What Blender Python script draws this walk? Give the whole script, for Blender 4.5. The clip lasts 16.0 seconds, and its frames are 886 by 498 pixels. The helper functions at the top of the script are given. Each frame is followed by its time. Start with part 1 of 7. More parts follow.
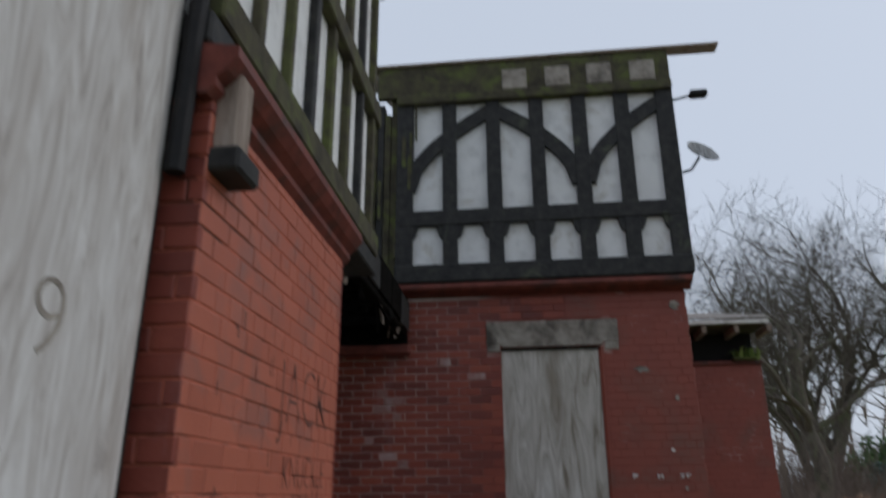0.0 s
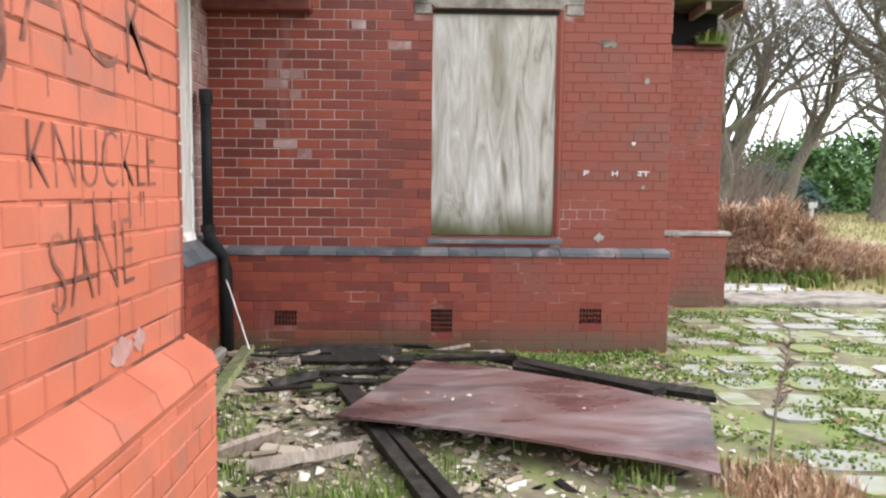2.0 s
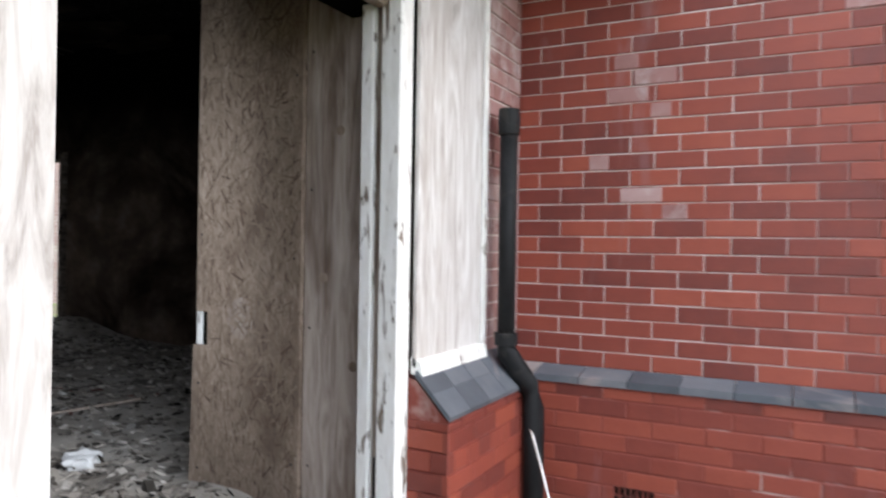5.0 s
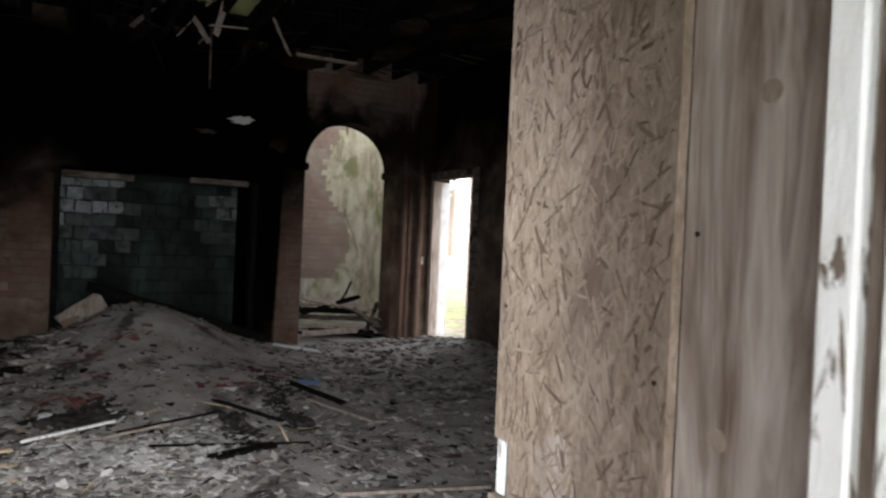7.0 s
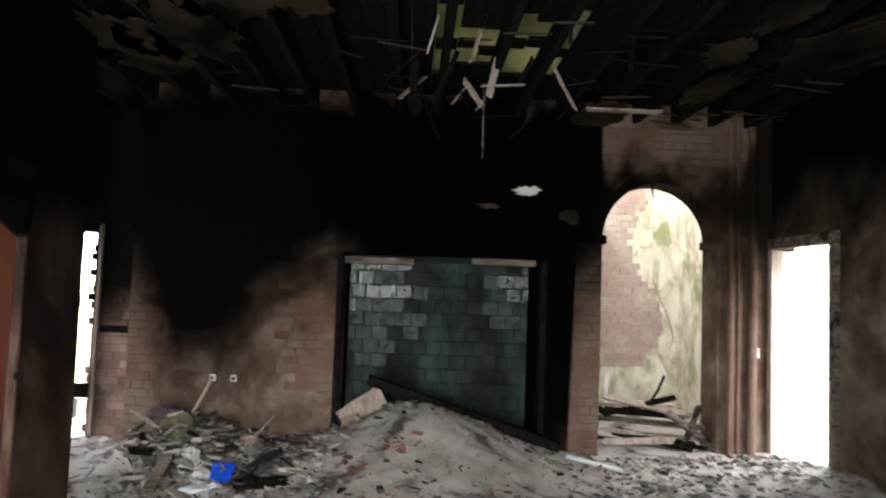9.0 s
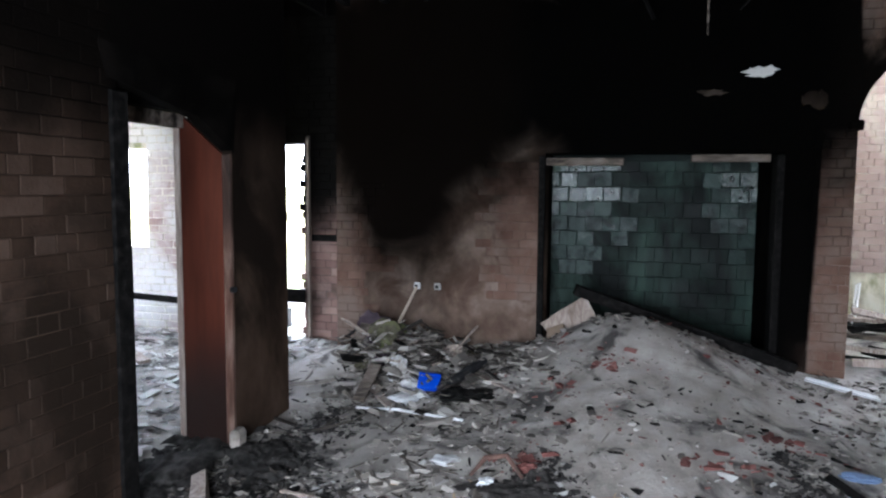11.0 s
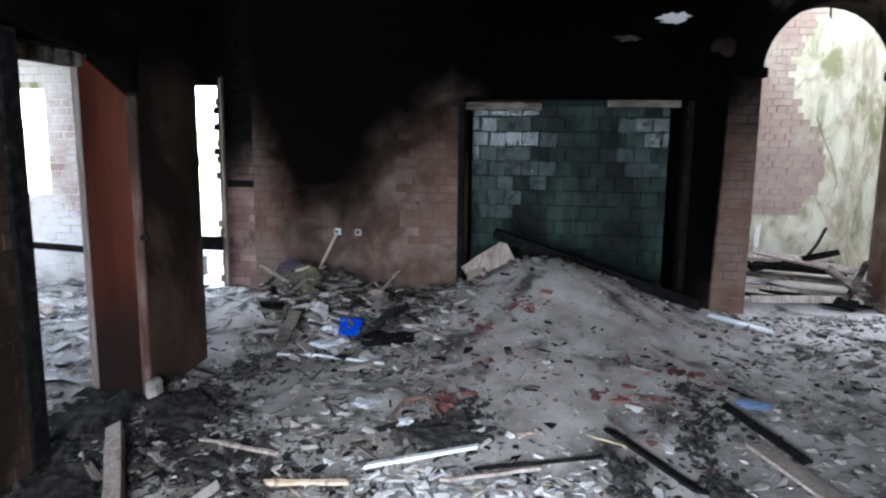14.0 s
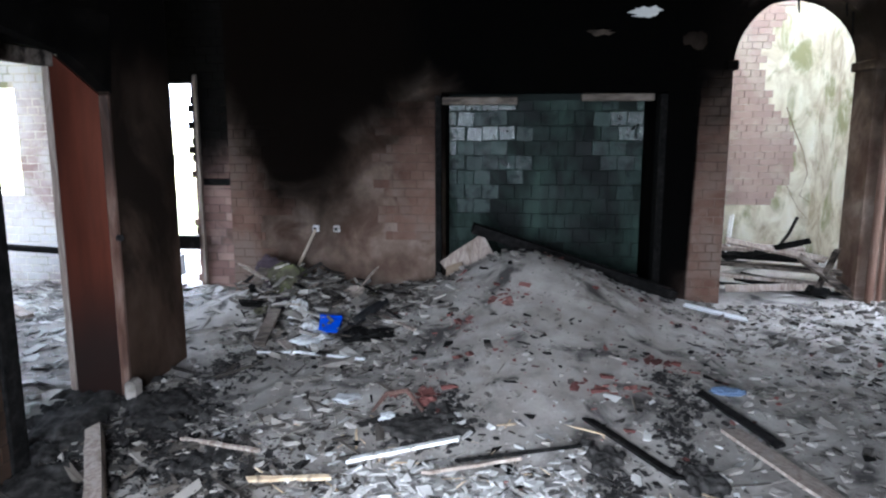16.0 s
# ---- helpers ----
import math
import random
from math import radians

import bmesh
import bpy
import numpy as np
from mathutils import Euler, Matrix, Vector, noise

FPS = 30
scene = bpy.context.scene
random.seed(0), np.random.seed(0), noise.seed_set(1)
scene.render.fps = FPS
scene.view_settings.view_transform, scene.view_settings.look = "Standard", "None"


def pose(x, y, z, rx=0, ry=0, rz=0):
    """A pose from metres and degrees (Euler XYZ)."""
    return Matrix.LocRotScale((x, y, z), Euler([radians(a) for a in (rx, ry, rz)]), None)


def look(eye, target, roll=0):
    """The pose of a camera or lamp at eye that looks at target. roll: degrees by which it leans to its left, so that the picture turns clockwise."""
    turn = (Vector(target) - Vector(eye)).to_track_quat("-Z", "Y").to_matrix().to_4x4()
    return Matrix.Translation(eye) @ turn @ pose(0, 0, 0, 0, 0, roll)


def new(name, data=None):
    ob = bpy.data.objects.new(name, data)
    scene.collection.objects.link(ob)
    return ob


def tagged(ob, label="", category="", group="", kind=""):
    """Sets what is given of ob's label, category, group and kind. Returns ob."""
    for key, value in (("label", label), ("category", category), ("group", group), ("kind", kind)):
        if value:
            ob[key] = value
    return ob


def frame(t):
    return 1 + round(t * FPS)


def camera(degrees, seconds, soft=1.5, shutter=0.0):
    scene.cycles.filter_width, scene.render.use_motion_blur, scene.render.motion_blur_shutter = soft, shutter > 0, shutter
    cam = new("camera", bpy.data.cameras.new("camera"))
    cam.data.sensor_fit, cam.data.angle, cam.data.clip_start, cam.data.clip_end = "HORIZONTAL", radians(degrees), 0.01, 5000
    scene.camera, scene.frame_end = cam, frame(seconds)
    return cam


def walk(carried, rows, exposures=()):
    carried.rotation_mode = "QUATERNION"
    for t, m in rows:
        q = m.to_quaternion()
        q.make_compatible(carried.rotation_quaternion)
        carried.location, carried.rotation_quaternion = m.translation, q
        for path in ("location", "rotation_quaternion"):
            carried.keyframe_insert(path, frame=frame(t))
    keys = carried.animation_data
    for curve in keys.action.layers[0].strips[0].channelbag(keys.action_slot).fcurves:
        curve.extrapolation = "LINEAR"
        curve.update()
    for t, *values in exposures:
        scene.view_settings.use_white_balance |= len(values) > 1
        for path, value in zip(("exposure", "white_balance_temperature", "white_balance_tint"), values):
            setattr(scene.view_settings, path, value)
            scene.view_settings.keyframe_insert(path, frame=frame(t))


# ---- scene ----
cam = camera(64.0, 16.0, soft=2.2, shutter=0.3)
PATH = [
    (0, (0.740, -0.170, 1.301), (0.522, 1.703, 1.966), -0.3),
    (0.5, (0.632, 0.334, 1.300), (0.620, 2.312, 1.592), 1.06),
    (1, (0.564, 0.644, 1.298), (0.657, 2.641, 1.340), 2.26),
    (1.5, (0.504, 1.037, 1.314), (0.532, 3.034, 1.206), 1.00),
    (2, (0.455, 1.490, 1.348), (0.496, 3.483, 1.184), 0.53),
    (2.5, (0.378, 1.970, 1.341), (0.400, 3.958, 1.123), -0.44),
    (3, (0.312, 2.437, 1.373), (0.296, 4.432, 1.234), -0.34),
    (3.5, (0.278, 2.911, 1.371), (0.270, 4.907, 1.242), -0.07),
    (4, (0.247, 3.279, 1.379), (0.193, 5.276, 1.279), 0.06),
    (4.5, (0.146, 3.592, 1.432), (-0.421, 5.508, 1.338), 0.92),
    (5, (-0.023, 4.022, 1.455), (-0.941, 5.799, 1.453), 0.9),
    (5.2, (-0.090, 4.160, 1.480), (-1.140, 5.863, 1.505), 0.8),
    (6.2, (-0.560, 4.920, 1.585), (-2.050, 6.254, 1.600), 1.7),
    (7.3, (-1.155, 5.575, 1.705), (-2.990, 6.370, 1.693), 2.80),
    (7.5, (-1.290, 5.652, 1.740), (-3.157, 6.370, 1.743), 2.85),
    (8, (-1.605, 5.810, 1.830), (-3.555, 6.250, 1.877), 2.50),
    (8.5, (-1.975, 5.950, 1.880), (-3.964, 6.158, 1.928), 2.68),
    (9, (-2.250, 6.020, 1.905), (-4.245, 6.099, 2.028), 2.03),
    (9.5, (-2.540, 5.985, 1.925), (-4.535, 5.905, 2.042), 1.42),
    (10, (-2.690, 5.965, 1.940), (-4.669, 5.697, 1.828), 1.11),
    (11.2, (-2.702, 5.968, 1.960), (-4.632, 5.470, 1.800), 0.40),
    (12.5, (-2.705, 5.975, 1.968), (-4.587, 5.327, 1.769), -0.29),
    (13, (-2.703, 5.980, 1.965), (-4.594, 5.408, 1.651), -0.43),
    (13.5, (-2.703, 5.990, 1.960), (-4.620, 5.572, 1.571), 0.44),
    (14, (-2.702, 6.000, 1.960), (-4.658, 5.742, 1.635), 0.61),
    (14.5, (-2.700, 6.005, 1.957), (-4.668, 5.844, 1.638), 0.82),
    (15, (-2.695, 6.005, 1.950), (-4.648, 5.822, 1.561), 0.55),
    (15.5, (-2.685, 6.008, 1.952), (-4.634, 5.785, 1.564), -0.10),
    (16, (-2.675, 6.010, 1.962), (-4.636, 5.810, 1.624), -0.08),
]
EXPOSURE = [(0, -1.65, 5900, 10), (0.3, -1.3, 6200, 10), (0.6, -0.6, 6500, 10), (1, 0.0, 6500, 10), (1.5, 0.35, 6400, 10), (2.2, 0.6, 6450, 10), (4, 0.8, 6200, 10), (5.2, 0.85, 6000, 10), (6.2, 0.8, 6200, 10), (7.3, 2.0, 6400, 10), (7.8, 2.42, 6500, 10), (8.1, 2.62, 6500, 10), (8.5, 3.12, 6500, 10), (9.2, 3.5, 6500, 10), (10, 3.5, 5850, 10), (12.5, 3.33, 5550, 10), (14, 3.37, 5450, 10), (16, 3.44, 5450, 10)]
walk(cam, [(t, look(eye, target, roll)) for t, eye, target, roll in PATH], EXPOSURE)

# ---- light: a white overcast sky and a very soft sun ----
SUN_ELEVATION, SUN_TURN = radians(38), radians(84)
world = bpy.data.worlds.new("overcast")
scene.world = world
world.use_nodes = True
wn = world.node_tree
wn.nodes.clear()
sky = wn.nodes.new("ShaderNodeTexSky")
sky.sky_type, sky.sun_disc = "NISHITA", False
sky.sun_elevation, sky.sun_rotation, sky.dust_density, sky.air_density = SUN_ELEVATION, SUN_TURN, 6.0, 1.0
cloud = wn.nodes.new("ShaderNodeMix")
cloud.data_type = "RGBA"
cloud.inputs[0].default_value = 0.8
cloud.inputs[7].default_value = (9.0, 9.4, 10.0, 1)
wbg, wout = wn.nodes.new("ShaderNodeBackground"), wn.nodes.new("ShaderNodeOutputWorld")
wbg.inputs[1].default_value = 0.24
wn.links.new(sky.outputs[0], cloud.inputs[6])
wn.links.new(cloud.outputs[2], wbg.inputs[0])
wn.links.new(wbg.outputs[0], wout.inputs[0])
sun = new("sun", bpy.data.lights.new("sun", "SUN"))
sun.data.energy, sun.data.angle, sun.data.color = 0.6, radians(25), (1.0, 0.95, 0.88)
sun.matrix_world = look((11.5, 1.2, 9), (0, 0, 0))


def window_light(name, place, target, width, height, watts):
    """The sky's light through an opening."""
    data = bpy.data.lights.new(name, "AREA")
    data.shape, data.size, data.size_y, data.energy, data.color = "RECTANGLE", width, height, watts, (0.94, 0.97, 1.0)
    data.spread = radians(125)
    ob = new(name, data)
    ob.matrix_world = look(place, target)
    return ob


window_light("entrance_daylight", (-1.85, 5.52, 1.62), (-9, 5.9, 0.9), 1.05, 1.4, 16)


# ---- materials ----
def material(name, stops, rough=0.85, scale=6.0, detail=6.0, bump=0.25, stretch=(1, 1, 1), stain=None, stain_scale=1.2,
             stain_at=(0.5, 0.68), metal=0.0, pieces=0.0, spec=0.35, fine=60.0, distort=0.0, wet=0.0, band=None,
             stain_stretch=None, smoke=None):
    """Noise through a colour ramp, a second colour in stains, grain in the relief; pieces: how far one piece differs from the next."""
    m = bpy.data.materials.new(name)
    m.use_nodes = True
    n, l = m.node_tree.nodes, m.node_tree.links
    b = n["Principled BSDF"]
    b.inputs["Metallic"].default_value = metal
    b.inputs["Specular IOR Level"].default_value = spec
    geo = n.new("ShaderNodeNewGeometry")
    mp = n.new("ShaderNodeVectorMath")
    mp.operation = "MULTIPLY"
    mp.inputs[1].default_value = stretch
    l.new(geo.outputs["Position"], mp.inputs[0])
    at = mp.outputs[0]

    def noise_node(s, d=detail, dist=0.0, pull=None):
        t = n.new("ShaderNodeTexNoise")
        t.inputs["Scale"].default_value, t.inputs["Detail"].default_value, t.inputs["Roughness"].default_value = s, d, 0.6
        t.inputs["Distortion"].default_value = dist
        if pull:
            k = n.new("ShaderNodeVectorMath")
            k.operation = "MULTIPLY"
            k.inputs[1].default_value = pull
            l.new(geo.outputs["Position"], k.inputs[0])
            l.new(k.outputs[0], t.inputs["Vector"])
        else:
            l.new(at, t.inputs["Vector"])
        return t.outputs["Fac"]

    def maths(op, a, c):
        k = n.new("ShaderNodeMath")
        k.operation = op
        for i, v in enumerate((a, c)):
            if isinstance(v, (int, float)):
                k.inputs[i].default_value = v
            else:
                l.new(v, k.inputs[i])
        return k.outputs[0]

    base = noise_node(scale, detail, distort)
    fac = base
    if pieces:
        info = n.new("ShaderNodeObjectInfo")
        each = maths("FRACT", maths("ADD", info.outputs["Random"], geo.outputs["Random Per Island"]), 0)
        fac = maths("ADD", maths("MULTIPLY", base, 1 - pieces), maths("MULTIPLY", each, pieces))
    ramp = n.new("ShaderNodeValToRGB")
    els = ramp.color_ramp.elements
    while len(els) < len(stops):
        els.new(0.5)
    lo, hi = (0.12, 0.88) if pieces else (0.3, 0.7)
    for i, c in enumerate(stops):
        els[i].position = lo + (hi - lo) * i / max(1, len(stops) - 1)
        els[i].color = (*c, 1)
    l.new(fac, ramp.inputs[0])
    colour = ramp.outputs[0]
    if stain:
        sr = n.new("ShaderNodeValToRGB")
        sr.color_ramp.elements[0].position, sr.color_ramp.elements[1].position = stain_at
        l.new(noise_node(stain_scale, 8, 0.6, stain_stretch), sr.inputs[0])
        mix = n.new("ShaderNodeMix")
        mix.data_type = "RGBA"
        l.new(sr.outputs[0], mix.inputs[0])
        l.new(colour, mix.inputs[6])
        mix.inputs[7].default_value = (*stain, 1)
        colour = mix.outputs[2]
    if band:
        lo, hi, tone, ragged, axis = (*band, "Z")[:5]
        sep = n.new("ShaderNodeSeparateXYZ")
        l.new(geo.outputs["Position"], sep.inputs[0])
        shift = maths("MULTIPLY", maths("SUBTRACT", noise_node(0.9, 6, 0.4, (1, 1, 0.6)), 0.5), ragged)
        edge = n.new("ShaderNodeMapRange")
        edge.interpolation_type = "SMOOTHSTEP"
        edge.inputs["From Min"].default_value, edge.inputs["From Max"].default_value = lo, hi
        l.new(maths("ADD", sep.outputs[axis], shift), edge.inputs["Value"])
        mix = n.new("ShaderNodeMix")
        mix.data_type = "RGBA"
        l.new(edge.outputs["Result"], mix.inputs[0])
        l.new(colour, mix.inputs[6])
        mix.inputs[7].default_value = (*tone, 1)
        colour = mix.outputs[2]
    if smoke:
        # soot line: its height runs with y; over some stretches bare wall shows again higher up
        sep = n.new("ShaderNodeSeparateXYZ")
        l.new(geo.outputs["Position"], sep.inputs[0])
        run = maths("DIVIDE", maths("SUBTRACT", sep.outputs["Y"], 3.3), 6.5)

        def along(rows, scale=1.0):
            r = n.new("ShaderNodeValToRGB")
            e = r.color_ramp.elements
            while len(e) < len(rows):
                e.new(0.5)
            for i, (y, c) in enumerate(rows):
                e[i].position = (y - 3.3) / 6.5
                e[i].color = (*(c if isinstance(c, tuple) else (c / 4, c / 4, c / 4)), 1)
            l.new(run, r.inputs[0])
            return r.outputs[0]

        def rise(v, lo, hi):
            k = n.new("ShaderNodeMapRange")
            k.interpolation_type = "SMOOTHSTEP"
            k.inputs["From Min"].default_value, k.inputs["From Max"].default_value = lo, hi
            l.new(v, k.inputs["Value"])
            return k.outputs["Result"]

        ragged = maths("MULTIPLY", maths("SUBTRACT", noise_node(1.9, 9, 0.8), 0.5), 1.1)
        z = maths("ADD", sep.outputs["Z"], ragged)
        low = rise(maths("SUBTRACT", z, maths("MULTIPLY", along(smoke[0]), 4)), -0.95, 0.50)
        high = rise(maths("SUBTRACT", z, maths("MULTIPLY", along(smoke[1]), 4)), 0.35, -0.25)
        mix = n.new("ShaderNodeMix")
        mix.data_type = "RGBA"
        l.new(maths("MULTIPLY", low, high), mix.inputs[0])
        l.new(colour, mix.inputs[6])
        l.new(along(smoke[2]), mix.inputs[7])
        colour = mix.outputs[2]
    l.new(colour, b.inputs["Base Color"])
    grain = noise_node(fine, 4)
    rr = maths("ADD", maths("MULTIPLY", maths("SUBTRACT", base, 0.5), 0.3 + wet), rough)
    l.new(rr, b.inputs["Roughness"])
    if bump:
        bp = n.new("ShaderNodeBump")
        bp.inputs["Strength"].default_value, bp.inputs["Distance"].default_value = bump, 0.012
        l.new(maths("ADD", base, maths("MULTIPLY", grain, 0.35)), bp.inputs["Height"])
        l.new(bp.outputs[0], b.inputs["Normal"])
    return m


M = {}
M["brick"] = material("red_brick", [(0.12, 0.030, 0.024), (0.19, 0.042, 0.029), (0.245, 0.055, 0.035), (0.32, 0.078, 0.045)], 0.5, 7, bump=0.25, pieces=0.55, stain=(0.34, 0.22, 0.225), stain_scale=1.1, stain_at=(0.60, 0.88), spec=0.4, stain_stretch=(1.8, 1.0, 0.5), band=(0.30, -0.02, (0.10, 0.075, 0.04), 0.4))
M["brick_painted"] = material("orange_red_painted_brick", [(0.33, 0.092, 0.056), (0.42, 0.120, 0.070), (0.48, 0.148, 0.092)], 0.5, 5, bump=0.22, pieces=0.28, stain=(0.27, 0.12, 0.095), stain_scale=2.6, stain_at=(0.52, 0.72), spec=0.4)
M["brick_red"] = material("red_washed_brick", [(0.185, 0.045, 0.030), (0.235, 0.056, 0.036), (0.265, 0.066, 0.042)], 0.5, 2.2, bump=0.2, pieces=0.14, stain=(0.16, 0.075, 0.055), stain_scale=1.1, stain_at=(0.5, 0.75), spec=0.4, band=(0.32, -0.02, (0.12, 0.08, 0.05), 0.4))
M["mortar"] = material("pale_lime_mortar", [(0.50, 0.40, 0.37), (0.63, 0.55, 0.51), (0.70, 0.63, 0.60)], 0.95, 5, bump=0.3, stain=(0.22, 0.075, 0.06), stain_scale=1.5, stain_at=(0.56, 0.74), band=(-0.45, 0.6, (0.20, 0.06, 0.048), 0.8, "X"))
M["mortar_red"] = material("red_washed_mortar", [(0.16, 0.042, 0.031), (0.205, 0.052, 0.038), (0.25, 0.075, 0.057)], 0.95, 3, bump=0.3, stain=(0.42, 0.30, 0.27), stain_scale=2.6, stain_at=(0.56, 0.70))
M["mortar_dark"] = material("dark_mortar", [(0.06, 0.03, 0.022), (0.16, 0.06, 0.04)], 0.95, 9, bump=0.3, stain=(0.46, 0.14, 0.09), stain_scale=2.2, stain_at=(0.42, 0.54))
M["blue_brick"] = material("dark_blue_brick", [(0.05, 0.055, 0.065), (0.10, 0.11, 0.125), (0.18, 0.18, 0.19)], 0.6, 9, pieces=0.5, stain=(0.34, 0.28, 0.26), stain_scale=3, stain_at=(0.55, 0.75))
M["stone"] = material("weathered_grey_stone", [(0.17, 0.145, 0.12), (0.30, 0.27, 0.235), (0.40, 0.36, 0.31)], 0.92, 8, stain=(0.07, 0.06, 0.05), stain_scale=2.5, bump=0.4)
M["plywood"] = material("weathered_grey_plywood", [(0.22, 0.19, 0.15), (0.40, 0.37, 0.325), (0.52, 0.49, 0.45), (0.66, 0.635, 0.60)], 0.9, 3.2, stretch=(2.6, 2.6, 0.4), bump=0.25, stain=(0.21, 0.175, 0.13), stain_scale=0.9, stain_at=(0.5, 0.72), distort=1.6, band=(1.28, 0.95, (0.085, 0.085, 0.035), 0.7), detail=9)
M["board_white"] = material("whitewashed_plywood", [(0.36, 0.325, 0.30), (0.52, 0.49, 0.465), (0.62, 0.60, 0.58), (0.72, 0.705, 0.69)], 0.85, 3.0, stretch=(4, 4, 0.55), bump=0.25, stain=(0.40, 0.35, 0.31), stain_scale=1.3, stain_at=(0.50, 0.72), distort=2.4)
M["white_paint"] = material("flaking_white_paint", [(0.72, 0.70, 0.66), (0.82, 0.81, 0.78), (0.85, 0.845, 0.83)], 0.6, 8, stretch=(3, 3, 0.8), bump=0.5, stain=(0.17, 0.135, 0.105), stain_scale=5.0, stain_at=(0.58, 0.63), stain_stretch=(4, 4, 0.9))
M["osb"] = material("brown_strand_board", [(0.13, 0.092, 0.067), (0.225, 0.17, 0.128), (0.29, 0.226, 0.176), (0.37, 0.30, 0.242)], 0.85, 26, stretch=(1.6, 1.6, 0.55), bump=0.35, stain=(0.12, 0.086, 0.064), stain_scale=2.4, stain_at=(0.48, 0.70), distort=1.2, detail=4)
M["wood_grey"] = material("bare_grey_softwood", [(0.17, 0.125, 0.10), (0.30, 0.245, 0.205), (0.40, 0.345, 0.30)], 0.88, 4, stretch=(4, 4, 0.5), bump=0.3, stain=(0.13, 0.09, 0.065), stain_scale=2.0, stain_at=(0.54, 0.72), distort=2.0)
M["timber_black"] = material("black_painted_timber", [(0.010, 0.010, 0.011), (0.028, 0.028, 0.028), (0.05, 0.048, 0.044)], 0.75, 10, bump=0.4, stain=(0.10, 0.11, 0.07), stain_scale=3, stain_at=(0.6, 0.8))
M["panel_white"] = material("dirty_white_render", [(0.62, 0.62, 0.62), (0.76, 0.76, 0.76), (0.80, 0.80, 0.80)], 0.9, 5, bump=0.15, stain=(0.36, 0.32, 0.24), stain_scale=1.6, stain_at=(0.58, 0.78))
M["moss_timber"] = material("mossy_rotten_timber", [(0.035, 0.03, 0.022), (0.07, 0.062, 0.04), (0.10, 0.10, 0.05)], 0.95, 7, bump=0.5, stain=(0.11, 0.13, 0.04), stain_scale=4)
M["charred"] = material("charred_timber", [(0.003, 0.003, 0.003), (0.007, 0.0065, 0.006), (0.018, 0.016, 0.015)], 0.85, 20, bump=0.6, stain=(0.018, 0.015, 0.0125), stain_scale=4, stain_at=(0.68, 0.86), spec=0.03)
M["cast_iron"] = material("black_cast_iron", [(0.008, 0.008, 0.009), (0.018, 0.018, 0.019)], 0.62, 14, bump=0.3, spec=0.2, stain=(0.05, 0.045, 0.04), stain_scale=6, stain_at=(0.58, 0.76))
M["terracotta"] = material("red_terracotta", [(0.10, 0.026, 0.020), (0.165, 0.042, 0.030), (0.22, 0.062, 0.046)], 0.6, 9, bump=0.25, stain=(0.06, 0.03, 0.025), stain_scale=4)
M["soot_mortar"] = material("sooty_mortar", [(0.08, 0.062, 0.05), (0.15, 0.12, 0.10), (0.22, 0.185, 0.155)], 0.95, 4, bump=0.5, stain=(0.014, 0.011, 0.009), stain_scale=0.75, stain_at=(0.48, 0.62), spec=0.03, band=(1.35, 2.25, (0.0016, 0.0014, 0.0012), 1.7))
M["bare_brick"] = material("limewashed_pale_brick", [(0.22, 0.13, 0.11), (0.40, 0.30, 0.27), (0.56, 0.49, 0.45)], 0.85, 4, pieces=0.35, bump=0.5, stain=(0.66, 0.64, 0.62), stain_scale=1.6, stain_at=(0.34, 0.52))
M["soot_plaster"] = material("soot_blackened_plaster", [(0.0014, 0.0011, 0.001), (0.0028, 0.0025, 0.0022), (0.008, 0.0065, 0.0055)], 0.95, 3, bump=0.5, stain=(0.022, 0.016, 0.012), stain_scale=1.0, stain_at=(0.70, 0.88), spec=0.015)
M["brown_plaster"] = material("smoke_browned_plaster", [(0.05, 0.035, 0.026), (0.11, 0.08, 0.061), (0.19, 0.15, 0.122)], 0.92, 3.0, detail=10, bump=0.7, stain=(0.018, 0.012, 0.009), stain_scale=0.9, stain_at=(0.42, 0.62), spec=0.03, band=(2.0, 3.2, (0.0016, 0.0014, 0.0012), 1.4))
M["green_plaster"] = material("mossy_cream_plaster", [(0.36, 0.30, 0.22), (0.56, 0.51, 0.41), (0.72, 0.69, 0.58), (0.80, 0.78, 0.70)], 0.9, 4.2, stretch=(1, 1, 0.7), bump=0.5, stain=(0.30, 0.30, 0.17), stain_scale=2.6, stain_at=(0.52, 0.64), distort=0.6, stain_stretch=(1, 1.3, 0.8), detail=9)
M["tile"] = material("glazed_green_tile", [(0.016, 0.026, 0.022), (0.030, 0.050, 0.041), (0.044, 0.070, 0.058), (0.08, 0.11, 0.098)], 0.20, 17, bump=0.75, pieces=0.5, spec=0.5, stain=(0.010, 0.014, 0.012), stain_scale=9, stain_at=(0.50, 0.64), wet=0.5)
M["tile_dull"] = material("half_gloss_green_tile", [(0.018, 0.030, 0.025), (0.030, 0.050, 0.041), (0.046, 0.072, 0.060)], 0.42, 12, bump=0.6, pieces=0.5, spec=0.17, stain=(0.006, 0.009, 0.008), stain_scale=6, stain_at=(0.46, 0.64), wet=0.7)
M["grout"] = material("black_grout", [(0.008, 0.011, 0.010), (0.016, 0.022, 0.018)], 0.9, 12)
M["sand"] = material("ashy_sand_and_dust", [(0.155, 0.138, 0.120), (0.255, 0.231, 0.204), (0.33, 0.303, 0.272), (0.41, 0.382, 0.348)], 0.95, 3.2, bump=0.9, stain=(0.05, 0.044, 0.04), stain_scale=2.3, stain_at=(0.53, 0.65), fine=45, detail=9)
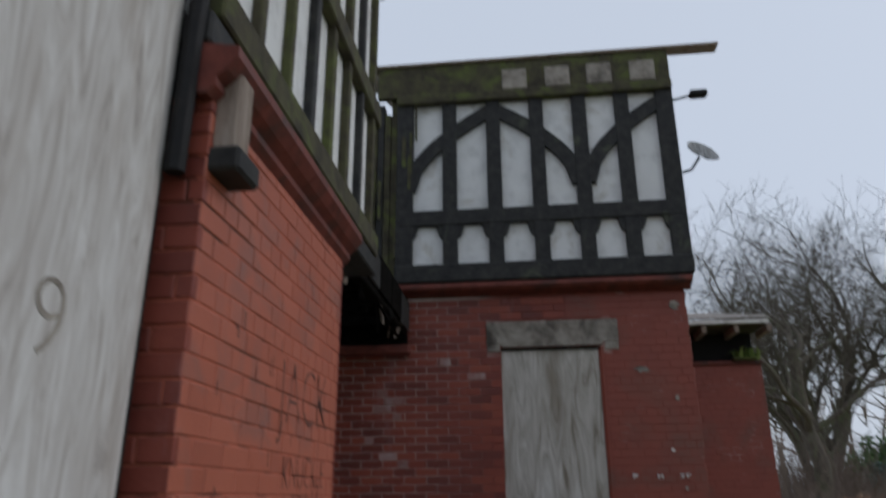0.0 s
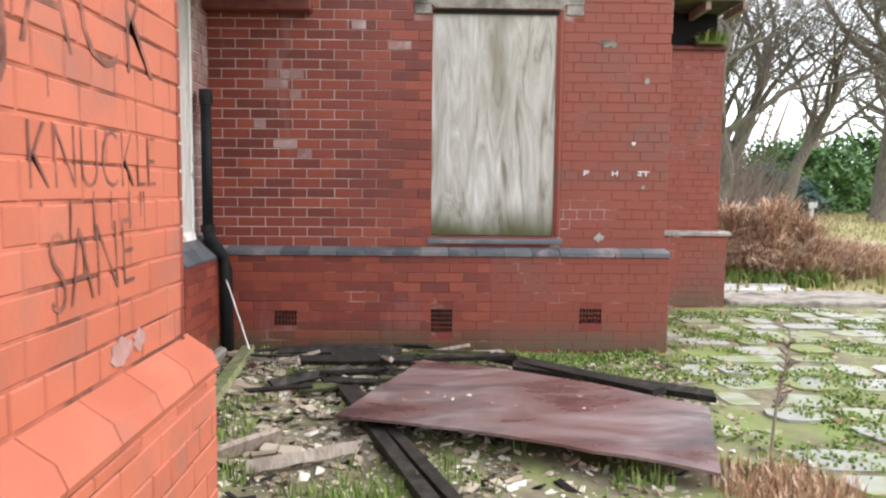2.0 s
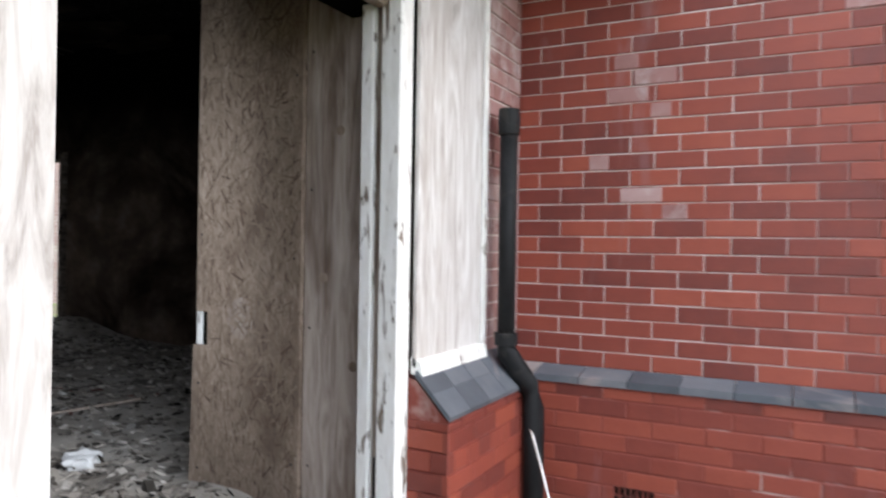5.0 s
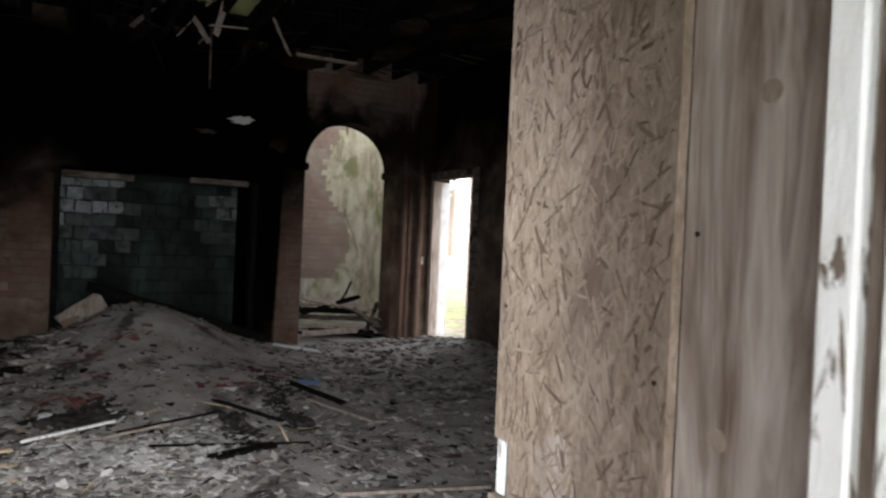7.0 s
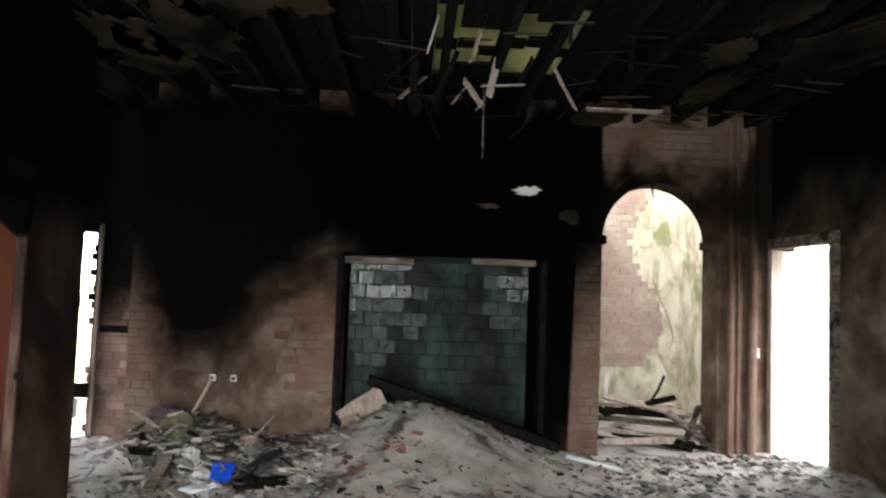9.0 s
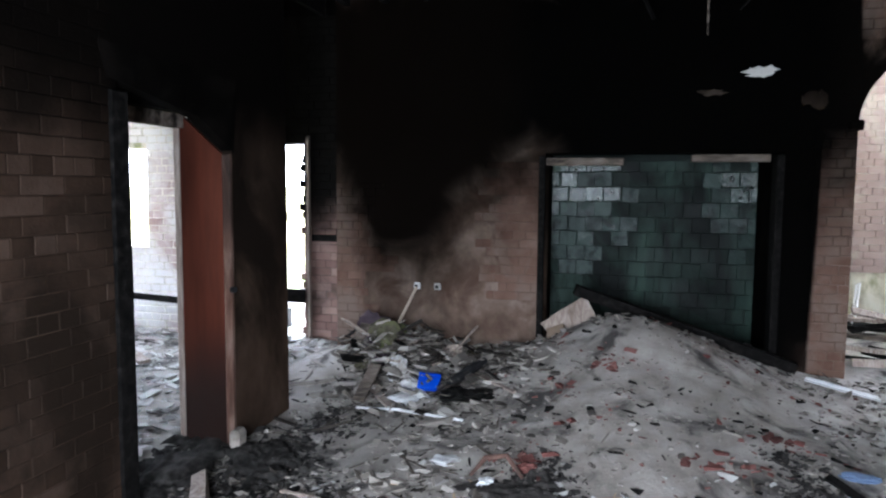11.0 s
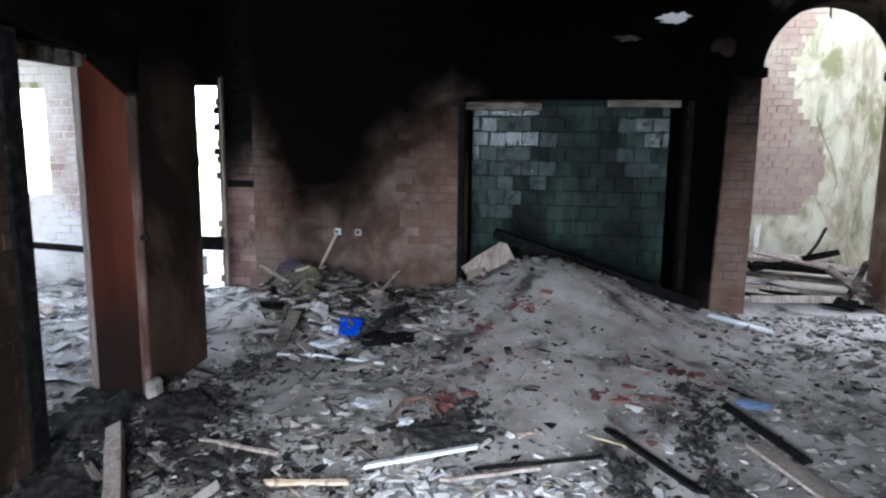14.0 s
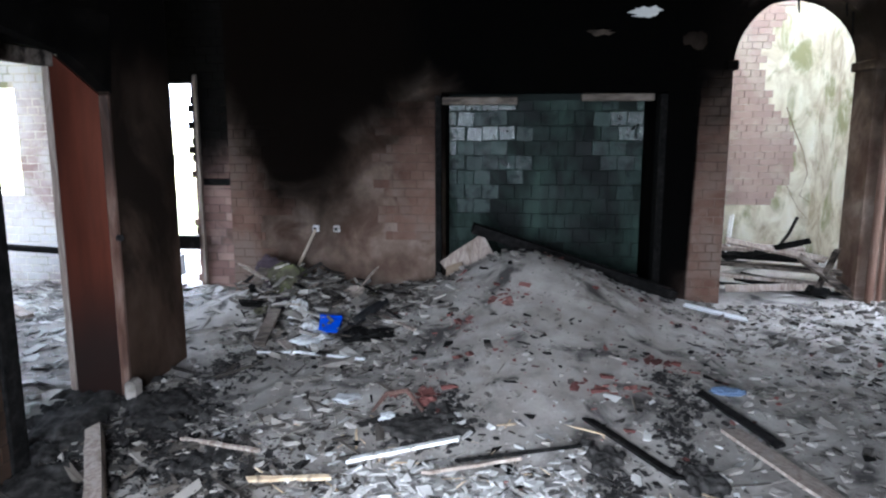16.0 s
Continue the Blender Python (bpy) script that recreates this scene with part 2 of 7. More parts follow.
M["rubble"] = material("rubble_chips", [(0.03, 0.026, 0.022), (0.10, 0.089, 0.078), (0.19, 0.17, 0.15), (0.26, 0.236, 0.21), (0.40, 0.375, 0.345)], 0.92, 9, pieces=0.7, bump=0.4, spec=0.15)
M["brick_bits"] = material("broken_brick_bits", [(0.06, 0.024, 0.021), (0.12, 0.046, 0.039), (0.19, 0.090, 0.078)], 0.92, 9, pieces=0.7, bump=0.4, spec=0.15)
M["wood_bits"] = material("splintered_wood", [(0.012, 0.010, 0.009), (0.035, 0.029, 0.024), (0.09, 0.076, 0.063), (0.32, 0.29, 0.255)], 0.85, 9, pieces=0.85, bump=0.3, spec=0.15)
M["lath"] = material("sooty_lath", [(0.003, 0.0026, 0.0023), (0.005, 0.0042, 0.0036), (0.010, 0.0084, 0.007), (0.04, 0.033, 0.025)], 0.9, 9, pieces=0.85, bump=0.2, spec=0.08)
M["pale_bits"] = material("pale_mortar_chips", [(0.16, 0.11, 0.07), (0.36, 0.29, 0.215), (0.54, 0.47, 0.385), (0.68, 0.63, 0.55)], 0.9, 9, pieces=0.8, bump=0.3)
M["red_door"] = material("red_brown_door_paint", [(0.030, 0.0085, 0.005), (0.060, 0.0155, 0.0085), (0.090, 0.025, 0.0135)], 0.42, 1.6, stretch=(3, 3, 0.5), bump=0.06, stain=(0.014, 0.0075, 0.006), stain_scale=1.0, stain_at=(0.48, 0.72), spec=0.22, band=(1.25, 0.55, (0.014, 0.0075, 0.006), 0.6))
M["ply_red"] = material("red_stained_plywood", [(0.085, 0.040, 0.038), (0.155, 0.085, 0.081), (0.215, 0.152, 0.150), (0.37, 0.305, 0.305)], 0.36, 1.5, stretch=(0.8, 1.8, 1), bump=0.2, stain=(0.06, 0.046, 0.049), stain_scale=1.6, stain_at=(0.50, 0.68), spec=0.5, detail=12, wet=0.7, distort=0.6)
M["soil"] = material("mossy_soil", [(0.09, 0.074, 0.048), (0.17, 0.145, 0.095), (0.27, 0.24, 0.17)], 0.95, 5, bump=0.7, stain=(0.20, 0.25, 0.075), stain_scale=1.1, stain_at=(0.46, 0.62))
M["lawn"] = material("rough_winter_grass", [(0.20, 0.20, 0.075), (0.30, 0.285, 0.12), (0.40, 0.36, 0.18)], 0.95, 1.2, bump=0.5, stain=(0.34, 0.27, 0.15), stain_scale=0.4)
M["slab"] = material("wet_grey_flagstone", [(0.24, 0.235, 0.215), (0.36, 0.355, 0.335), (0.47, 0.465, 0.45)], 0.45, 5, pieces=0.3, bump=0.25, stain=(0.20, 0.24, 0.07), stain_scale=1.7, stain_at=(0.44, 0.58))
M["bark"] = material("grey_brown_bark", [(0.06, 0.05, 0.04), (0.12, 0.10, 0.082), (0.18, 0.16, 0.13)], 0.95, 6, stretch=(3, 3, 0.7), bump=0.6, stain=(0.13, 0.14, 0.08), stain_scale=1.5)
M["leaf"] = material("evergreen_leaves", [(0.04, 0.10, 0.03), (0.09, 0.19, 0.05), (0.17, 0.29, 0.09)], 0.6, 3, pieces=0.7, bump=0)
M["leaf_blue"] = material("blue_green_conifer", [(0.04, 0.085, 0.075), (0.07, 0.14, 0.125), (0.11, 0.19, 0.165)], 0.7, 3, pieces=0.7, bump=0)
M["bracken"] = material("dead_bracken", [(0.24, 0.11, 0.065), (0.40, 0.235, 0.145), (0.54, 0.37, 0.25), (0.66, 0.53, 0.38)], 0.9, 3, pieces=0.8, bump=0)
M["grass"] = material("moss_and_grass_blades", [(0.08, 0.14, 0.025), (0.16, 0.235, 0.05), (0.27, 0.32, 0.10)], 0.8, 3, pieces=0.7, bump=0)
M["twig"] = material("thin_brown_twigs", [(0.15, 0.115, 0.095), (0.27, 0.215, 0.18)], 0.95, 4, pieces=0.6, bump=0)
M["slate"] = material("grey_roof_slate", [(0.24, 0.22, 0.20), (0.34, 0.32, 0.29), (0.45, 0.42, 0.38)], 0.8, 6, pieces=0.5, bump=0.2)
# near-black fill that paints the darkness of gaps, holes and slots
M["void"] = material("dark_opening_fill", [(0.006, 0.006, 0.006), (0.014, 0.013, 0.012)], 0.9, 6)
M["spray"] = material("faded_black_spray_paint", [(0.07, 0.032, 0.026), (0.16, 0.062, 0.046), (0.38, 0.125, 0.085)], 0.6, 14, bump=0)
M["white_spray"] = material("white_chalk_paint", [(0.70, 0.66, 0.63), (0.78, 0.75, 0.72)], 0.9, 25, bump=0)
M["blue_plastic"] = material("blue_plastic", [(0.004, 0.04, 0.36), (0.008, 0.07, 0.48)], 0.5, 4, bump=0.05, spec=0.2)
M["white_plastic"] = material("dirty_white_plastic", [(0.50, 0.50, 0.50), (0.68, 0.69, 0.70)], 0.5, 6, bump=0.1, stain=(0.25, 0.23, 0.21), stain_scale=5)
M["cloth"] = material("purple_grey_cloth", [(0.04, 0.028, 0.036), (0.10, 0.07, 0.085)], 0.95, 7, bump=0.5)
M["dish"] = material("grey_dish_metal", [(0.32, 0.33, 0.34), (0.42, 0.43, 0.44)], 0.45, 4, metal=0.2)
M["ceiling_brown"] = material("browned_ceiling_plaster", [(0.012, 0.0085, 0.006), (0.026, 0.019, 0.013), (0.046, 0.035, 0.024)], 0.95, 2, bump=0.5, stain=(0.003, 0.0025, 0.002), stain_scale=1.2, stain_at=(0.46, 0.62), spec=0.03)
M["dark_brick"] = material("smoke_darkened_brick", [(0.020, 0.013, 0.009), (0.037, 0.023, 0.016), (0.056, 0.036, 0.026), (0.085, 0.059, 0.045)], 0.9, 4, pieces=0.45, bump=0.6, stain=(0.016, 0.011, 0.008), stain_scale=1.2, stain_at=(0.46, 0.62), spec=0.03, band=(1.8, 2.7, (0.003, 0.0022, 0.0017), 1.0), detail=9)
M["tile_matte"] = material("sooty_matte_green_tile", [(0.020, 0.036, 0.028), (0.034, 0.060, 0.046), (0.048, 0.080, 0.062)], 0.6, 3, bump=0.15, pieces=0.3, spec=0.14, stain=(0.004, 0.006, 0.005), stain_scale=1.1, stain_at=(0.42, 0.62), wet=0.3, stain_stretch=(1, 1.6, 0.7))
M["bare_brick_sooty"] = material("smoked_pale_brick_under_soot", [(0.14, 0.085, 0.07), (0.25, 0.16, 0.135), (0.34, 0.25, 0.215)], 0.85, 4, pieces=0.45, bump=0.5, stain=(0.05, 0.04, 0.034), stain_scale=1.4, stain_at=(0.48, 0.66), spec=0.05, band=(1.2, 1.9, (0.004, 0.0035, 0.003), 0.9))
SMOKE = ([(3.3, 1.9), (3.5, 1.6), (3.75, 1.05), (4.15, 1.1), (4.65, 1.75), (5.2, 2.15), (5.32, 2.0), (7.36, 0.2), (7.60, 0.3), (7.63, 2.05), (8.0, 2.2), (9.0, 2.5), (9.65, 2.3)],
         [(3.3, 4.0), (7.86, 4.0), (7.90, 3.30), (9.35, 3.25), (9.5, 3.9)],
         [(3.3, (0.0030, 0.0019, 0.0013)), (4.9, (0.0022, 0.0015, 0.0011)), (5.2, (0.0008, 0.0007, 0.0006)), (7.6, (0.0008, 0.0007, 0.0006)), (8.1, (0.004, 0.003, 0.0024)), (9.1, (0.012, 0.0085, 0.006))])
M["chimney_plaster"] = material("smoked_tan_plaster", [(0.05, 0.032, 0.023), (0.11, 0.078, 0.059), (0.165, 0.122, 0.095), (0.24, 0.188, 0.155)], 0.93, 2.6, bump=0.7, stain=(0.075, 0.043, 0.031), stain_scale=2.2, stain_at=(0.46, 0.64), spec=0.03, detail=9, smoke=SMOKE)
M["chimney_brick"] = material("smoked_red_brown_brick", [(0.06, 0.031, 0.023), (0.11, 0.061, 0.044), (0.155, 0.098, 0.075), (0.22, 0.162, 0.131)], 0.9, 3.4, pieces=0.14, bump=0.7, stain=(0.16, 0.12, 0.096), stain_scale=2.2, stain_at=(0.46, 0.62), spec=0.03, detail=9, smoke=SMOKE)
M["south_plaster"] = material("smoked_dark_brown_plaster", [(0.026, 0.017, 0.012), (0.052, 0.034, 0.024), (0.080, 0.055, 0.040)], 0.93, 2.6, stretch=(1, 1, 0.7), bump=0.6, stain=(0.012, 0.0085, 0.0065), stain_scale=1.1, stain_at=(0.45, 0.62), spec=0.03, band=(1.65, 2.45, (0.0022, 0.0017, 0.0014), 1.0), detail=9)
M["osb_flake"] = material("pale_wood_strands", [(0.06, 0.040, 0.028), (0.15, 0.108, 0.08), (0.235, 0.18, 0.138), (0.265, 0.207, 0.161), (0.31, 0.25, 0.20)], 0.8, 30, pieces=0.6, bump=0.3, spec=0.15, stain=(0.14, 0.098, 0.072), stain_scale=3.0, stain_at=(0.52, 0.72))
M["yellow_plaster"] = material("yellow_green_limewash", [(0.36, 0.34, 0.14), (0.50, 0.48, 0.22), (0.60, 0.58, 0.30)], 0.9, 3, bump=0.3)
M["bare_pink"] = material("damp_pink_brick", [(0.33, 0.235, 0.21), (0.40, 0.30, 0.27), (0.47, 0.375, 0.345)], 0.88, 4, pieces=0.22, bump=0.5, stain=(0.52, 0.47, 0.41), stain_scale=1.6, stain_at=(0.50, 0.68))
M["pale_wood"] = material("split_yellow_softwood", [(0.34, 0.24, 0.14), (0.50, 0.38, 0.25), (0.62, 0.52, 0.38)], 0.85, 4, stretch=(3, 3, 0.6), bump=0.3, stain=(0.12, 0.085, 0.06), stain_scale=3, stain_at=(0.58, 0.70))
M["brick_bleached"] = material("lime_bleached_brick", [(0.22, 0.09, 0.08), (0.33, 0.18, 0.165), (0.45, 0.31, 0.295)], 0.8, 7, pieces=0.4, bump=0.4, stain=(0.55, 0.48, 0.46), stain_scale=4, stain_at=(0.5, 0.7))
M["plaster_bits"] = material("broken_plaster_flakes", [(0.16, 0.15, 0.14), (0.32, 0.305, 0.285), (0.46, 0.445, 0.42), (0.60, 0.585, 0.56)], 0.92, 9, pieces=0.75, bump=0.4, spec=0.15)
M["jamb_wood"] = material("weathered_pale_softwood", [(0.22, 0.17, 0.14), (0.40, 0.335, 0.29), (0.52, 0.455, 0.41)], 0.88, 4, stretch=(4, 4, 0.5), bump=0.35, stain=(0.15, 0.105, 0.08), stain_scale=1.6, stain_at=(0.54, 0.70), distort=2.0)
M["burnt_timber"] = material("half_burnt_brown_timber", [(0.010, 0.009, 0.008), (0.025, 0.021, 0.018), (0.055, 0.045, 0.038)], 0.7, 12, stretch=(1, 1, 1), bump=0.7, stain=(0.12, 0.10, 0.085), stain_scale=3.5, stain_at=(0.60, 0.78), spec=0.3)
M["ash_black"] = material("black_wet_ash", [(0.012, 0.011, 0.010), (0.03, 0.027, 0.025), (0.06, 0.055, 0.05)], 0.9, 14, bump=0.9, spec=0.1)
M["moss_board"] = material("moss_grown_pale_board", [(0.12, 0.125, 0.07), (0.23, 0.24, 0.13), (0.34, 0.34, 0.22)], 0.92, 8, bump=0.5, stain=(0.14, 0.20, 0.05), stain_scale=4, stain_at=(0.48, 0.64))
M["scorched_wood"] = material("scorched_pale_board", [(0.05, 0.04, 0.033), (0.12, 0.098, 0.08), (0.20, 0.17, 0.145)], 0.9, 9, stretch=(2, 0.6, 2), bump=0.4, stain=(0.02, 0.016, 0.013), stain_scale=4, stain_at=(0.50, 0.62), spec=0.1)

M["mortar_bits"] = material("tan_render_slabs", [(0.26, 0.20, 0.145), (0.38, 0.31, 0.24), (0.50, 0.43, 0.35)], 0.92, 7, pieces=0.6, bump=0.5, stain=(0.16, 0.13, 0.09), stain_scale=5, stain_at=(0.55, 0.75))
M["worn_red"] = material("worn_red_brown_timber", [(0.05, 0.022, 0.014), (0.10, 0.056, 0.04), (0.17, 0.115, 0.09)], 0.6, 6, stretch=(3, 3, 0.6), bump=0.2, stain=(0.02, 0.012, 0.009), stain_scale=2.0, stain_at=(0.5, 0.7), spec=0.2)
M["blue_grey"] = material("faded_blue_plastic", [(0.08, 0.12, 0.20), (0.13, 0.19, 0.31)], 0.6, 6, bump=0.15)
M["rust"] = material("rust_brown_sheet", [(0.03, 0.016, 0.012), (0.07, 0.036, 0.027), (0.12, 0.07, 0.055)], 0.8, 9, bump=0.4, stain=(0.02, 0.014, 0.012), stain_scale=5)


# ---- mesh tools ----
class Shape:
    """Collects vertices and faces, and makes one mesh object of them."""

    def __init__(self):
        self.v, self.f = [], []

    def raw(self, vs, fs, m=None):
        k = len(self.v)
        self.v.extend([tuple(m @ Vector(p)) for p in vs] if m is not None else [tuple(p) for p in vs])
        self.f.extend([tuple(i + k for i in f) for f in fs])
        return self

    def box(self, x0, x1, y0, y1, z0, z1, c=0.0, m=None):
        """A box, with chamfered edges where c is given."""
        if c <= 0:
            vs = [(x, y, z) for x in (x0, x1) for y in (y0, y1) for z in (z0, z1)]
            return self.raw(vs, [(0, 1, 3, 2), (4, 6, 7, 5), (0, 4, 5, 1), (2, 3, 7, 6), (0, 2, 6, 4), (1, 5, 7, 3)], m)
        vs, idx = [], {}
        for i, x in enumerate((x0, x1)):
            for j, y in enumerate((y0, y1)):
                for k, z in enumerate((z0, z1)):
                    sx, sy, sz = (c, -c)[i], (c, -c)[j], (c, -c)[k]
                    for a, p in enumerate(((x, y + sy, z + sz), (x + sx, y, z + sz), (x + sx, y + sy, z))):
                        idx[i, j, k, a] = len(vs)
                        vs.append(p)
        g = lambda i, j, k, a: idx[i, j, k, a]
        fs = []
        for s in (0, 1):
            fs.append((g(s, 0, 0, 0), g(s, 0, 1, 0), g(s, 1, 1, 0), g(s, 1, 0, 0))[:: -1 if s else 1])
            fs.append((g(0, s, 0, 1), g(1, s, 0, 1), g(1, s, 1, 1), g(0, s, 1, 1))[:: -1 if s else 1])
            fs.append((g(0, 0, s, 2), g(0, 1, s, 2), g(1, 1, s, 2), g(1, 0, s, 2))[:: -1 if s else 1])
        for a in (0, 1):
            for b in (0, 1):
                fs.append((g(a, b, 0, 0), g(a, b, 1, 0), g(a, b, 1, 1), g(a, b, 0, 1)))
                fs.append((g(a, 0, b, 0), g(a, 0, b, 2), g(a, 1, b, 2), g(a, 1, b, 0)))
                fs.append((g(0, a, b, 1), g(1, a, b, 1), g(1, a, b, 2), g(0, a, b, 2)))
                for d in (0, 1):
                    fs.append((g(a, b, d, 0), g(a, b, d, 1), g(a, b, d, 2)))
        return self.raw(vs, fs, m)

    def tube(self, points, radii, sides=8, caps=True):
        """A tapering tube along points."""
        pts = [Vector(p) for p in points]
        k = len(self.v)
        for i, p in enumerate(pts):
            d = (pts[min(i + 1, len(pts) - 1)] - pts[max(i - 1, 0)]).normalized()
            a = d.orthogonal().normalized() if abs(d.z) > 0.95 else d.cross(Vector((0, 0, 1))).normalized()
            b = d.cross(a)
            r = radii[i] if hasattr(radii, "__len__") else radii
            for s in range(sides):
                t = 2 * math.pi * s / sides
                self.v.append(tuple(p + r * (math.cos(t) * a + math.sin(t) * b)))
        for i in range(len(pts) - 1):
            for s in range(sides):
                q = (s + 1) % sides
                self.f.append((k + i * sides + s, k + i * sides + q, k + (i + 1) * sides + q, k + (i + 1) * sides + s))
        if caps:
            self.f.append(tuple(k + s for s in range(sides))[::-1])
            self.f.append(tuple(k + (len(pts) - 1) * sides + s for s in range(sides)))
        return self

    def prism(self, outline, lo, hi, axis="y", m=None):
        """An outline of (u, w) pairs drawn out along an axis: y takes (x, z), x takes (y, z), z takes (x, y)."""
        put = {"y": lambda u, w, d: (u, d, w), "x": lambda u, w, d: (d, u, w), "z": lambda u, w, d: (u, w, d)}[axis]
        n = len(outline)
        vs = [put(u, w, lo) for u, w in outline] + [put(u, w, hi) for u, w in outline]
        fs = [tuple(range(n)), tuple(range(2 * n - 1, n - 1, -1))] + [(i, i + n, (i + 1) % n + n, (i + 1) % n) for i in range(n)]
        return self.raw(vs, fs, m)

    def mesh(self, name, mat):
        me = bpy.data.meshes.new(name)
        me.from_pydata(self.v, [], self.f)
        me.materials.append(mat)
        bm = bmesh.new()
        bm.from_mesh(me)
        bmesh.ops.recalc_face_normals(bm, faces=bm.faces)
        bm.to_mesh(me)
        bm.free()
        return me

    def out(self, name, mat, parent=None, label="", category="", group="", kind="", smooth=False):
        me = self.mesh(name, mat)
        if smooth:
            me.shade_smooth()
        ob = new(name, me)
        if parent:
            ob.parent = parent
        return tagged(ob, label, category, group, kind)


def thing(name, label, category, group="", kind="", at=(0, 0, 0)):
    ob = new(name)
    ob.empty_display_size = 0.05
    ob.location = at
    return tagged(ob, label, category, group, kind)


def wall(name, along, u0, u1, d0, d1, z0, z1, holes, mat, label=""):
    """A wall along x or y, from d0 to d1 in thickness, with holes (u0, u1, z0, z1) right through it."""
    us = sorted({u0, u1, *[h[0] for h in holes], *[h[1] for h in holes]})
    zs = sorted({z0, z1, *[h[2] for h in holes], *[h[3] for h in holes]})
    us, zs = [u for u in us if u0 <= u <= u1], [z for z in zs if z0 <= z <= z1]
    solid = lambda i, j: 0 <= i < len(us) - 1 and 0 <= j < len(zs) - 1 and not any(
        h[0] <= (us[i] + us[i + 1]) / 2 <= h[1] and h[2] <= (zs[j] + zs[j + 1]) / 2 <= h[3] for h in holes)
    s = Shape()
    put = (lambda u, d, z: (u, d, z)) if along == "x" else (lambda u, d, z: (d, u, z))
    for i in range(len(us) - 1):
        for j in range(len(zs) - 1):
            if not solid(i, j):
                continue
            a, b, c, e = us[i], us[i + 1], zs[j], zs[j + 1]
            for d in (d0, d1):
                s.raw([put(a, d, c), put(b, d, c), put(b, d, e), put(a, d, e)], [(0, 1, 2, 3)])
            if not solid(i - 1, j):
                s.raw([put(a, d0, c), put(a, d1, c), put(a, d1, e), put(a, d0, e)], [(0, 1, 2, 3)])
            if not solid(i + 1, j):
                s.raw([put(b, d0, c), put(b, d1, c), put(b, d1, e), put(b, d0, e)], [(0, 1, 2, 3)])
            if not solid(i, j - 1):
                s.raw([put(a, d0, c), put(b, d0, c), put(b, d1, c), put(a, d1, c)], [(0, 1, 2, 3)])
            if not solid(i, j + 1):
                s.raw([put(a, d0, e), put(b, d0, e), put(b, d1, e), put(a, d1, e)], [(0, 1, 2, 3)])
    bm = bmesh.new()
    me = s.mesh(name, mat)
    bm.from_mesh(me)
    bmesh.ops.remove_doubles(bm, verts=bm.verts, dist=1e-4)
    bmesh.ops.recalc_face_normals(bm, faces=bm.faces)
    bm.to_mesh(me)
    bm.free()
    return tagged(new(name, me), label, "wall", kind="structure")


BRICK_MESH = {}


def brick_faces(w, h, depth, c=0.004):
    """The five outer faces of a brick with a worn front edge, its front towards -y."""
    vs = [(0, depth, 0), (w, depth, 0), (w, depth, h), (0, depth, h), (0, c, 0), (w, c, 0), (w, c, h), (0, c, h), (c, 0, c), (w - c, 0, c), (w - c, 0, h - c), (c, 0, h - c)]
    fs = [(8, 9, 10, 11)]
    for i in range(4):
        j = (i + 1) % 4
        fs += [(i, j, 4 + j, 4 + i), (4 + i, 4 + j, 8 + j, 8 + i)]
    return vs, fs


def bricks(parent, name, origin, turn, width, z0, z1, holes, mat, parts=0, keep=None, length=0.235, course=0.0825, joint=0.0085, depth=0.03, header=4, tidy=0.0015, seed=1):
    """Courses of bricks in front of a wall: u runs from origin along the wall, the fronts look along -y turned by turn degrees.
    The first `parts` that keep(u, z) accepts are objects of their own, the others one joined mesh."""
    rnd = random.Random(seed)
    place = Matrix.Translation(origin) @ Matrix.Rotation(radians(turn), 4, "Z")
    rest, made, row, z = Shape(), 0, 0, z0
    while z < z1 - 0.02:
        h = min(course, z1 - z) - joint
        piece = length / 2 if header and row % header == header - 1 else length
        u = -(row % 2) * length / 2 - (length / 4 if piece < length else 0)
        while u < width:
            spans = [(max(u, 0.0), min(u + piece - joint, width))]
            for a, b, c, d in holes:
                if z + h > c + 0.005 and z < d - 0.005:
                    cut = []
                    for s, e in spans:
                        if e <= a or s >= b:
                            cut.append((s, e))
                        else:
                            cut += [(s, a)] if s < a else []
                            cut += [(b, e)] if e > b else []
                    spans = cut
            for s, e in spans:
                w = round(e - s, 3)
                if w < 0.025:
                    continue
                off = rnd.uniform(-tidy, tidy)
                m = place @ Matrix.Translation((s, off, z + rnd.uniform(-0.001, 0.001)))
                if made < parts and (keep is None or keep(s, z)):
                    key = (w, round(h, 3), mat.name)
                    if key not in BRICK_MESH:
                        BRICK_MESH[key] = Shape().raw(*brick_faces(w, h, depth)).mesh("brick", mat)
                    ob = new(name, BRICK_MESH[key])
                    ob.matrix_world = m
                    ob.parent = parent
                    made += 1
                else:
                    rest.raw(*brick_faces(w, h, depth), m)
            u += piece
        z += course
        row += 1
    if rest.f:
        rest.out(name + "work", mat, parent, kind="stuff")


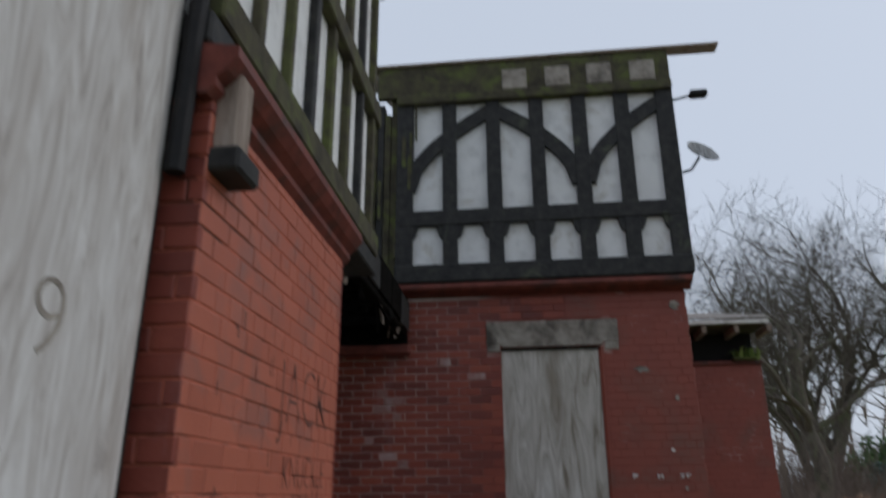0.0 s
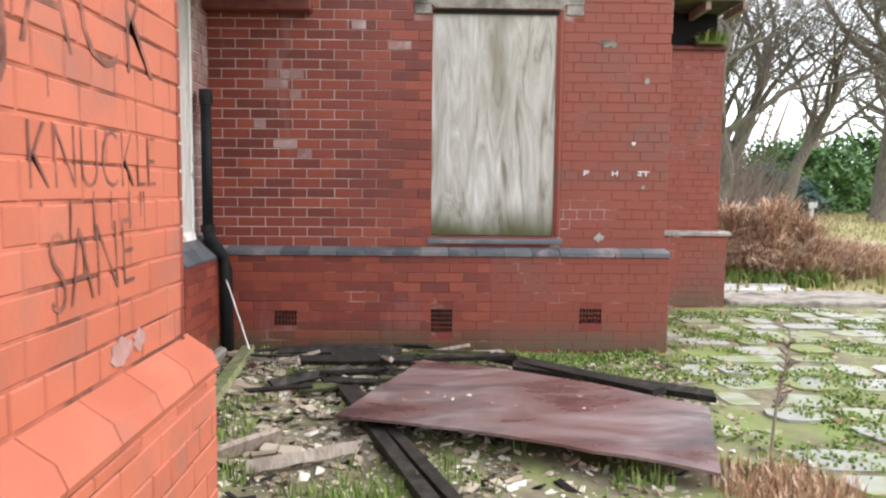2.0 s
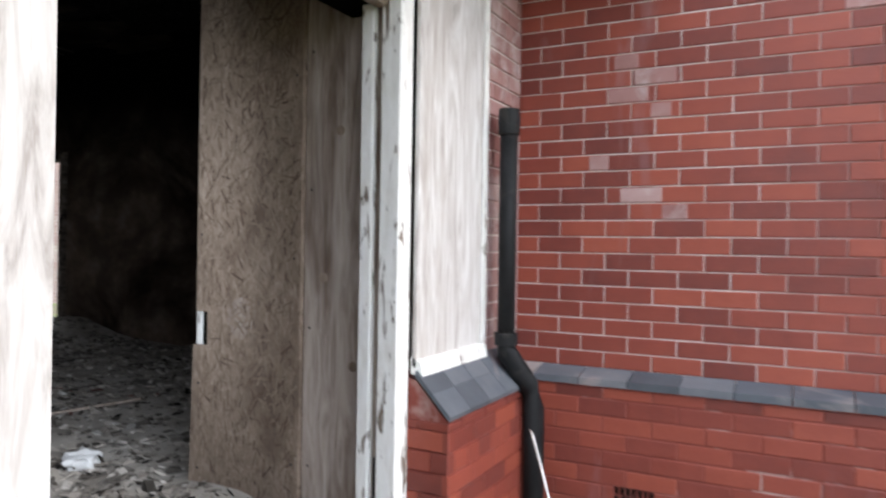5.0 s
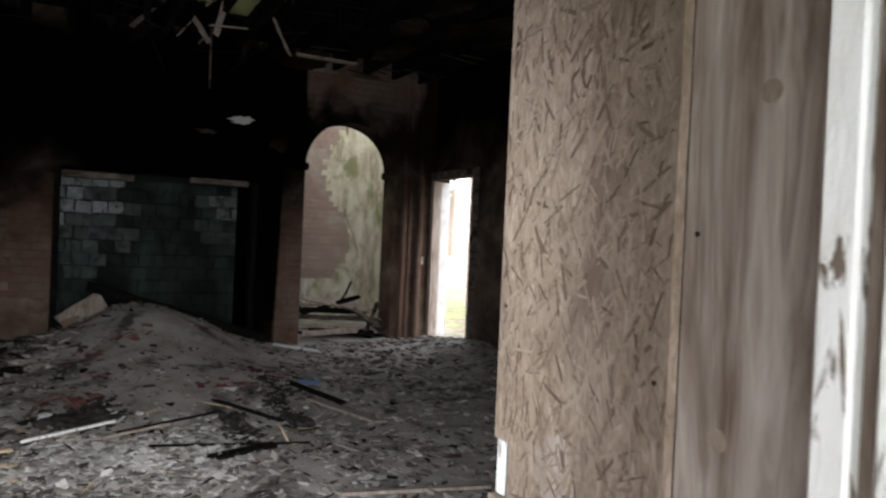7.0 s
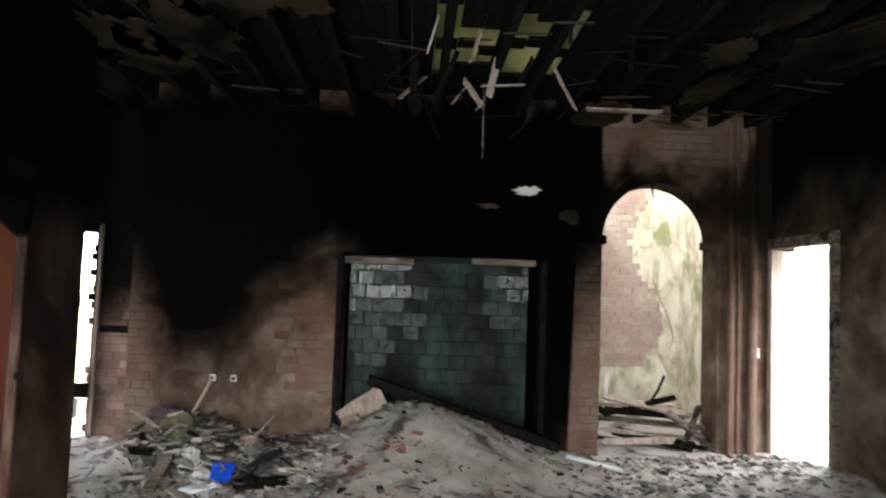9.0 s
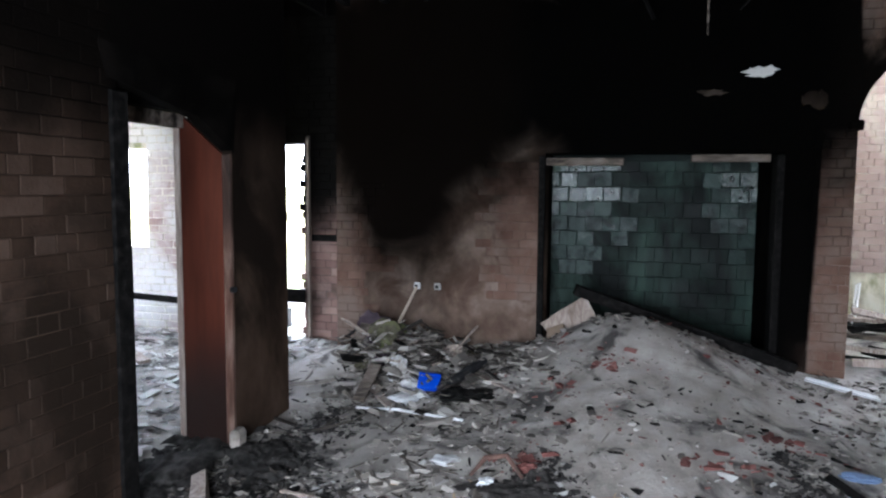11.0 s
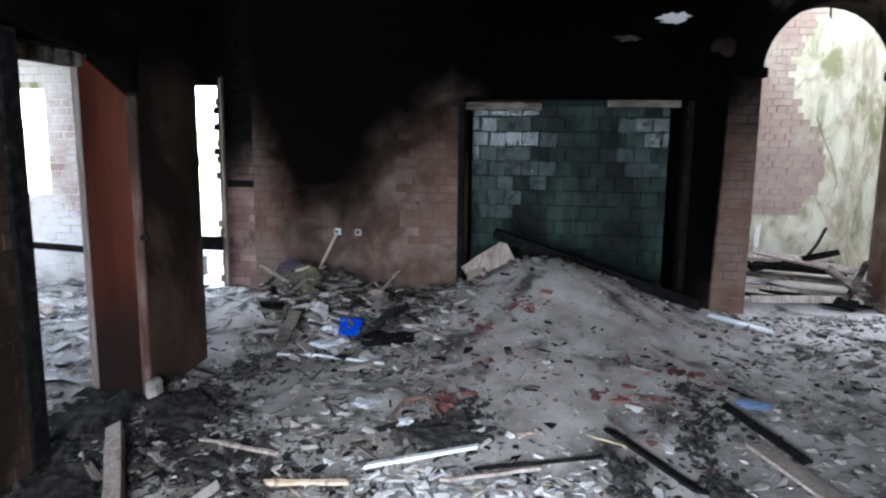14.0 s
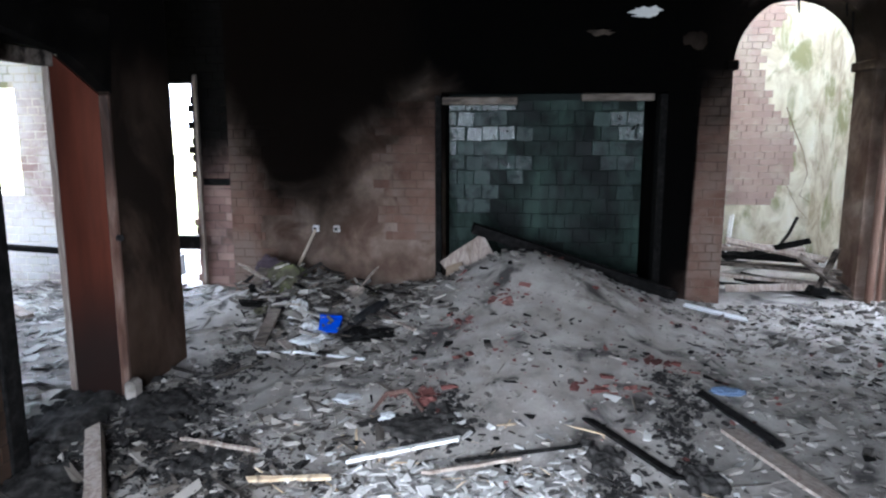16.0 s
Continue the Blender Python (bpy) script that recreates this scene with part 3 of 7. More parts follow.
def chips(name, mat, count, area, size, height, label, seed, flat=0.5, long=1.0, category="rubble", lift=0.3, keep=None):
    """Many small broken pieces strewn over the ground, as one thing that nobody could count."""
    rnd = random.Random(seed)
    s = Shape()
    x0, x1, y0, y1 = area
    tries = 0
    while count and tries < 400000:
        tries += 1
        x, y = rnd.uniform(x0, x1), rnd.uniform(y0, y1)
        if keep and not keep(x, y, rnd):
            continue
        r = size[0] + (size[1] - size[0]) * rnd.random() ** 4
        l = r * (1 + (long - 1) * rnd.random())
        h = r * flat * rnd.uniform(0.5, 1.2)
        m = Matrix.Translation((x, y, height(x, y) + h * lift)) @ Euler((rnd.gauss(0, 0.25), rnd.gauss(0, 0.25), rnd.uniform(0, 6.3))).to_matrix().to_4x4()
        j = lambda: rnd.uniform(0.3, 1.0)
        vs = [(sx * l / 2 * j(), sy * r / 2 * j(), sz * h / 2 * j()) for sx in (-1, 1) for sy in (-1, 1) for sz in (-1, 1)]
        s.raw(vs, [(0, 1, 3, 2), (4, 6, 7, 5), (0, 4, 5, 1), (2, 3, 7, 6), (0, 2, 6, 4), (1, 5, 7, 3)], m)
        count -= 1
    return s.out(name, mat, None, label, category, kind="stuff")


def plank(name, a, b, width, thick, mat, label, category="plank", twist=0.0, bend=0.0, rough=0.004, seed=0, group=""):
    """A sawn board from a to b, a little bowed, with splintered ends."""
    rnd = random.Random(seed)
    a, b = Vector(a), Vector(b)
    d = b - a
    rot = d.to_track_quat("X", "Z").to_matrix().to_4x4() @ Matrix.Rotation(radians(twist), 4, "X")
    n, s, L = 7, Shape(), d.length
    k = 0
    for i in range(n + 1):
        u = L * i / n
        z = bend * math.sin(math.pi * i / n)
        e = rnd.uniform(-0.03, 0.03) if i in (0, n) else 0
        w0, w1 = width / 2 + rnd.uniform(-rough, rough), width / 2 + rnd.uniform(-rough, rough)
        for q, (y, zz) in enumerate(((-w0, -thick / 2), (w1, -thick / 2), (w1, thick / 2), (-w0, thick / 2))):
            s.v.append((u + e * (1 if q in (1, 2) else -0.6), y, z + zz))
    for i in range(n):
        for q in range(4):
            p = (q + 1) % 4
            s.f.append((4 * i + q, 4 * i + p, 4 * i + 4 + p, 4 * i + 4 + q))
    s.f += [(3, 2, 1, 0), (4 * n, 4 * n + 1, 4 * n + 2, 4 * n + 3)]
    ob = s.out(name, mat, None, label, category, group)
    ob.matrix_world = Matrix.Translation(a) @ rot
    return ob


# ---- the ground ----
def ground_z(x, y):
    near = 0.025 * noise.noise((x * 1.7, y * 1.7, 0)) + 0.012 * noise.noise((x * 6, y * 6, 3))
    far = max(0.0, min(1.0, (math.hypot(x, y) - 11) / 30))
    return near - 0.02 + 0.55 * far * far * (3 - 2 * far)


def sheet(name, xs, ys, height, mat, label, category, kind):
    s = Shape()
    s.v = [(x, y, height(x, y)) for x in xs for y in ys]
    n = len(ys)
    s.f = [(i * n + j, (i + 1) * n + j, (i + 1) * n + j + 1, i * n + j + 1) for i in range(len(xs) - 1) for j in range(n - 1)]
    return s.out(name, mat, None, label, category, kind=kind, smooth=True)


spread = lambda lo, hi, step, far: [-far, -far / 4, -60, -35, -20] + [lo + step * i for i in range(int((hi - lo) / step) + 1)] + [20, 28, 40, 60, far / 4, far]
ground = sheet("ground", spread(-14, 14, 0.25, 1500), spread(-4, 16, 0.25, 1500), ground_z, M["soil"], "mossy trodden soil with dead leaves and grit", "ground", "structure")


ground.data.materials.append(M["lawn"])
for p in ground.data.polygons:
    c = p.center
    if c.y > 10.9 + 1.2 * noise.noise((c.x * 0.5, c.y * 0.5, 9)) and c.x > 3.6 or math.hypot(c.x, c.y) > 25:
        p.material_index = 1


def hall_z(x, y):
    z = 0.33 + 0.56 * math.exp(-((x + 8.75) / 1.25) ** 2 - ((y - 6.12) / 0.95) ** 2)
    z += 0.24 * math.exp(-((x + 8.7) / 0.6) ** 2 - ((y - 3.9) / 0.6) ** 2) + 0.10 * math.exp(-((x + 6.9) / 0.9) ** 2 - ((y - 6.4) / 1.2) ** 2)
    z += 0.20 * math.exp(-((x + 8.0) / 0.75) ** 2 - ((y - 9.7) / 0.6) ** 2)
    z += 0.16 * max(0, min(1, (y - 7.6) / 2)) * max(0, min(1, (-7.6 - x) / 1.2)) * 0.5
    z += 0.035 * noise.noise((x * 1.6, y * 1.6, 7)) + 0.016 * noise.noise((x * 5, y * 5, 2)) + 0.008 * noise.noise((x * 13, y * 13, 5))
    return z - 0.16 * max(0.0, min(1.0, (x + 2.3) / 0.8))


steps = lambda a, b, s: [a + s * i for i in range(int(round((b - a) / s)) + 1)]
sheet("floor", steps(-12.0, -1.6, 0.08), steps(-0.8, 10.08, 0.08), hall_z, M["sand"], "floor buried under heaped ash, sand and rubble", "floor", "structure")

# ---- the wing of the house with the boarded window ----
WIN = (0.47, 1.58, 0.96, 2.86)
wing_right = wall("wall_wing_right", "x", 1.3, 2.49, 7.556, 7.9, -0.1, 3.5, [WIN], M["mortar_red"], "red-washed brick wall beside the window")
wing = wall("wall_wing_front", "x", -1.4, 1.3, 7.556, 7.9, -0.1, 3.5, [WIN], M["mortar"], "red brick wall with pale mortar and lime streaks")
wing_side = wall("wall_wing_side", "y", 7.9, 14, 2.2, 2.49, -0.1, 6.4, [], M["mortar_red"], "red brick side wall of the wing")
wing_back = wall("wall_wing_back", "x", -1.6, 2.2, 11.7, 12, -0.1, 6.4, [], M["mortar_red"], "plain brick back wall")
plinth_right = wall("wall_plinth_right", "x", 1.0, 2.49, 7.426, 7.556, -0.1, 0.80, [(1.74, 1.93, 0.23, 0.36)], M["mortar_red"], "red-washed brick plinth")
plinth = wall("wall_wing_plinth", "x", -1.25, 1.0, 7.426, 7.556, -0.1, 0.80, [(-0.84, -0.65, 0.2, 0.33), (0.48, 0.66, 0.15, 0.35)], M["mortar_red"], "brick plinth with three air bricks")

# the building behind, to which the low roof belongs
back = wall("wall_back_range", "x", 2.49, 3.93, 9.94, 10.2, -0.1, 3.02, [], M["mortar_red"], "red brick wall of the low range behind")
back_plinth = wall("wall_back_plinth", "x", 2.49, 4.0, 9.84, 9.94, -0.1, 0.84, [], M["mortar_red"], "brick plinth of the low range")

# ---- the brick pier beside the walk ----
pier = wall("wall_pier", "y", 1.86, 3.63, -0.75, -0.289, -0.1, 2.62, [], M["mortar_dark"], "orange-red brick pier with spray-painted names")
pier_plinth = wall("wall_pier_plinth", "y", 1.82, 3.67, -0.289, -0.209, -0.1, 0.78, [], M["mortar_dark"], "brick plinth of the pier")
front_low = wall("wall_front", "y", -3.0, 1.86, -1.0, -0.55, -0.1, 7.0, [(0.2, 1.78, 0.2, 3.0)], M["mortar_red"], "brick house front beside the pier")

# ---- the entrance wall ----
entrance = wall("wall_entrance", "y", -0.8, 7.56, -1.75, -1.5, -0.1, 3.95, [(4.93, 6.56, 0.1, 2.42)], M["soot_mortar"], "house front with the broken-open entrance")
hall_east = wall("wall_hall_east", "y", 7.56, 10.1, -1.75, -1.5, -0.1, 3.95, [], M["soot_plaster"], "blackened end wall of the hall")

# ---- the burnt hall ----
ARCH = (7.905, 9.10, 2.50)
RECESS = (5.32, 7.36, 0.0, 2.28)
west = wall("wall_west", "y", 3.26, 9.85, -9.72, -9.32, -0.1, 3.95, [RECESS, (ARCH[0], ARCH[1], 0.0, 3.16)], M["chimney_plaster"], "smoke-blackened chimney wall with bare brick low down")
r, cy = (ARCH[1] - ARCH[0]) / 2, (ARCH[0] + ARCH[1]) / 2
curve = [(cy - r * math.cos(math.pi * i / 20), ARCH[2] + r * math.sin(math.pi * i / 20)) for i in range(21)]
head = Shape()
for (ya, za), (yb, zb) in zip(curve, curve[1:]):
    head.prism([(ya, za), (yb, zb), (yb, 3.16), (ya, 3.16)], -9.72, -9.318, "x")
head.out("arch_head", M["chimney_plaster"], west)
stair_right = wall("wall_stair_right", "x", -11.9, -9.72, 9.65, 10.05, -0.1, 5.3, [], M["green_plaster"], "mossy cream plaster wall of the stair hall")
north = wall("wall_north", "x", -9.72, -1.5, 9.65, 9.85, -0.1, 3.95, [(-9.24, -8.20, 0.0, 2.50)], M["brown_plaster"], "smoke-browned plaster wall with an open doorway")
south = wall("wall_south", "x", -7.38, -1.75, 3.37, 3.67, -0.1, 3.95, [(-6.64, -5.62, 0.0, 2.5)], M["south_plaster"], "smoke-browned plaster wall with a doorway")
side_gap = wall("wall_side_gap", "y", 1.9, 3.26, -9.95, -9.62, -0.1, 3.95, [(1.9, 2.775, 0.32, 2.41)], M["soot_mortar"], "sooty brick wall with a tall window gap")
side_west = wall("wall_side_west", "y", -0.8, 1.9, -9.95, -9.62, -0.1, 3.95, [(-0.2, 0.885, 1.27, 2.37)], M["green_plaster"], "pale sooty brick wall with window gaps")
side_south = wall("wall_side_south", "x", -9.95, -1.5, -1.1, -0.8, -0.1, 3.95, [(-8.4, -6.9, 0.9, 2.5)], M["soot_mortar"], "sooty brick wall of the side room")

# the tiled recess
recess_back = wall("wall_recess_back", "y", 5.1, 7.65, -10.8, -10.515, -0.1, 3.9, [], M["grout"], "back of the tiled inglenook")
# sides and ceiling of the recess are near-black all over
recess_l = wall("wall_recess_left", "x", -10.515, -9.72, 5.1, 5.28, -0.1, 3.9, [], M["soot_plaster"], "near-black side of the inglenook")
recess_r = wall("wall_recess_right", "x", -10.515, -9.72, 7.36, 7.65, -0.1, 3.9, [], M["soot_plaster"], "near-black side of the inglenook")
recess_top = Shape().box(-10.515, -9.72, 5.28, 7.36, 2.6, 2.8).out("ceiling_recess", M["soot_plaster"], None, "near-black recess ceiling", "ceiling", kind="structure")

# the roofless stair hall beyond the arch
stair_back = wall("wall_stair_back", "y", 7.65, 10.05, -12.2, -11.9, -0.1, 5.3, [], M["green_plaster"], "mossy cream plaster wall of the stair hall")
stair_left = wall("wall_stair_left", "x", -11.9, -9.72, 7.65, 7.9, -0.1, 5.3, [], M["green_plaster"], "peeling plaster side wall of the stair hall")
# unseen wall, and the others' height, are added to cut the light from above
stair_front = wall("wall_stair_front", "y", 7.65, 10.05, -9.93, -9.73, 3.95, 5.3, [], M["green_plaster"], "unseen plaster wall above the arch that cuts the sky's light")

# ceiling of the hall: charred boards on joists, with a hole
ceil = Shape()
rnd = random.Random(4)
for i in range(60):
    y = -0.8 + 0.182 * i
    spans = [(-9.72, -1.5)] if y > 0.9 else [(-9.72, -8.0 + rnd.uniform(-0.2, 0.2)), (-6.6 + rnd.uniform(-0.2, 0.2), -1.5)]
    if 6.05 < y < 7.15:
        cut = -7.2 + rnd.uniform(-0.3, 0.3)
        mid = rnd.uniform(-8.1, -7.7)
        spans = [(-9.72, -8.5 + rnd.uniform(-0.2, 0.2)), (mid - 0.09, mid + 0.07), (cut, -1.5)]
    for a, b in spans:
        ceil.box(a, b, y + 0.004, y + 0.178, 3.90 + rnd.uniform(-0.006, 0.006), 3.935)
for i in range(27):
    y = -0.6 + 0.4 * i + rnd.uniform(-0.03, 0.03)
    ceil.box(-9.72, -1.5, y - 0.03, y + 0.03, 3.70, 3.895)
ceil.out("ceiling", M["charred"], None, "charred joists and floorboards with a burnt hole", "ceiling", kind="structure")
lath = Shape()
for i in range(150):
    x, y = rnd.uniform(-9.2, -3.0), rnd.uniform(3.9, 9.4)
    if 5.0 < y < 7.3 and rnd.random() < 0.75:
        continue
    l = rnd.uniform(0.12, 0.6)
    lath.box(-l / 2, l / 2, -0.014, 0.014, -0.004, 0.004, m=Matrix.Translation((x, y, 3.685 + rnd.uniform(-0.012, 0.004))) @ Euler((rnd.gauss(0, 0.1), rnd.gauss(0, 0.06), 1.57 + rnd.gauss(0, 0.22))).to_matrix().to_4x4())
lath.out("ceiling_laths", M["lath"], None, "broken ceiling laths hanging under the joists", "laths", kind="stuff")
# walls added above to dim the ceiling hole; the north gap is an added light source
upper = Shape().box(-10.2, -4.2, 4.6, 9.2, 5.9, 6.0).out("ceiling_upper_room", M["yellow_plaster"], None, "yellowed plaster ceiling of the room above", "ceiling", kind="structure")
upper_south = wall("wall_upper_south", "x", -9.9, -4.2, 4.5, 4.6, 3.95, 6.2, [], M["yellow_plaster"], "yellow plaster wall added to dim the room above")
upper_north = wall("wall_upper_north", "x", -9.9, -4.2, 9.2, 9.3, 3.95, 6.2, [(-8.0, -7.2, 4.9, 5.4)], M["yellow_plaster"], "yellow plaster wall added with a gap to light the room above")
upper_east = wall("wall_upper_east", "y", 4.6, 9.2, -4.3, -4.2, 3.95, 5.9, [], M["yellow_plaster"], "yellow plaster wall added to dim the room above")
over = wall("wall_upper_room", "y", 4.5, 9.0, -9.9, -9.75, 3.95, 6.2, [], M["yellow_plaster"], "yellow plaster wall added to dim the room above")
# outside the hall
yard = wall("wall_yard", "x", -16, -3, 14.0, 14.3, -0.1, 3.6, [], M["mortar_red"], "red brick wall of the yard behind")


# ---- the boarded window of the wing ----
window = thing("window_1", "tall window boarded up with weathered grey plywood", "window", kind="structure", at=(1.02, 7.6, 0.96))
window.location = (0, 0, 0)
Shape().box(0.475, 1.575, 7.585, 7.603, 0.965, 2.855, 0.003).out("board", M["plywood"], window, "weathered grey plywood board, green with algae at its foot")
for a, b in ((0.47, 0.476), (1.525, 1.579)):
    Shape().prism([(a, 7.57), (a + (0.03 if a > 1 else 0.0), 7.553), (b, 7.553), (b, 7.62), (a, 7.62)], 0.965, 2.855, "z").out("jamb", M["brick_red"], window, "rounded brick reveal")
Shape().box(0.47, 1.58, 7.56, 7.62, 2.83, 2.858).out("head", M["void"], window)
Shape().prism([(7.52, 0.90), (7.52, 0.925), (7.60, 0.962), (7.60, 0.90)], 0.45, 1.60, "x").out("window_sill", M["blue_brick"], window, "dark blue-grey window sill")
lintel = Shape().prism([(0.32, 2.905), (0.46, 2.905), (0.50, 2.868), (1.55, 2.868), (1.59, 2.905), (1.745, 2.905), (1.745, 3.15), (0.32, 3.15)], 7.535, 7.60, "y")
lintel.out("lintel", M["stone"], None, "weathered grey stone lintel with shouldered ends", "lintel", kind="structure")
for x0, x1 in ((0.325, 0.467), (1.598, 1.742)):
    Shape().box(x0, x1, 7.541, 7.56, 2.82, 2.904, 0.004).out("lintel_block", M["stone"], None, "stone block under the lintel's end", "lintel", kind="structure")

# capping of the plinth, brick by brick
for i in range(16):
    x0 = -1.25 + i * 0.2344
    Shape().prism([(7.405, 0.802), (7.405, 0.836), (7.549, 0.868), (7.549, 0.802)], x0 + 0.003, min(2.515, x0 + 0.2314), "x").out("capping_brick", M["blue_brick"], plinth)
for i in range(7):
    x0 = 2.49 + i * 0.222
    Shape().prism([(9.81, 0.842), (9.81, 0.872), (9.93, 0.90), (9.93, 0.842)], x0 + 0.003, x0 + 0.219, "x").out("capping_brick", M["stone"], back_plinth)


def air_brick(x0, x1, z0, z1, rows):
    vent = thing("air_brick", "terracotta air brick with square dark holes in the plinth", "air brick", "air bricks")
    Shape().box(x0, x1, 7.47, 7.48, z0, z1).out("hollow", M["void"], vent)
    s = Shape()
    n = 7
    for i in range(n + 1):
        x = x0 + (x1 - x0) * i / n
        s.box(x - 0.0035, x + 0.0035, 7.424, 7.47, z0, z1)
    for i in range(rows + 1):
        z = z0 + (z1 - z0) * i / rows
        s.box(x0, x1, 7.427, 7.468, z - 0.004, z + 0.004)
    s.out("grating", M["terracotta"], vent)


air_brick(-0.84, -0.65, 0.2, 0.33, 3)
air_brick(0.48, 0.66, 0.15, 0.35, 5)
air_brick(1.74, 1.93, 0.23, 0.36, 3)

# ---- the timber-framed storey above ----
frame_wall = thing("wall_timber_storey", "black and white timber-framed upper storey with curved braces", "wall", kind="structure")
Shape().box(-0.66, 2.56, 7.47, 7.7, 3.5, 6.45).out("render_panel", M["panel_white"], frame_wall, "dirty white rendered panels")
Shape().prism([(7.40, 3.49), (7.36, 3.52), (7.36, 3.56), (7.40, 3.58), (7.56, 3.58), (7.56, 3.45)], -0.66, 2.56, "x").out("string_course", M["terracotta"], frame_wall, "red moulded string course")
Shape().box(-0.70, 2.60, 7.36, 7.50, 3.585, 3.80, 0.015).out("sill_beam", M["timber_black"], frame_wall, "mossy black bressumer beam")
Shape().box(-0.66, 2.56, 7.40, 7.50, 4.285, 4.47, 0.008).out("rail", M["timber_black"], frame_wall)
posts = [-0.60, -0.06, 0.47, 0.99, 1.50, 2.00, 2.50]
for i, x in enumerate(posts):
    w = 0.10 if i in (0, 6) else 0.085
    Shape().box(x - w, x + w, 7.405, 7.50, 3.80, 5.90, 0.006).out("post", M["timber_black"], frame_wall)
for a, b in zip(posts, posts[1:]):
    lo, hi = a + 0.085, b - 0.085
    for side in (0, 1):
        pts = [(0, 4.285), (0, 4.12)] + [(0.075 * math.sin(t), 4.285 - 0.165 * math.cos(t) ** 1.5) for t in (0.35, 0.7, 1.05, 1.4)] + [(0.11, 4.285)]
        pts = [(lo + u, z) if side == 0 else (hi - u, z) for u, z in pts]
        Shape().prism(pts, 7.415, 7.50, "y").out("bracket", M["timber_black"], frame_wall)


def brace(x0, z0, x1, z1, sag):
    """A curved brace between two posts."""
    s, n, w = Shape(), 12, 0.085
    top, low = [], []
    for i in range(n + 1):
        t = i / n
        x = x0 + (x1 - x0) * t
        z = z0 + (z1 - z0) * (t ** sag)
        dx, dz = (x1 - x0), (z1 - z0) * sag * max(t, 0.05) ** (sag - 1)
        L = math.hypot(dx, dz)
        top.append((x - dz / L * w, z + dx / L * w))
        low.append((x + dz / L * w, z - dx / L * w))
    for i in range(n):
        s.prism([low[i], low[i + 1], top[i + 1], top[i]], 7.412, 7.50, "y")
    s.out("brace", M["timber_black"], frame_wall)


rnd = random.Random(37)
for i in range(6):
    x = -1.20 + 0.085 * i
    Shape().box(x, x + 0.075, 7.44 + rnd.uniform(0, 0.03), 7.60, 3.58, 6.0 + rnd.uniform(-0.25, 0.3), 0.008).out("corner_board", M["moss_timber"] if i % 3 else M["timber_black"], frame_wall, "mossy rotten corner board")
for i in range(9):
    x, z, l = rnd.uniform(-1.1, -0.45), rnd.uniform(4.2, 6.0), rnd.uniform(0.2, 0.6)
    Shape().box(x, x + rnd.uniform(0.02, 0.05), 7.395, 7.43, z - l, z, 0.005).out("torn_strip", M["moss_timber"], frame_wall)
brace(-0.55, 4.75, 0.42, 5.75, 0.55)
brace(1.45, 4.75, 0.52, 5.75, 0.55)
brace(1.56, 4.75, 2.46, 5.75, 0.55)
Shape().box(-0.70, 2.60, 7.36, 7.50, 5.88, 6.00, 0.01).out("top_rail", M["moss_timber"], frame_wall)
Shape().box(-0.95, 2.60, 7.40, 7.47, 6.0, 6.46, 0.01).out("frieze", M["moss_timber"], frame_wall, "mossy rotten frieze board")
for x in (0.60, 1.12, 1.62, 2.13):
    Shape().box(x, x + 0.30, 7.385, 7.41, 5.99 + 0.03, 6.30, 0.01).out("small_pane", M["stone"], frame_wall, "small dirty square pane")
Shape().box(-1.1, 3.2, 7.36, 7.55, 6.43, 6.465, 0.01).out("eaves_board", M["wood_grey"], frame_wall, "weathered eaves board jutting past the corner")
Shape().prism([(7.6, 6.50), (12, 8.2), (12, 8.1), (7.6, 6.44)], -1.2, 2.6, "x").out("roof_wing", M["slate"], None, "slate roof slope of the wing", "roof", kind="structure")
dish = thing("satellite_dish", "small grey satellite dish on the corner of the wing", "satellite dish")
ring = Shape()
for i in range(6):
    r0, r1 = 0.2 * i / 6, 0.2 * (i + 1) / 6
    for k in range(20):
        t0, t1 = 2 * math.pi * k / 20, 2 * math.pi * (k + 1) / 20
        p = lambda r, t: (r * math.cos(t), r * 0.9 * math.sin(t), r * r * 1.1)
        ring.raw([p(r0, t0), p(r1, t0), p(r1, t1), p(r0, t1)], [(0, 1, 2, 3)])
pan = ring.out("reflector", M["dish"], dish, smooth=True)
pan.matrix_world = pose(2.86, 7.5, 5.05, 55, 25, 10)
pan.modifiers.new("thickness", "SOLIDIFY").thickness = 0.008
Shape().tube([(2.56, 7.6, 4.85), (2.74, 7.55, 4.88), (2.84, 7.52, 5.02)], 0.016).out("bracket", M["cast_iron"], dish)
flood = thing("floodlight", "dark floodlight on a bracket at the wing's eaves", "floodlight")
Shape().box(2.78, 2.98, 7.30, 7.42, 5.72, 5.80, 0.02).out("lamp_body", M["cast_iron"], flood)
Shape().tube([(2.56, 7.45, 5.74), (2.8, 7.38, 5.76)], 0.014).out("arm", M["cast_iron"], flood)

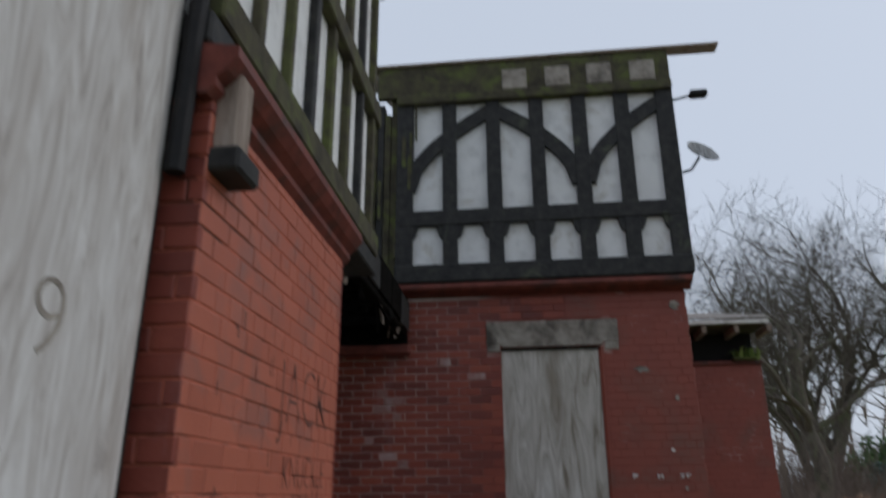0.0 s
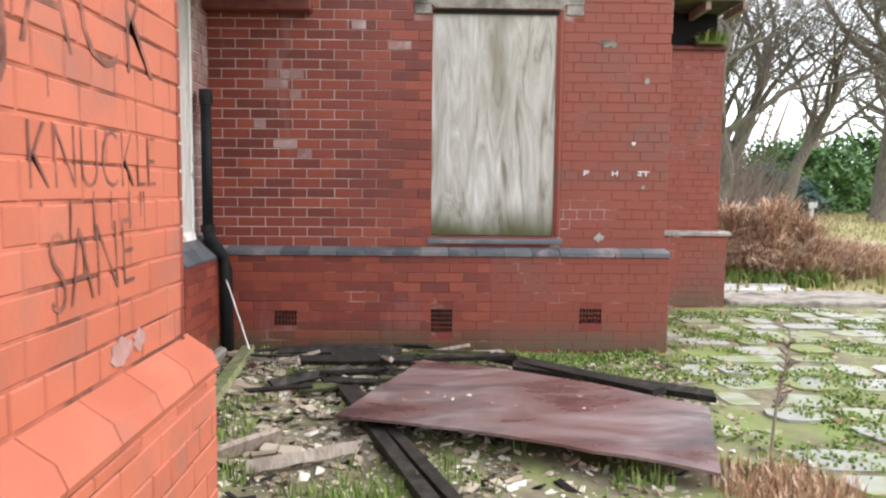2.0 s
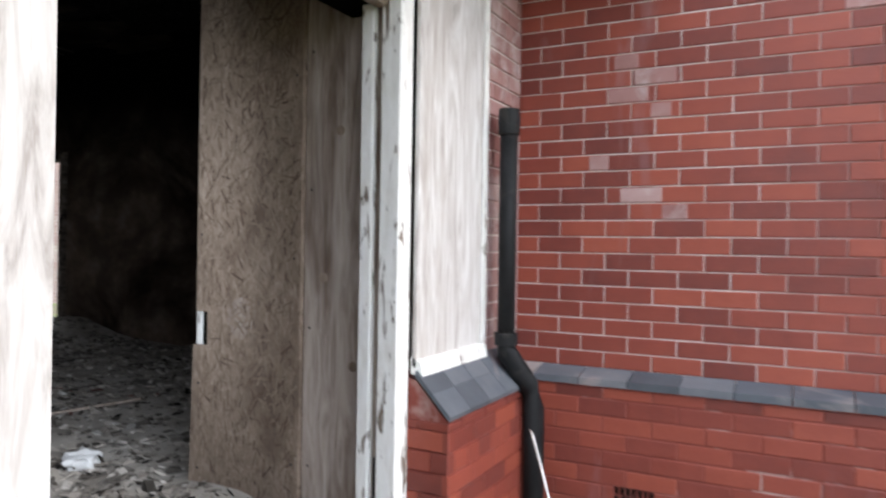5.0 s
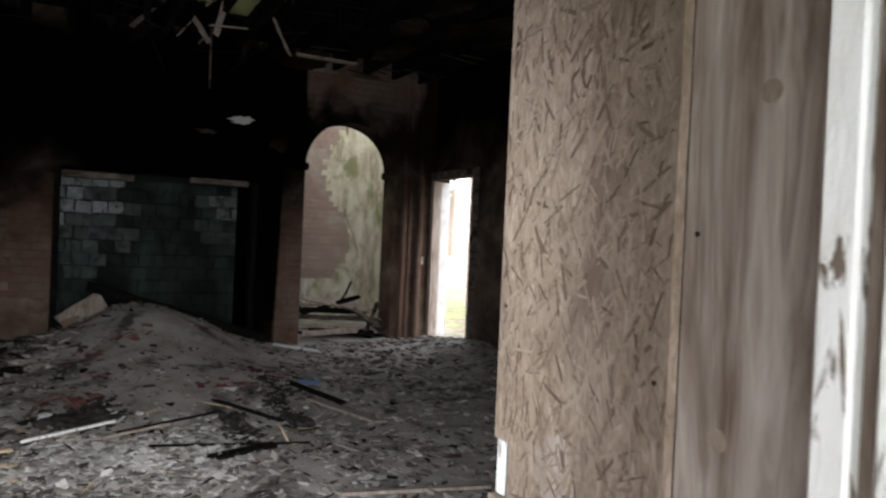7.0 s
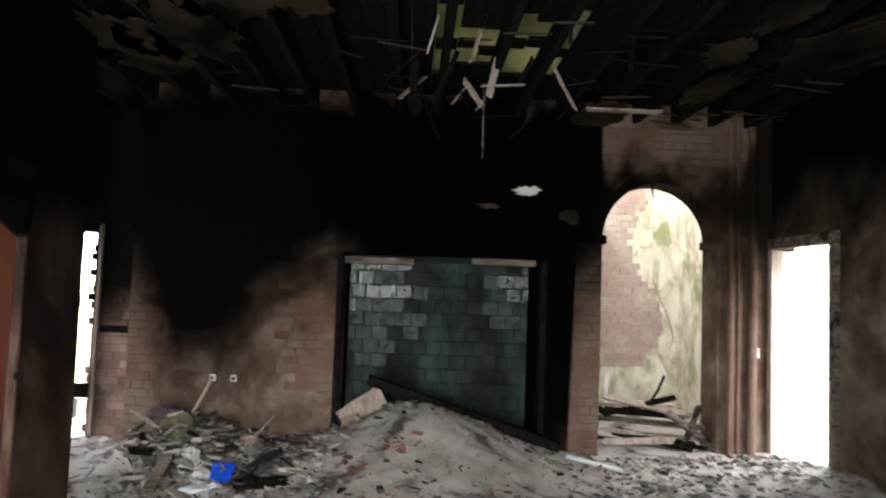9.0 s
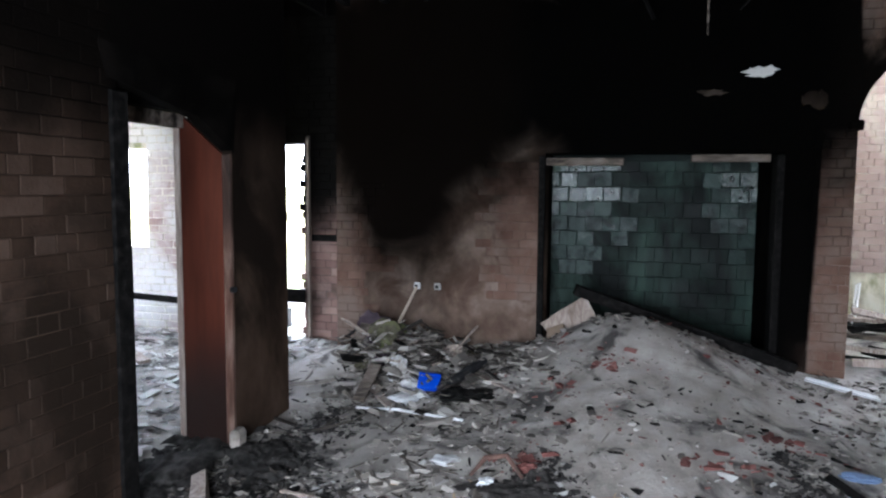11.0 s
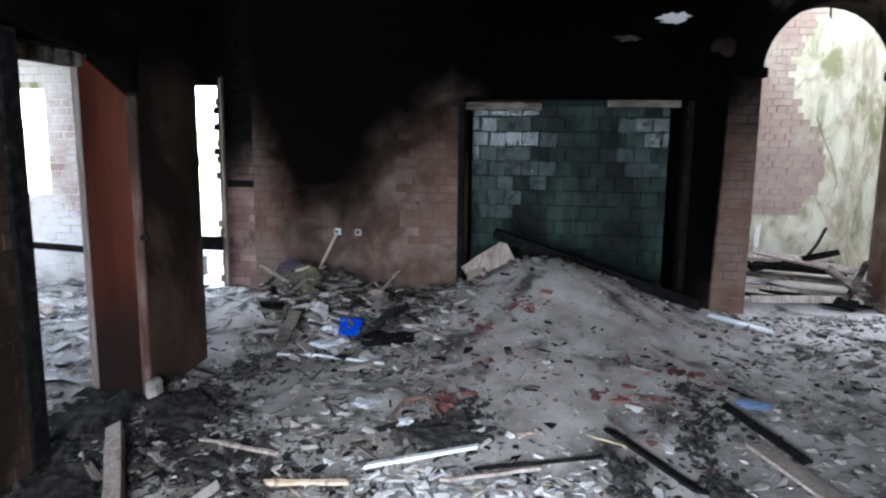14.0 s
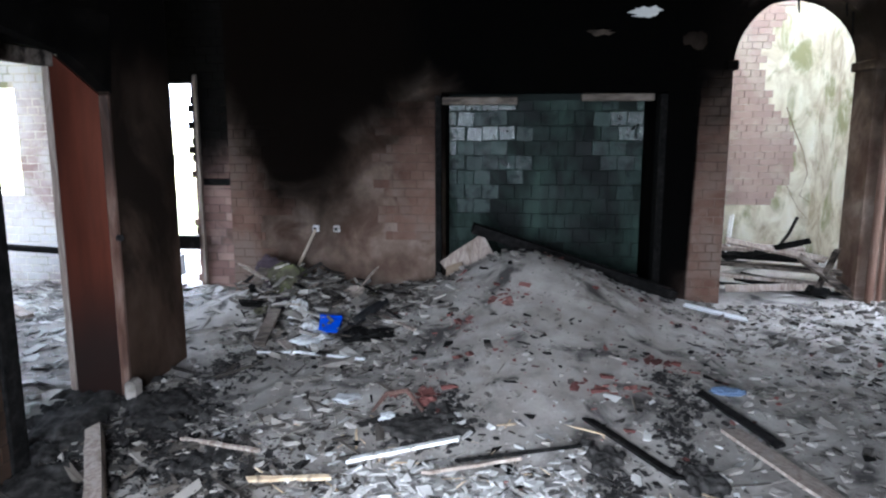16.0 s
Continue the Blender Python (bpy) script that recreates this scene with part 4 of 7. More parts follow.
# ---- the low range behind ----
roof = thing("roof_back_range", "low slate roof with a pale eaves board", "roof", kind="structure")
# black box in place of the shade between wall top and roof
Shape().box(2.49, 3.9, 10.12, 10.3, 3.02, 3.55).out("shadow_gap", M["void"], roof, "black box painted as the shade under the eaves")
Shape().box(2.49, 3.95, 9.90, 10.1, 3.02, 3.07, 0.01).out("wall_plate", M["terracotta"], roof)
Shape().box(2.45, 3.98, 9.50, 9.54, 3.50, 3.55, 0.006).out("fascia", M["white_paint"], roof, "pale peeling eaves board")
Shape().box(2.45, 3.95, 9.54, 10.4, 3.49, 3.52).out("soffit", M["moss_timber"], roof)
for i in range(3):
    y, z = 9.48 + 0.26 * i, 3.565 + 0.085 * i
    for k in range(8):
        x = 2.42 + 0.24 * k - (0.12 if i % 2 else 0)
        x1 = min(x + 0.236, 4.0 - 0.2 * i)
        if x < x1 - 0.03:
            Shape().prism([(y, z), (y + 0.34, z + 0.11), (y + 0.34, z + 0.122), (y, z + 0.014)], x, x1, "x").out("slate", M["slate"], roof)
for i in range(4):
    Shape().box(2.7 + i * 0.42, 2.76 + i * 0.42, 9.56, 10.1, 3.40, 3.49).out("rafter_foot", M["wood_grey"], roof)

# ---- the pier and the house front beside the walk ----
for i in range(8):
    y0 = 1.82 + i * 0.2325
    Shape().prism([(-0.294, 0.782), (-0.202, 0.782), (-0.196, 0.80), (-0.215, 0.845), (-0.294, 0.90)], y0 + 0.002, y0 + 0.2305, "y").out("capping_brick", M["brick_painted"], pier_plinth)
cornice = thing("cornice", "red moulded terracotta cornice along the top of the pier", "cornice", kind="structure")
prof = [(-0.33, 2.60), (-0.29, 2.60), (-0.262, 2.63), (-0.262, 2.66), (-0.225, 2.69), (-0.19, 2.735), (-0.19, 2.775), (-0.33, 2.80)]
for i in range(6):
    Shape().prism([(x, z) for x, z in prof], 1.80 + 0.316 * i, 1.80 + 0.316 * i + 0.313, "y").out("moulding", M["terracotta"], cornice)
board = thing("hoarding", "whitewashed plywood hoarding with faint grey numbers", "hoarding")
Shape().box(-0.42, -0.40, 0.15, 1.78, 0.02, 3.1, 0.003).out("sheet", M["board_white"], board)
Shape().box(-0.55, -0.43, 1.785, 1.85, 0.0, 3.2, 0.006).out("post", M["timber_black"], board)
Shape().tube([(-0.36, 1.79, 2.30), (-0.355, 1.79, 2.8), (-0.345, 1.8, 3.3)], 0.035).out("hopper_pipe", M["cast_iron"], None, "black rainwater pipe beside the hoarding", "drainpipe")
corbel = thing("corbel", "weathered wooden corbel with a dark block under the upper storey", "corbel")
Shape().box(-0.30, -0.20, 1.88, 1.99, 2.42, 2.72, 0.012).out("bracket_post", M["wood_grey"], corbel)
Shape().box(-0.30, -0.18, 1.86, 2.06, 2.34, 2.43, 0.012).out("block", M["timber_black"], corbel)

# the decayed storey above the pier
storey = thing("wall_front_storey", "decayed timber and plaster storey jettied over the pier", "wall", kind="structure")
Shape().box(-1.5, -0.36, 1.86, 4.55, 2.95, 7.2).out("infill", M["panel_white"], storey, "stained white infill")
rnd = random.Random(12)
for i in range(8):
    y = 1.92 + 0.36 * i
    Shape().box(-0.36, -0.31, y - rnd.uniform(0.02, 0.05), y + rnd.uniform(0.02, 0.05), 2.98, 7.1, 0.006).out("stud", M["moss_timber"] if i % 3 else M["timber_black"], storey)
for z in (2.95, 4.0, 5.2):
    Shape().box(-0.36, -0.29, 1.86, 4.6, z, z + 0.16, 0.01).out("beam", M["moss_timber"], storey)
Shape().box(-0.8, -0.30, 1.80, 4.6, 2.81, 2.94, 0.01).out("jetty_beam", M["timber_black"], storey)
# the burnt canopy between pier and wing
canopy = thing("canopy", "burnt black canopy of charred boards over the entrance", "canopy", kind="structure")
for i in range(9):
    Shape().box(-1.5, -0.62 - 0.05 * (i % 3), 3.70 + 0.42 * i, 3.90 + 0.42 * i, 3.302, 3.33, 0.006).out("deck_board", M["charred"], canopy)
for i in range(8):
    y = 3.9 + 0.5 * i
    Shape().box(-1.5, -0.60, y, y + 0.09, 3.12, 3.30, 0.008).out("joist", M["charred"], canopy)
Shape().box(-0.66, -0.55, 3.66, 7.48, 3.0, 3.42, 0.012).out("fascia", M["charred"], canopy)
rnd = random.Random(16)
for i in range(22):
    y, l = rnd.uniform(3.7, 7.3), rnd.uniform(0.08, 0.32)
    x = rnd.uniform(-0.66, -0.52)
    plank("charred_rag", (x, y, 3.06), (x + rnd.gauss(0, 0.05), y + rnd.gauss(0, 0.12), 3.02 - l * 0.6), rnd.uniform(0.015, 0.05), 0.012, M["charred"] if i % 4 else M["wood_grey"], "charred splinter hanging from the canopy's edge", "splinter", seed=300 + i, group="splinters of the canopy")
for i in range(7):
    y = 3.7 + 0.54 * i
    Shape().box(-0.545 + rnd.uniform(-0.004, 0.004), -0.525, y, y + 0.54 - rnd.uniform(0.01, 0.06), 3.02 + rnd.uniform(0, 0.07), 3.40 - rnd.uniform(0, 0.06), 0.008).out("fascia_board", M["charred"] if i % 3 else M["timber_black"], canopy)
Shape().box(-1.45, -0.52, 7.40, 7.549, 2.80, 2.90, 0.012).out("ledge", M["terracotta"], canopy, "dark red moulded ledge")
Shape().box(-1.45, -0.56, 7.46, 7.549, 2.905, 3.45).out("charred_boarding", M["charred"], canopy)
for i, (x, l) in enumerate(((-0.72, 0.34), (-0.66, 0.2), (-1.0, 0.26))):
    Shape().tube([(x, 7.3, 3.3), (x + 0.01, 7.28, 3.3 - l * 0.6), (x - 0.015, 7.27, 3.3 - l)], 0.012, 6).out("hanging_strip", M["wood_grey"] if i == 0 else M["charred"], canopy)

# ---- the entrance: boards, frame and the low bay wall ----
left_board = thing("entrance_board", "pale weathered plywood sheet boarding up the front beside the entrance", "boarding")
Shape().box(-1.43, -1.408, 3.60, 4.955, 0.02, 3.0, 0.003).out("sheet", M["board_white"], left_board)
Shape().box(-1.50, -1.432, 4.86, 4.95, 0.02, 2.5, 0.005).out("batten", M["wood_grey"], left_board)
entry_frame = thing("door_frame", "flaking white door frame of the entrance", "door frame", kind="structure")
Shape().box(-1.625, -1.565, 6.385, 6.47, 0.10, 2.45, 0.006).out("inner_post", M["white_paint"], entry_frame)
Shape().box(-1.565, -1.525, 6.41, 6.47, 0.10, 2.45, 0.003).out("groove", M["wood_grey"], entry_frame)
Shape().box(-1.525, -1.432, 6.375, 6.47, 0.06, 2.95, 0.006).out("outer_post", M["white_paint"], entry_frame)
Shape().box(-1.56, -1.50, 4.95, 6.385, 2.40, 2.50, 0.006).out("head", M["wood_grey"], entry_frame)
Shape().box(-1.49, -1.42, 4.95, 6.375, 2.43, 2.56, 0.006).out("outer_head", M["white_paint"], entry_frame)
Shape().box(-1.552, -1.535, 6.400, 6.4095, 0.15, 0.62, 0.002).out("dark_slot", M["void"], entry_frame)
jamb = thing("jamb_board", "knotty grey softwood board lining the entrance", "board")
Shape().box(-1.985, -1.615, 6.50, 6.53, 0.12, 2.55, 0.004).out("plank", M["jamb_wood"], jamb)
for x, z in ((-1.80, 1.95), (-1.72, 0.95), (-1.88, 1.32)):
    Shape().tube([(x, 6.501, z), (x, 6.497, z)], 0.022, 10).out("knot", M["osb"], jamb, "dark round knot")
panel = thing("strand_board_panel", "brown strand board panel with a cut latch notch", "board")
Shape().prism([(-2.64, 0.24), (-1.985, 0.22), (-1.985, 2.62), (-2.60, 2.62), (-2.60, 1.14), (-2.53, 1.14), (-2.53, 0.98), (-2.62, 0.98)], 6.475, 6.50, "y").out("sheet", M["osb"], panel)
rnd = random.Random(14)
flakes = Shape()
for i in range(2600):
    x, z = rnd.uniform(-2.60, -1.99), rnd.uniform(0.24, 2.61)
    l, w, t = rnd.uniform(0.03, 0.10), rnd.uniform(0.003, 0.012), rnd.gauss(1.45, 0.6)
    c, d = math.cos(t) / 2, math.sin(t) / 2
    reach = abs(l * c) + abs(w * d)
    if x - reach < -2.60 or x + reach > -1.987 or (x < -2.5 and 0.94 < z < 1.18):
        continue
    y = 6.4742 - 0.0006 * rnd.random()
    k = rnd.uniform(0.55, 1.0)
    flakes.raw([(x - l * c - w * d, y, z - l * d + w * c), (x + l * c * k - w * d, y - 0.0004, z + l * d * k + w * c), (x + l * c + w * d, y, z + l * d - w * c), (x - l * c * k + w * d, y - 0.0004, z - l * d * k - w * c)], [(0, 1, 2, 3)])
flakes.out("strand_layer", M["osb_flake"], panel, "pressed pale and brown wood strands", kind="stuff")
Shape().box(-2.63, -2.60, 6.505, 6.52, 0.95, 1.17, 0.002).out("latch_plate", M["white_paint"], panel, "pale latch plate behind the notch")
rnd = random.Random(15)
Shape().prism([(-2.33 + 0.08 * math.cos(t) * rnd.uniform(0.85, 1), 1.12 + 0.10 * math.sin(t) * rnd.uniform(0.85, 1)) for t in [k * 0.349 for k in range(18)]], 6.474, 6.4755, "y").out("scraped_patch", M["wood_grey"], panel)
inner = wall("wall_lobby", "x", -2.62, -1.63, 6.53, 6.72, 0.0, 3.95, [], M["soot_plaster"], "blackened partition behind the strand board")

bay = thing("bay_wall", "low red brick bay wall with a sloping dark blue brick capping", "low wall", kind="structure")
Shape().prism([(-1.5, 0.0), (-1.256, 0.0), (-1.256, 0.78), (-1.30, 0.82), (-1.40, 0.93), (-1.5, 0.95)], 6.474, 7.42, "y").out("core", M["mortar_red"], bay)
for i in range(5):
    for k in range(2):
        a, b = (k * 0.5, k * 0.5 + 0.49)
        pt = lambda t, o: (-1.243 - 0.16 * t - 0.008 * o, 0.785 + 0.165 * t + 0.02 * o)
        y0 = 6.46 + i * 0.192
        (xa, za), (xb, zb) = pt(a, 0), pt(b, 0)
        (xc, zc), (xd, zd) = pt(b, 1), pt(a, 1)
        Shape().prism([(xa, za), (xb, zb), (xc + 0.012, zc), (xd + 0.012, zd)], y0, y0 + 0.188, "y").out("capping_brick", M["blue_brick"], bay)
bay_window = thing("bay_boarding", "whitewashed plywood sheet over the bay window", "boarding")
Shape().box(-1.425, -1.405, 6.48, 7.09, 0.98, 3.1, 0.003).out("sheet", M["board_white"], bay_window)
Shape().prism([(-1.43, 0.95), (-1.375, 0.945), (-1.385, 1.0), (-1.43, 1.02)], 6.48, 7.12, "y").out("sill_strip", M["white_paint"], bay_window, "flaking white timber sill")
Shape().box(-1.43, -1.40, 7.10, 7.15, 0.98, 3.1, 0.004).out("edge_strip", M["white_paint"], bay_window)
quoin = wall("wall_quoin", "y", 7.15, 7.556, -1.5, -1.406, -0.1, 3.4, [], M["mortar"], "lime-stained brick quoin")

pipe = thing("drainpipe", "black cast-iron drainpipe with a socket top and a bent foot", "drainpipe")
Shape().tube([(-1.30, 7.16, 1.0), (-1.30, 7.16, 2.05)], 0.042, 14).out("upper_pipe", M["cast_iron"], pipe, smooth=True)
Shape().tube([(-1.30, 7.16, 2.0), (-1.30, 7.16, 2.06), (-1.30, 7.16, 2.12)], [0.05, 0.054, 0.05], 14).out("socket", M["cast_iron"], pipe)
Shape().tube([(-1.30, 7.16, 1.03), (-1.295, 7.165, 0.96), (-1.25, 7.2, 0.88), (-1.21, 7.24, 0.80), (-1.19, 7.26, 0.70), (-1.185, 7.265, 0.02)], [0.05, 0.052, 0.05, 0.05, 0.05, 0.048], 14).out("bend", M["cast_iron"], pipe, smooth=True)
Shape().tube([(-1.30, 7.16, 1.0), (-1.30, 7.16, 1.06)], 0.056, 14).out("collar", M["cast_iron"], pipe)
plank("white_lath", (-1.14, 7.10, 0.62), (-0.93, 7.02, 0.03), 0.009, 0.006, M["white_paint"], "thin white lath leaning against the drainpipe", "lath")

# step and kerb before the entrance
Shape().box(-2.1, -1.27, 4.3, 6.45, -0.05, 0.115, 0.02).out("doorstep", M["stone"], None, "worn grey stone doorstep strewn with grit", "step", kind="structure")
Shape().box(-1.62, -1.18, 6.40, 7.35, -0.05, 0.06, 0.02).out("threshold_stone", M["stone"], None, "mossy stone edge below the bay wall", "step", kind="structure")
plank("mossy_board", (-1.0, 7.2, 0.06), (-0.84, 5.35, 0.05), 0.10, 0.05, M["moss_board"], "long mossy green board lying on the rubble", twist=10)

for holder, spots in ((jamb, [(-1.95, 0.5), (-1.95, 1.1), (-1.95, 1.7), (-1.95, 2.3), (-1.66, 0.6), (-1.66, 1.3), (-1.66, 2.0)]), (panel, [(-2.58, 0.4), (-2.58, 0.8), (-2.57, 1.5), (-2.57, 2.2), (-2.02, 0.5), (-2.02, 1.4), (-2.02, 2.2)])):
    board_part = holder.children[0]
    y = 6.4985 if holder is jamb else 6.4735
    for x, z in spots:
        Shape().tube([(x, y + 0.004, z), (x, y - 0.001, z)], 0.006, 6).out("nail", M["cast_iron"], board_part)

# ---- names sprayed on the pier, chalk marks on the wing ----
def lettering(name, text, m, size, mat, label, weight=0.0):
    data = bpy.data.curves.new(name, "FONT")
    data.body, data.size, data.extrude, data.offset, data.resolution_u = text, size, 0.0006, weight, 3
    tmp = new(name + "_outline", data)
    bpy.context.view_layer.update()
    me = bpy.data.meshes.new_from_object(tmp.evaluated_get(bpy.context.evaluated_depsgraph_get()))
    bpy.data.objects.remove(tmp)
    me.materials.clear()
    me.materials.append(mat)
    ob = new(name, me)
    ob.matrix_world = m
    return tagged(ob, label, "graffiti")


def on_pier(y, z, lean=0.0, sx=1.0, sy=1.0):
    return Matrix(((0, 0, 1, -0.2845), (1, 0, 0, y), (0, 1, 0, z), (0, 0, 0, 1))) @ Matrix.Rotation(radians(lean), 4, "Z") @ Matrix.Diagonal((sx, sy, 1, 1))


lettering("graffiti", "JACK", on_pier(2.72, 1.60, 2, 0.80, 1.0), 0.40, M["spray"], "the name JACK in thin faded black spray paint", -0.010)
lettering("graffiti", "KNUCKLE", on_pier(2.81, 1.34, 1, 0.70, 1.0), 0.20, M["spray"], "the word KNUCKLE in dripping black paint", -0.0045)
lettering("graffiti", "SANE", on_pier(2.88, 1.09, 3, 0.68, 1.0), 0.25, M["spray"], "the word SANE in dripping black paint", -0.0055)
lettering("graffiti", "TC", on_pier(2.52, 1.10, 4, 1.0, 1.0), 0.11, M["spray"], "small black letters TC on the pier", 0.002)
drips = Shape()
rnd = random.Random(5)
for i in range(11):
    y = rnd.uniform(2.86, 3.38)
    z = rnd.choice((1.33, 1.33, 1.08, 1.56))
    l = rnd.uniform(0.03, 0.10)
    drips.box(-0.2855, -0.2846, y, y + 0.005, z - l, z + 0.01)
for i in range(14):
    y, z = rnd.uniform(2.1, 2.75), rnd.uniform(1.0, 2.0)
    drips.box(-0.2855, -0.2846, y, y + rnd.uniform(0.005, 0.014), z - rnd.uniform(0.03, 0.09), z)
drips.out("paint_drips", M["spray"], None, "runs and dabs of black spray paint on the pier", "graffiti", kind="stuff")
lettering("graffiti", "9", Matrix(((0, 0, 1, -0.3990), (1, 0, 0, 1.30), (0, 1, 0, 1.62), (0, 0, 0, 1))), 0.30, M["stone"], "a large faint grey figure nine on the hoarding", -0.006)
lettering("graffiti", "5", Matrix(((0, 0, 1, -0.3990), (1, 0, 0, 1.20), (0, 1, 0, 1.25), (0, 0, 0, 1))), 0.25, M["stone"], "a faint grey figure on the hoarding", -0.006)
chalk = Shape()
for x, z, bars in ((1.77, 1.485, ((0, 0.0, 0.011, 0.05), (0.0, 0.034, 0.05, 0.011), (0.012, 0.018, 0.03, 0.01))), (2.015, 1.485, ((0, 0.0, 0.011, 0.045), (0.042, 0.0, 0.011, 0.045), (0.0, 0.018, 0.05, 0.011))),
                   (2.235, 1.485, ((0, 0.032, 0.105, 0.011), (0.022, 0.0, 0.011, 0.045), (0.068, 0.0, 0.011, 0.045), (0.0, 0.006, 0.03, 0.01))), (2.178, 1.745, ((0, 0.008, 0.032, 0.022), (0.01, 0, 0.012, 0.012)))):
    for u, w, a, b in bars:
        chalk.box(x + u, x + u + a, 7.540, 7.552, z + w, z + w + b)
chalk.out("chalk_marks", M["white_spray"], None, "small white painted strokes on the brickwork", "graffiti", kind="stuff")
scar = Shape()
for x, z, w, h in ((1.855, 2.55, 0.22, 0.085), (2.265, 2.25, 0.06, 0.07), (1.86, 0.91, 0.13, 0.10), (2.3, 3.2, 0.13, 0.16), (2.265, 1.365, 0.05, 0.05)):
    pts = [(x + w * (0.5 + 0.5 * math.cos(t) * rnd.uniform(0.35, 1)), z + h * (0.5 + 0.5 * math.sin(t) * rnd.uniform(0.35, 1))) for t in [k * math.pi / 14 for k in range(28)]]
    scar.prism(pts, 7.547, 7.552, "y")
scar.out("mortar_scars", M["stone"], None, "grey mortar scars and lime spots on the brick", "mortar", kind="stuff")

chip = random.Random(23)
for k, (y, z, w, h) in enumerate(((3.12, 0.905, 0.14, 0.10), (3.25, 0.93, 0.10, 0.07))):
    pts = [(y + w * (0.5 + 0.5 * math.cos(t) * chip.uniform(0.5, 1)), z + h * (0.5 + 0.5 * math.sin(t) * chip.uniform(0.5, 1))) for t in [q * math.pi / 9 for q in range(18)]]
    Shape().prism(pts, -0.286, -0.2832, "x").out("spalled_patch", M["brick_bleached"], None, "greyish-pink spalled patch on the painted pier", "mortar", "spalled patches")
pale = random.Random(19)
for x, k, w in ((-0.93, 16, 0.2), (-0.80, 17, 0.2), (-0.90, 18, 0.12), (-0.72, 15, 0.1), (-0.86, 10, 0.2), (-0.66, 9, 0.12), (-1.02, 12, 0.1), (0.1, 20, 0.2), (-0.2, 22, 0.12)):
    z = 0.870 + 0.0825 * k
    Shape().box(x, x + w, 7.5475, 7.556, z, z + 0.071, 0.003).out("bleached_brick", M["brick_bleached"], wing)
# ---- boards and timbers on the ground ----
sheet_board = thing("fallen_plywood", "red-stained plywood sheet lying wet on charred timbers", "plywood sheet")
s = Shape()
n = 14
A, B, C, D = Vector((-0.06, 5.36, 0.10)), Vector((0.42, 6.62, 0.11)), Vector((2.08, 5.46, 0.12)), Vector((1.78, 4.56, 0.09))
for lay in (0, 1):
    for i in range(n + 1):
        for j in range(n + 1):
            u, v = i / n, j / n
            p = A.lerp(D, u).lerp(B.lerp(C, u), v)
            ragged = 0.02 * noise.noise((u * 9, v * 9, 1)) if i in (0, n) or j in (0, n) else 0
            s.v.append((p.x + ragged, p.y + ragged, p.z + 0.03 * math.sin(u * 3.1) + 0.01 * noise.noise((u * 4, v * 4, 2)) - 0.016 * lay))
k = (n + 1) ** 2
for i in range(n):
    for j in range(n):
        a = i * (n + 1) + j
        s.f += [(a, a + n + 1, a + n + 2, a + 1), (k + a, k + a + 1, k + a + n + 2, k + a + n + 1)]
for i in range(n):
    for a, b in ((i, i + 1), (n * (n + 1) + i, n * (n + 1) + i + 1), (i * (n + 1), (i + 1) * (n + 1)), (i * (n + 1) + n, (i + 1) * (n + 1) + n)):
        s.f.append((a, b, k + b, k + a))
s.out("sheet", M["ply_red"], sheet_board)
on_sheet = lambda x, y: 0.135 + 0.02 * math.sin(max(0.0, min(1.0, (x + 0.06) / 1.9)) * 3.1)
chips("sheet_crumbs", M["pale_bits"], 40, (0.3, 1.75, 5.2, 5.75), (0.008, 0.03), on_sheet, "pale crumbs and leaf scraps on the plywood", 26, 0.3, 1.8)
timbers = [((-0.22, 6.45, 0.03), (0.52, 4.25, 0.03), 0.07, 0.05), ((-0.10, 6.30, 0.03), (0.68, 4.1, 0.03), 0.06, 0.05), ((0.95, 6.95, 0.06), (1.95, 5.95, 0.07), 0.085, 0.05),
           ((1.1, 6.7, 0.04), (2.3, 5.9, 0.05), 0.07, 0.05), ((-0.5, 6.75, 0.07), (0.35, 6.7, 0.09), 0.075, 0.04), ((-0.3, 6.95, 0.05), (0.25, 6.9, 0.10), 0.08, 0.05),
           ((-0.75, 7.15, 0.05), (0.1, 7.22, 0.05), 0.07, 0.04), ((0.05, 7.0, 0.05), (0.2, 6.4, 0.16), 0.03, 0.03), ((-0.6, 6.2, 0.04), (-0.1, 6.55, 0.06), 0.06, 0.04),
           ((-0.35, 5.2, 0.04), (-0.75, 4.7, 0.04), 0.09, 0.03), ((-0.4, 4.75, 0.04), (0.1, 5.0, 0.05), 0.06, 0.03)]
for i, (a, b, w, h) in enumerate(timbers):
    plank("charred_timber", a, b, w, h, M["burnt_timber"] if i not in (7, 9, 10) else M["wood_grey"], "charred black timber lying in the rubble" if i not in (7, 9, 10) else "short splintered grey board in the rubble", "timber", twist=i * 7, seed=i, group="timbers before the wing")

rnd = random.Random(29)
for i in range(26):
    x, y, t, l = rnd.uniform(-0.95, 0.55), rnd.uniform(6.0, 7.25), rnd.uniform(-0.7, 0.9), rnd.uniform(0.2, 0.75)
    plank("splintered_timber", (x, y, 0.03 + rnd.uniform(0, 0.05)), (x + l * math.cos(t), y + l * math.sin(t) * 0.5, 0.03 + rnd.uniform(0, 0.08)), rnd.uniform(0.015, 0.06), rnd.uniform(0.012, 0.035), M[rnd.choice(("burnt_timber", "burnt_timber", "wood_grey", "moss_timber"))], "splintered burnt timber among the mortar chips", "timber", twist=rnd.uniform(-40, 40), seed=200 + i, group="splintered timbers")
strewn = lambda x, y, r: x < 2.4 and y < 7.38 and (x > -1.2) and r.random() < (1.0 if x < 0.9 else 0.35) * (1 if y > 5.9 else 0.55)
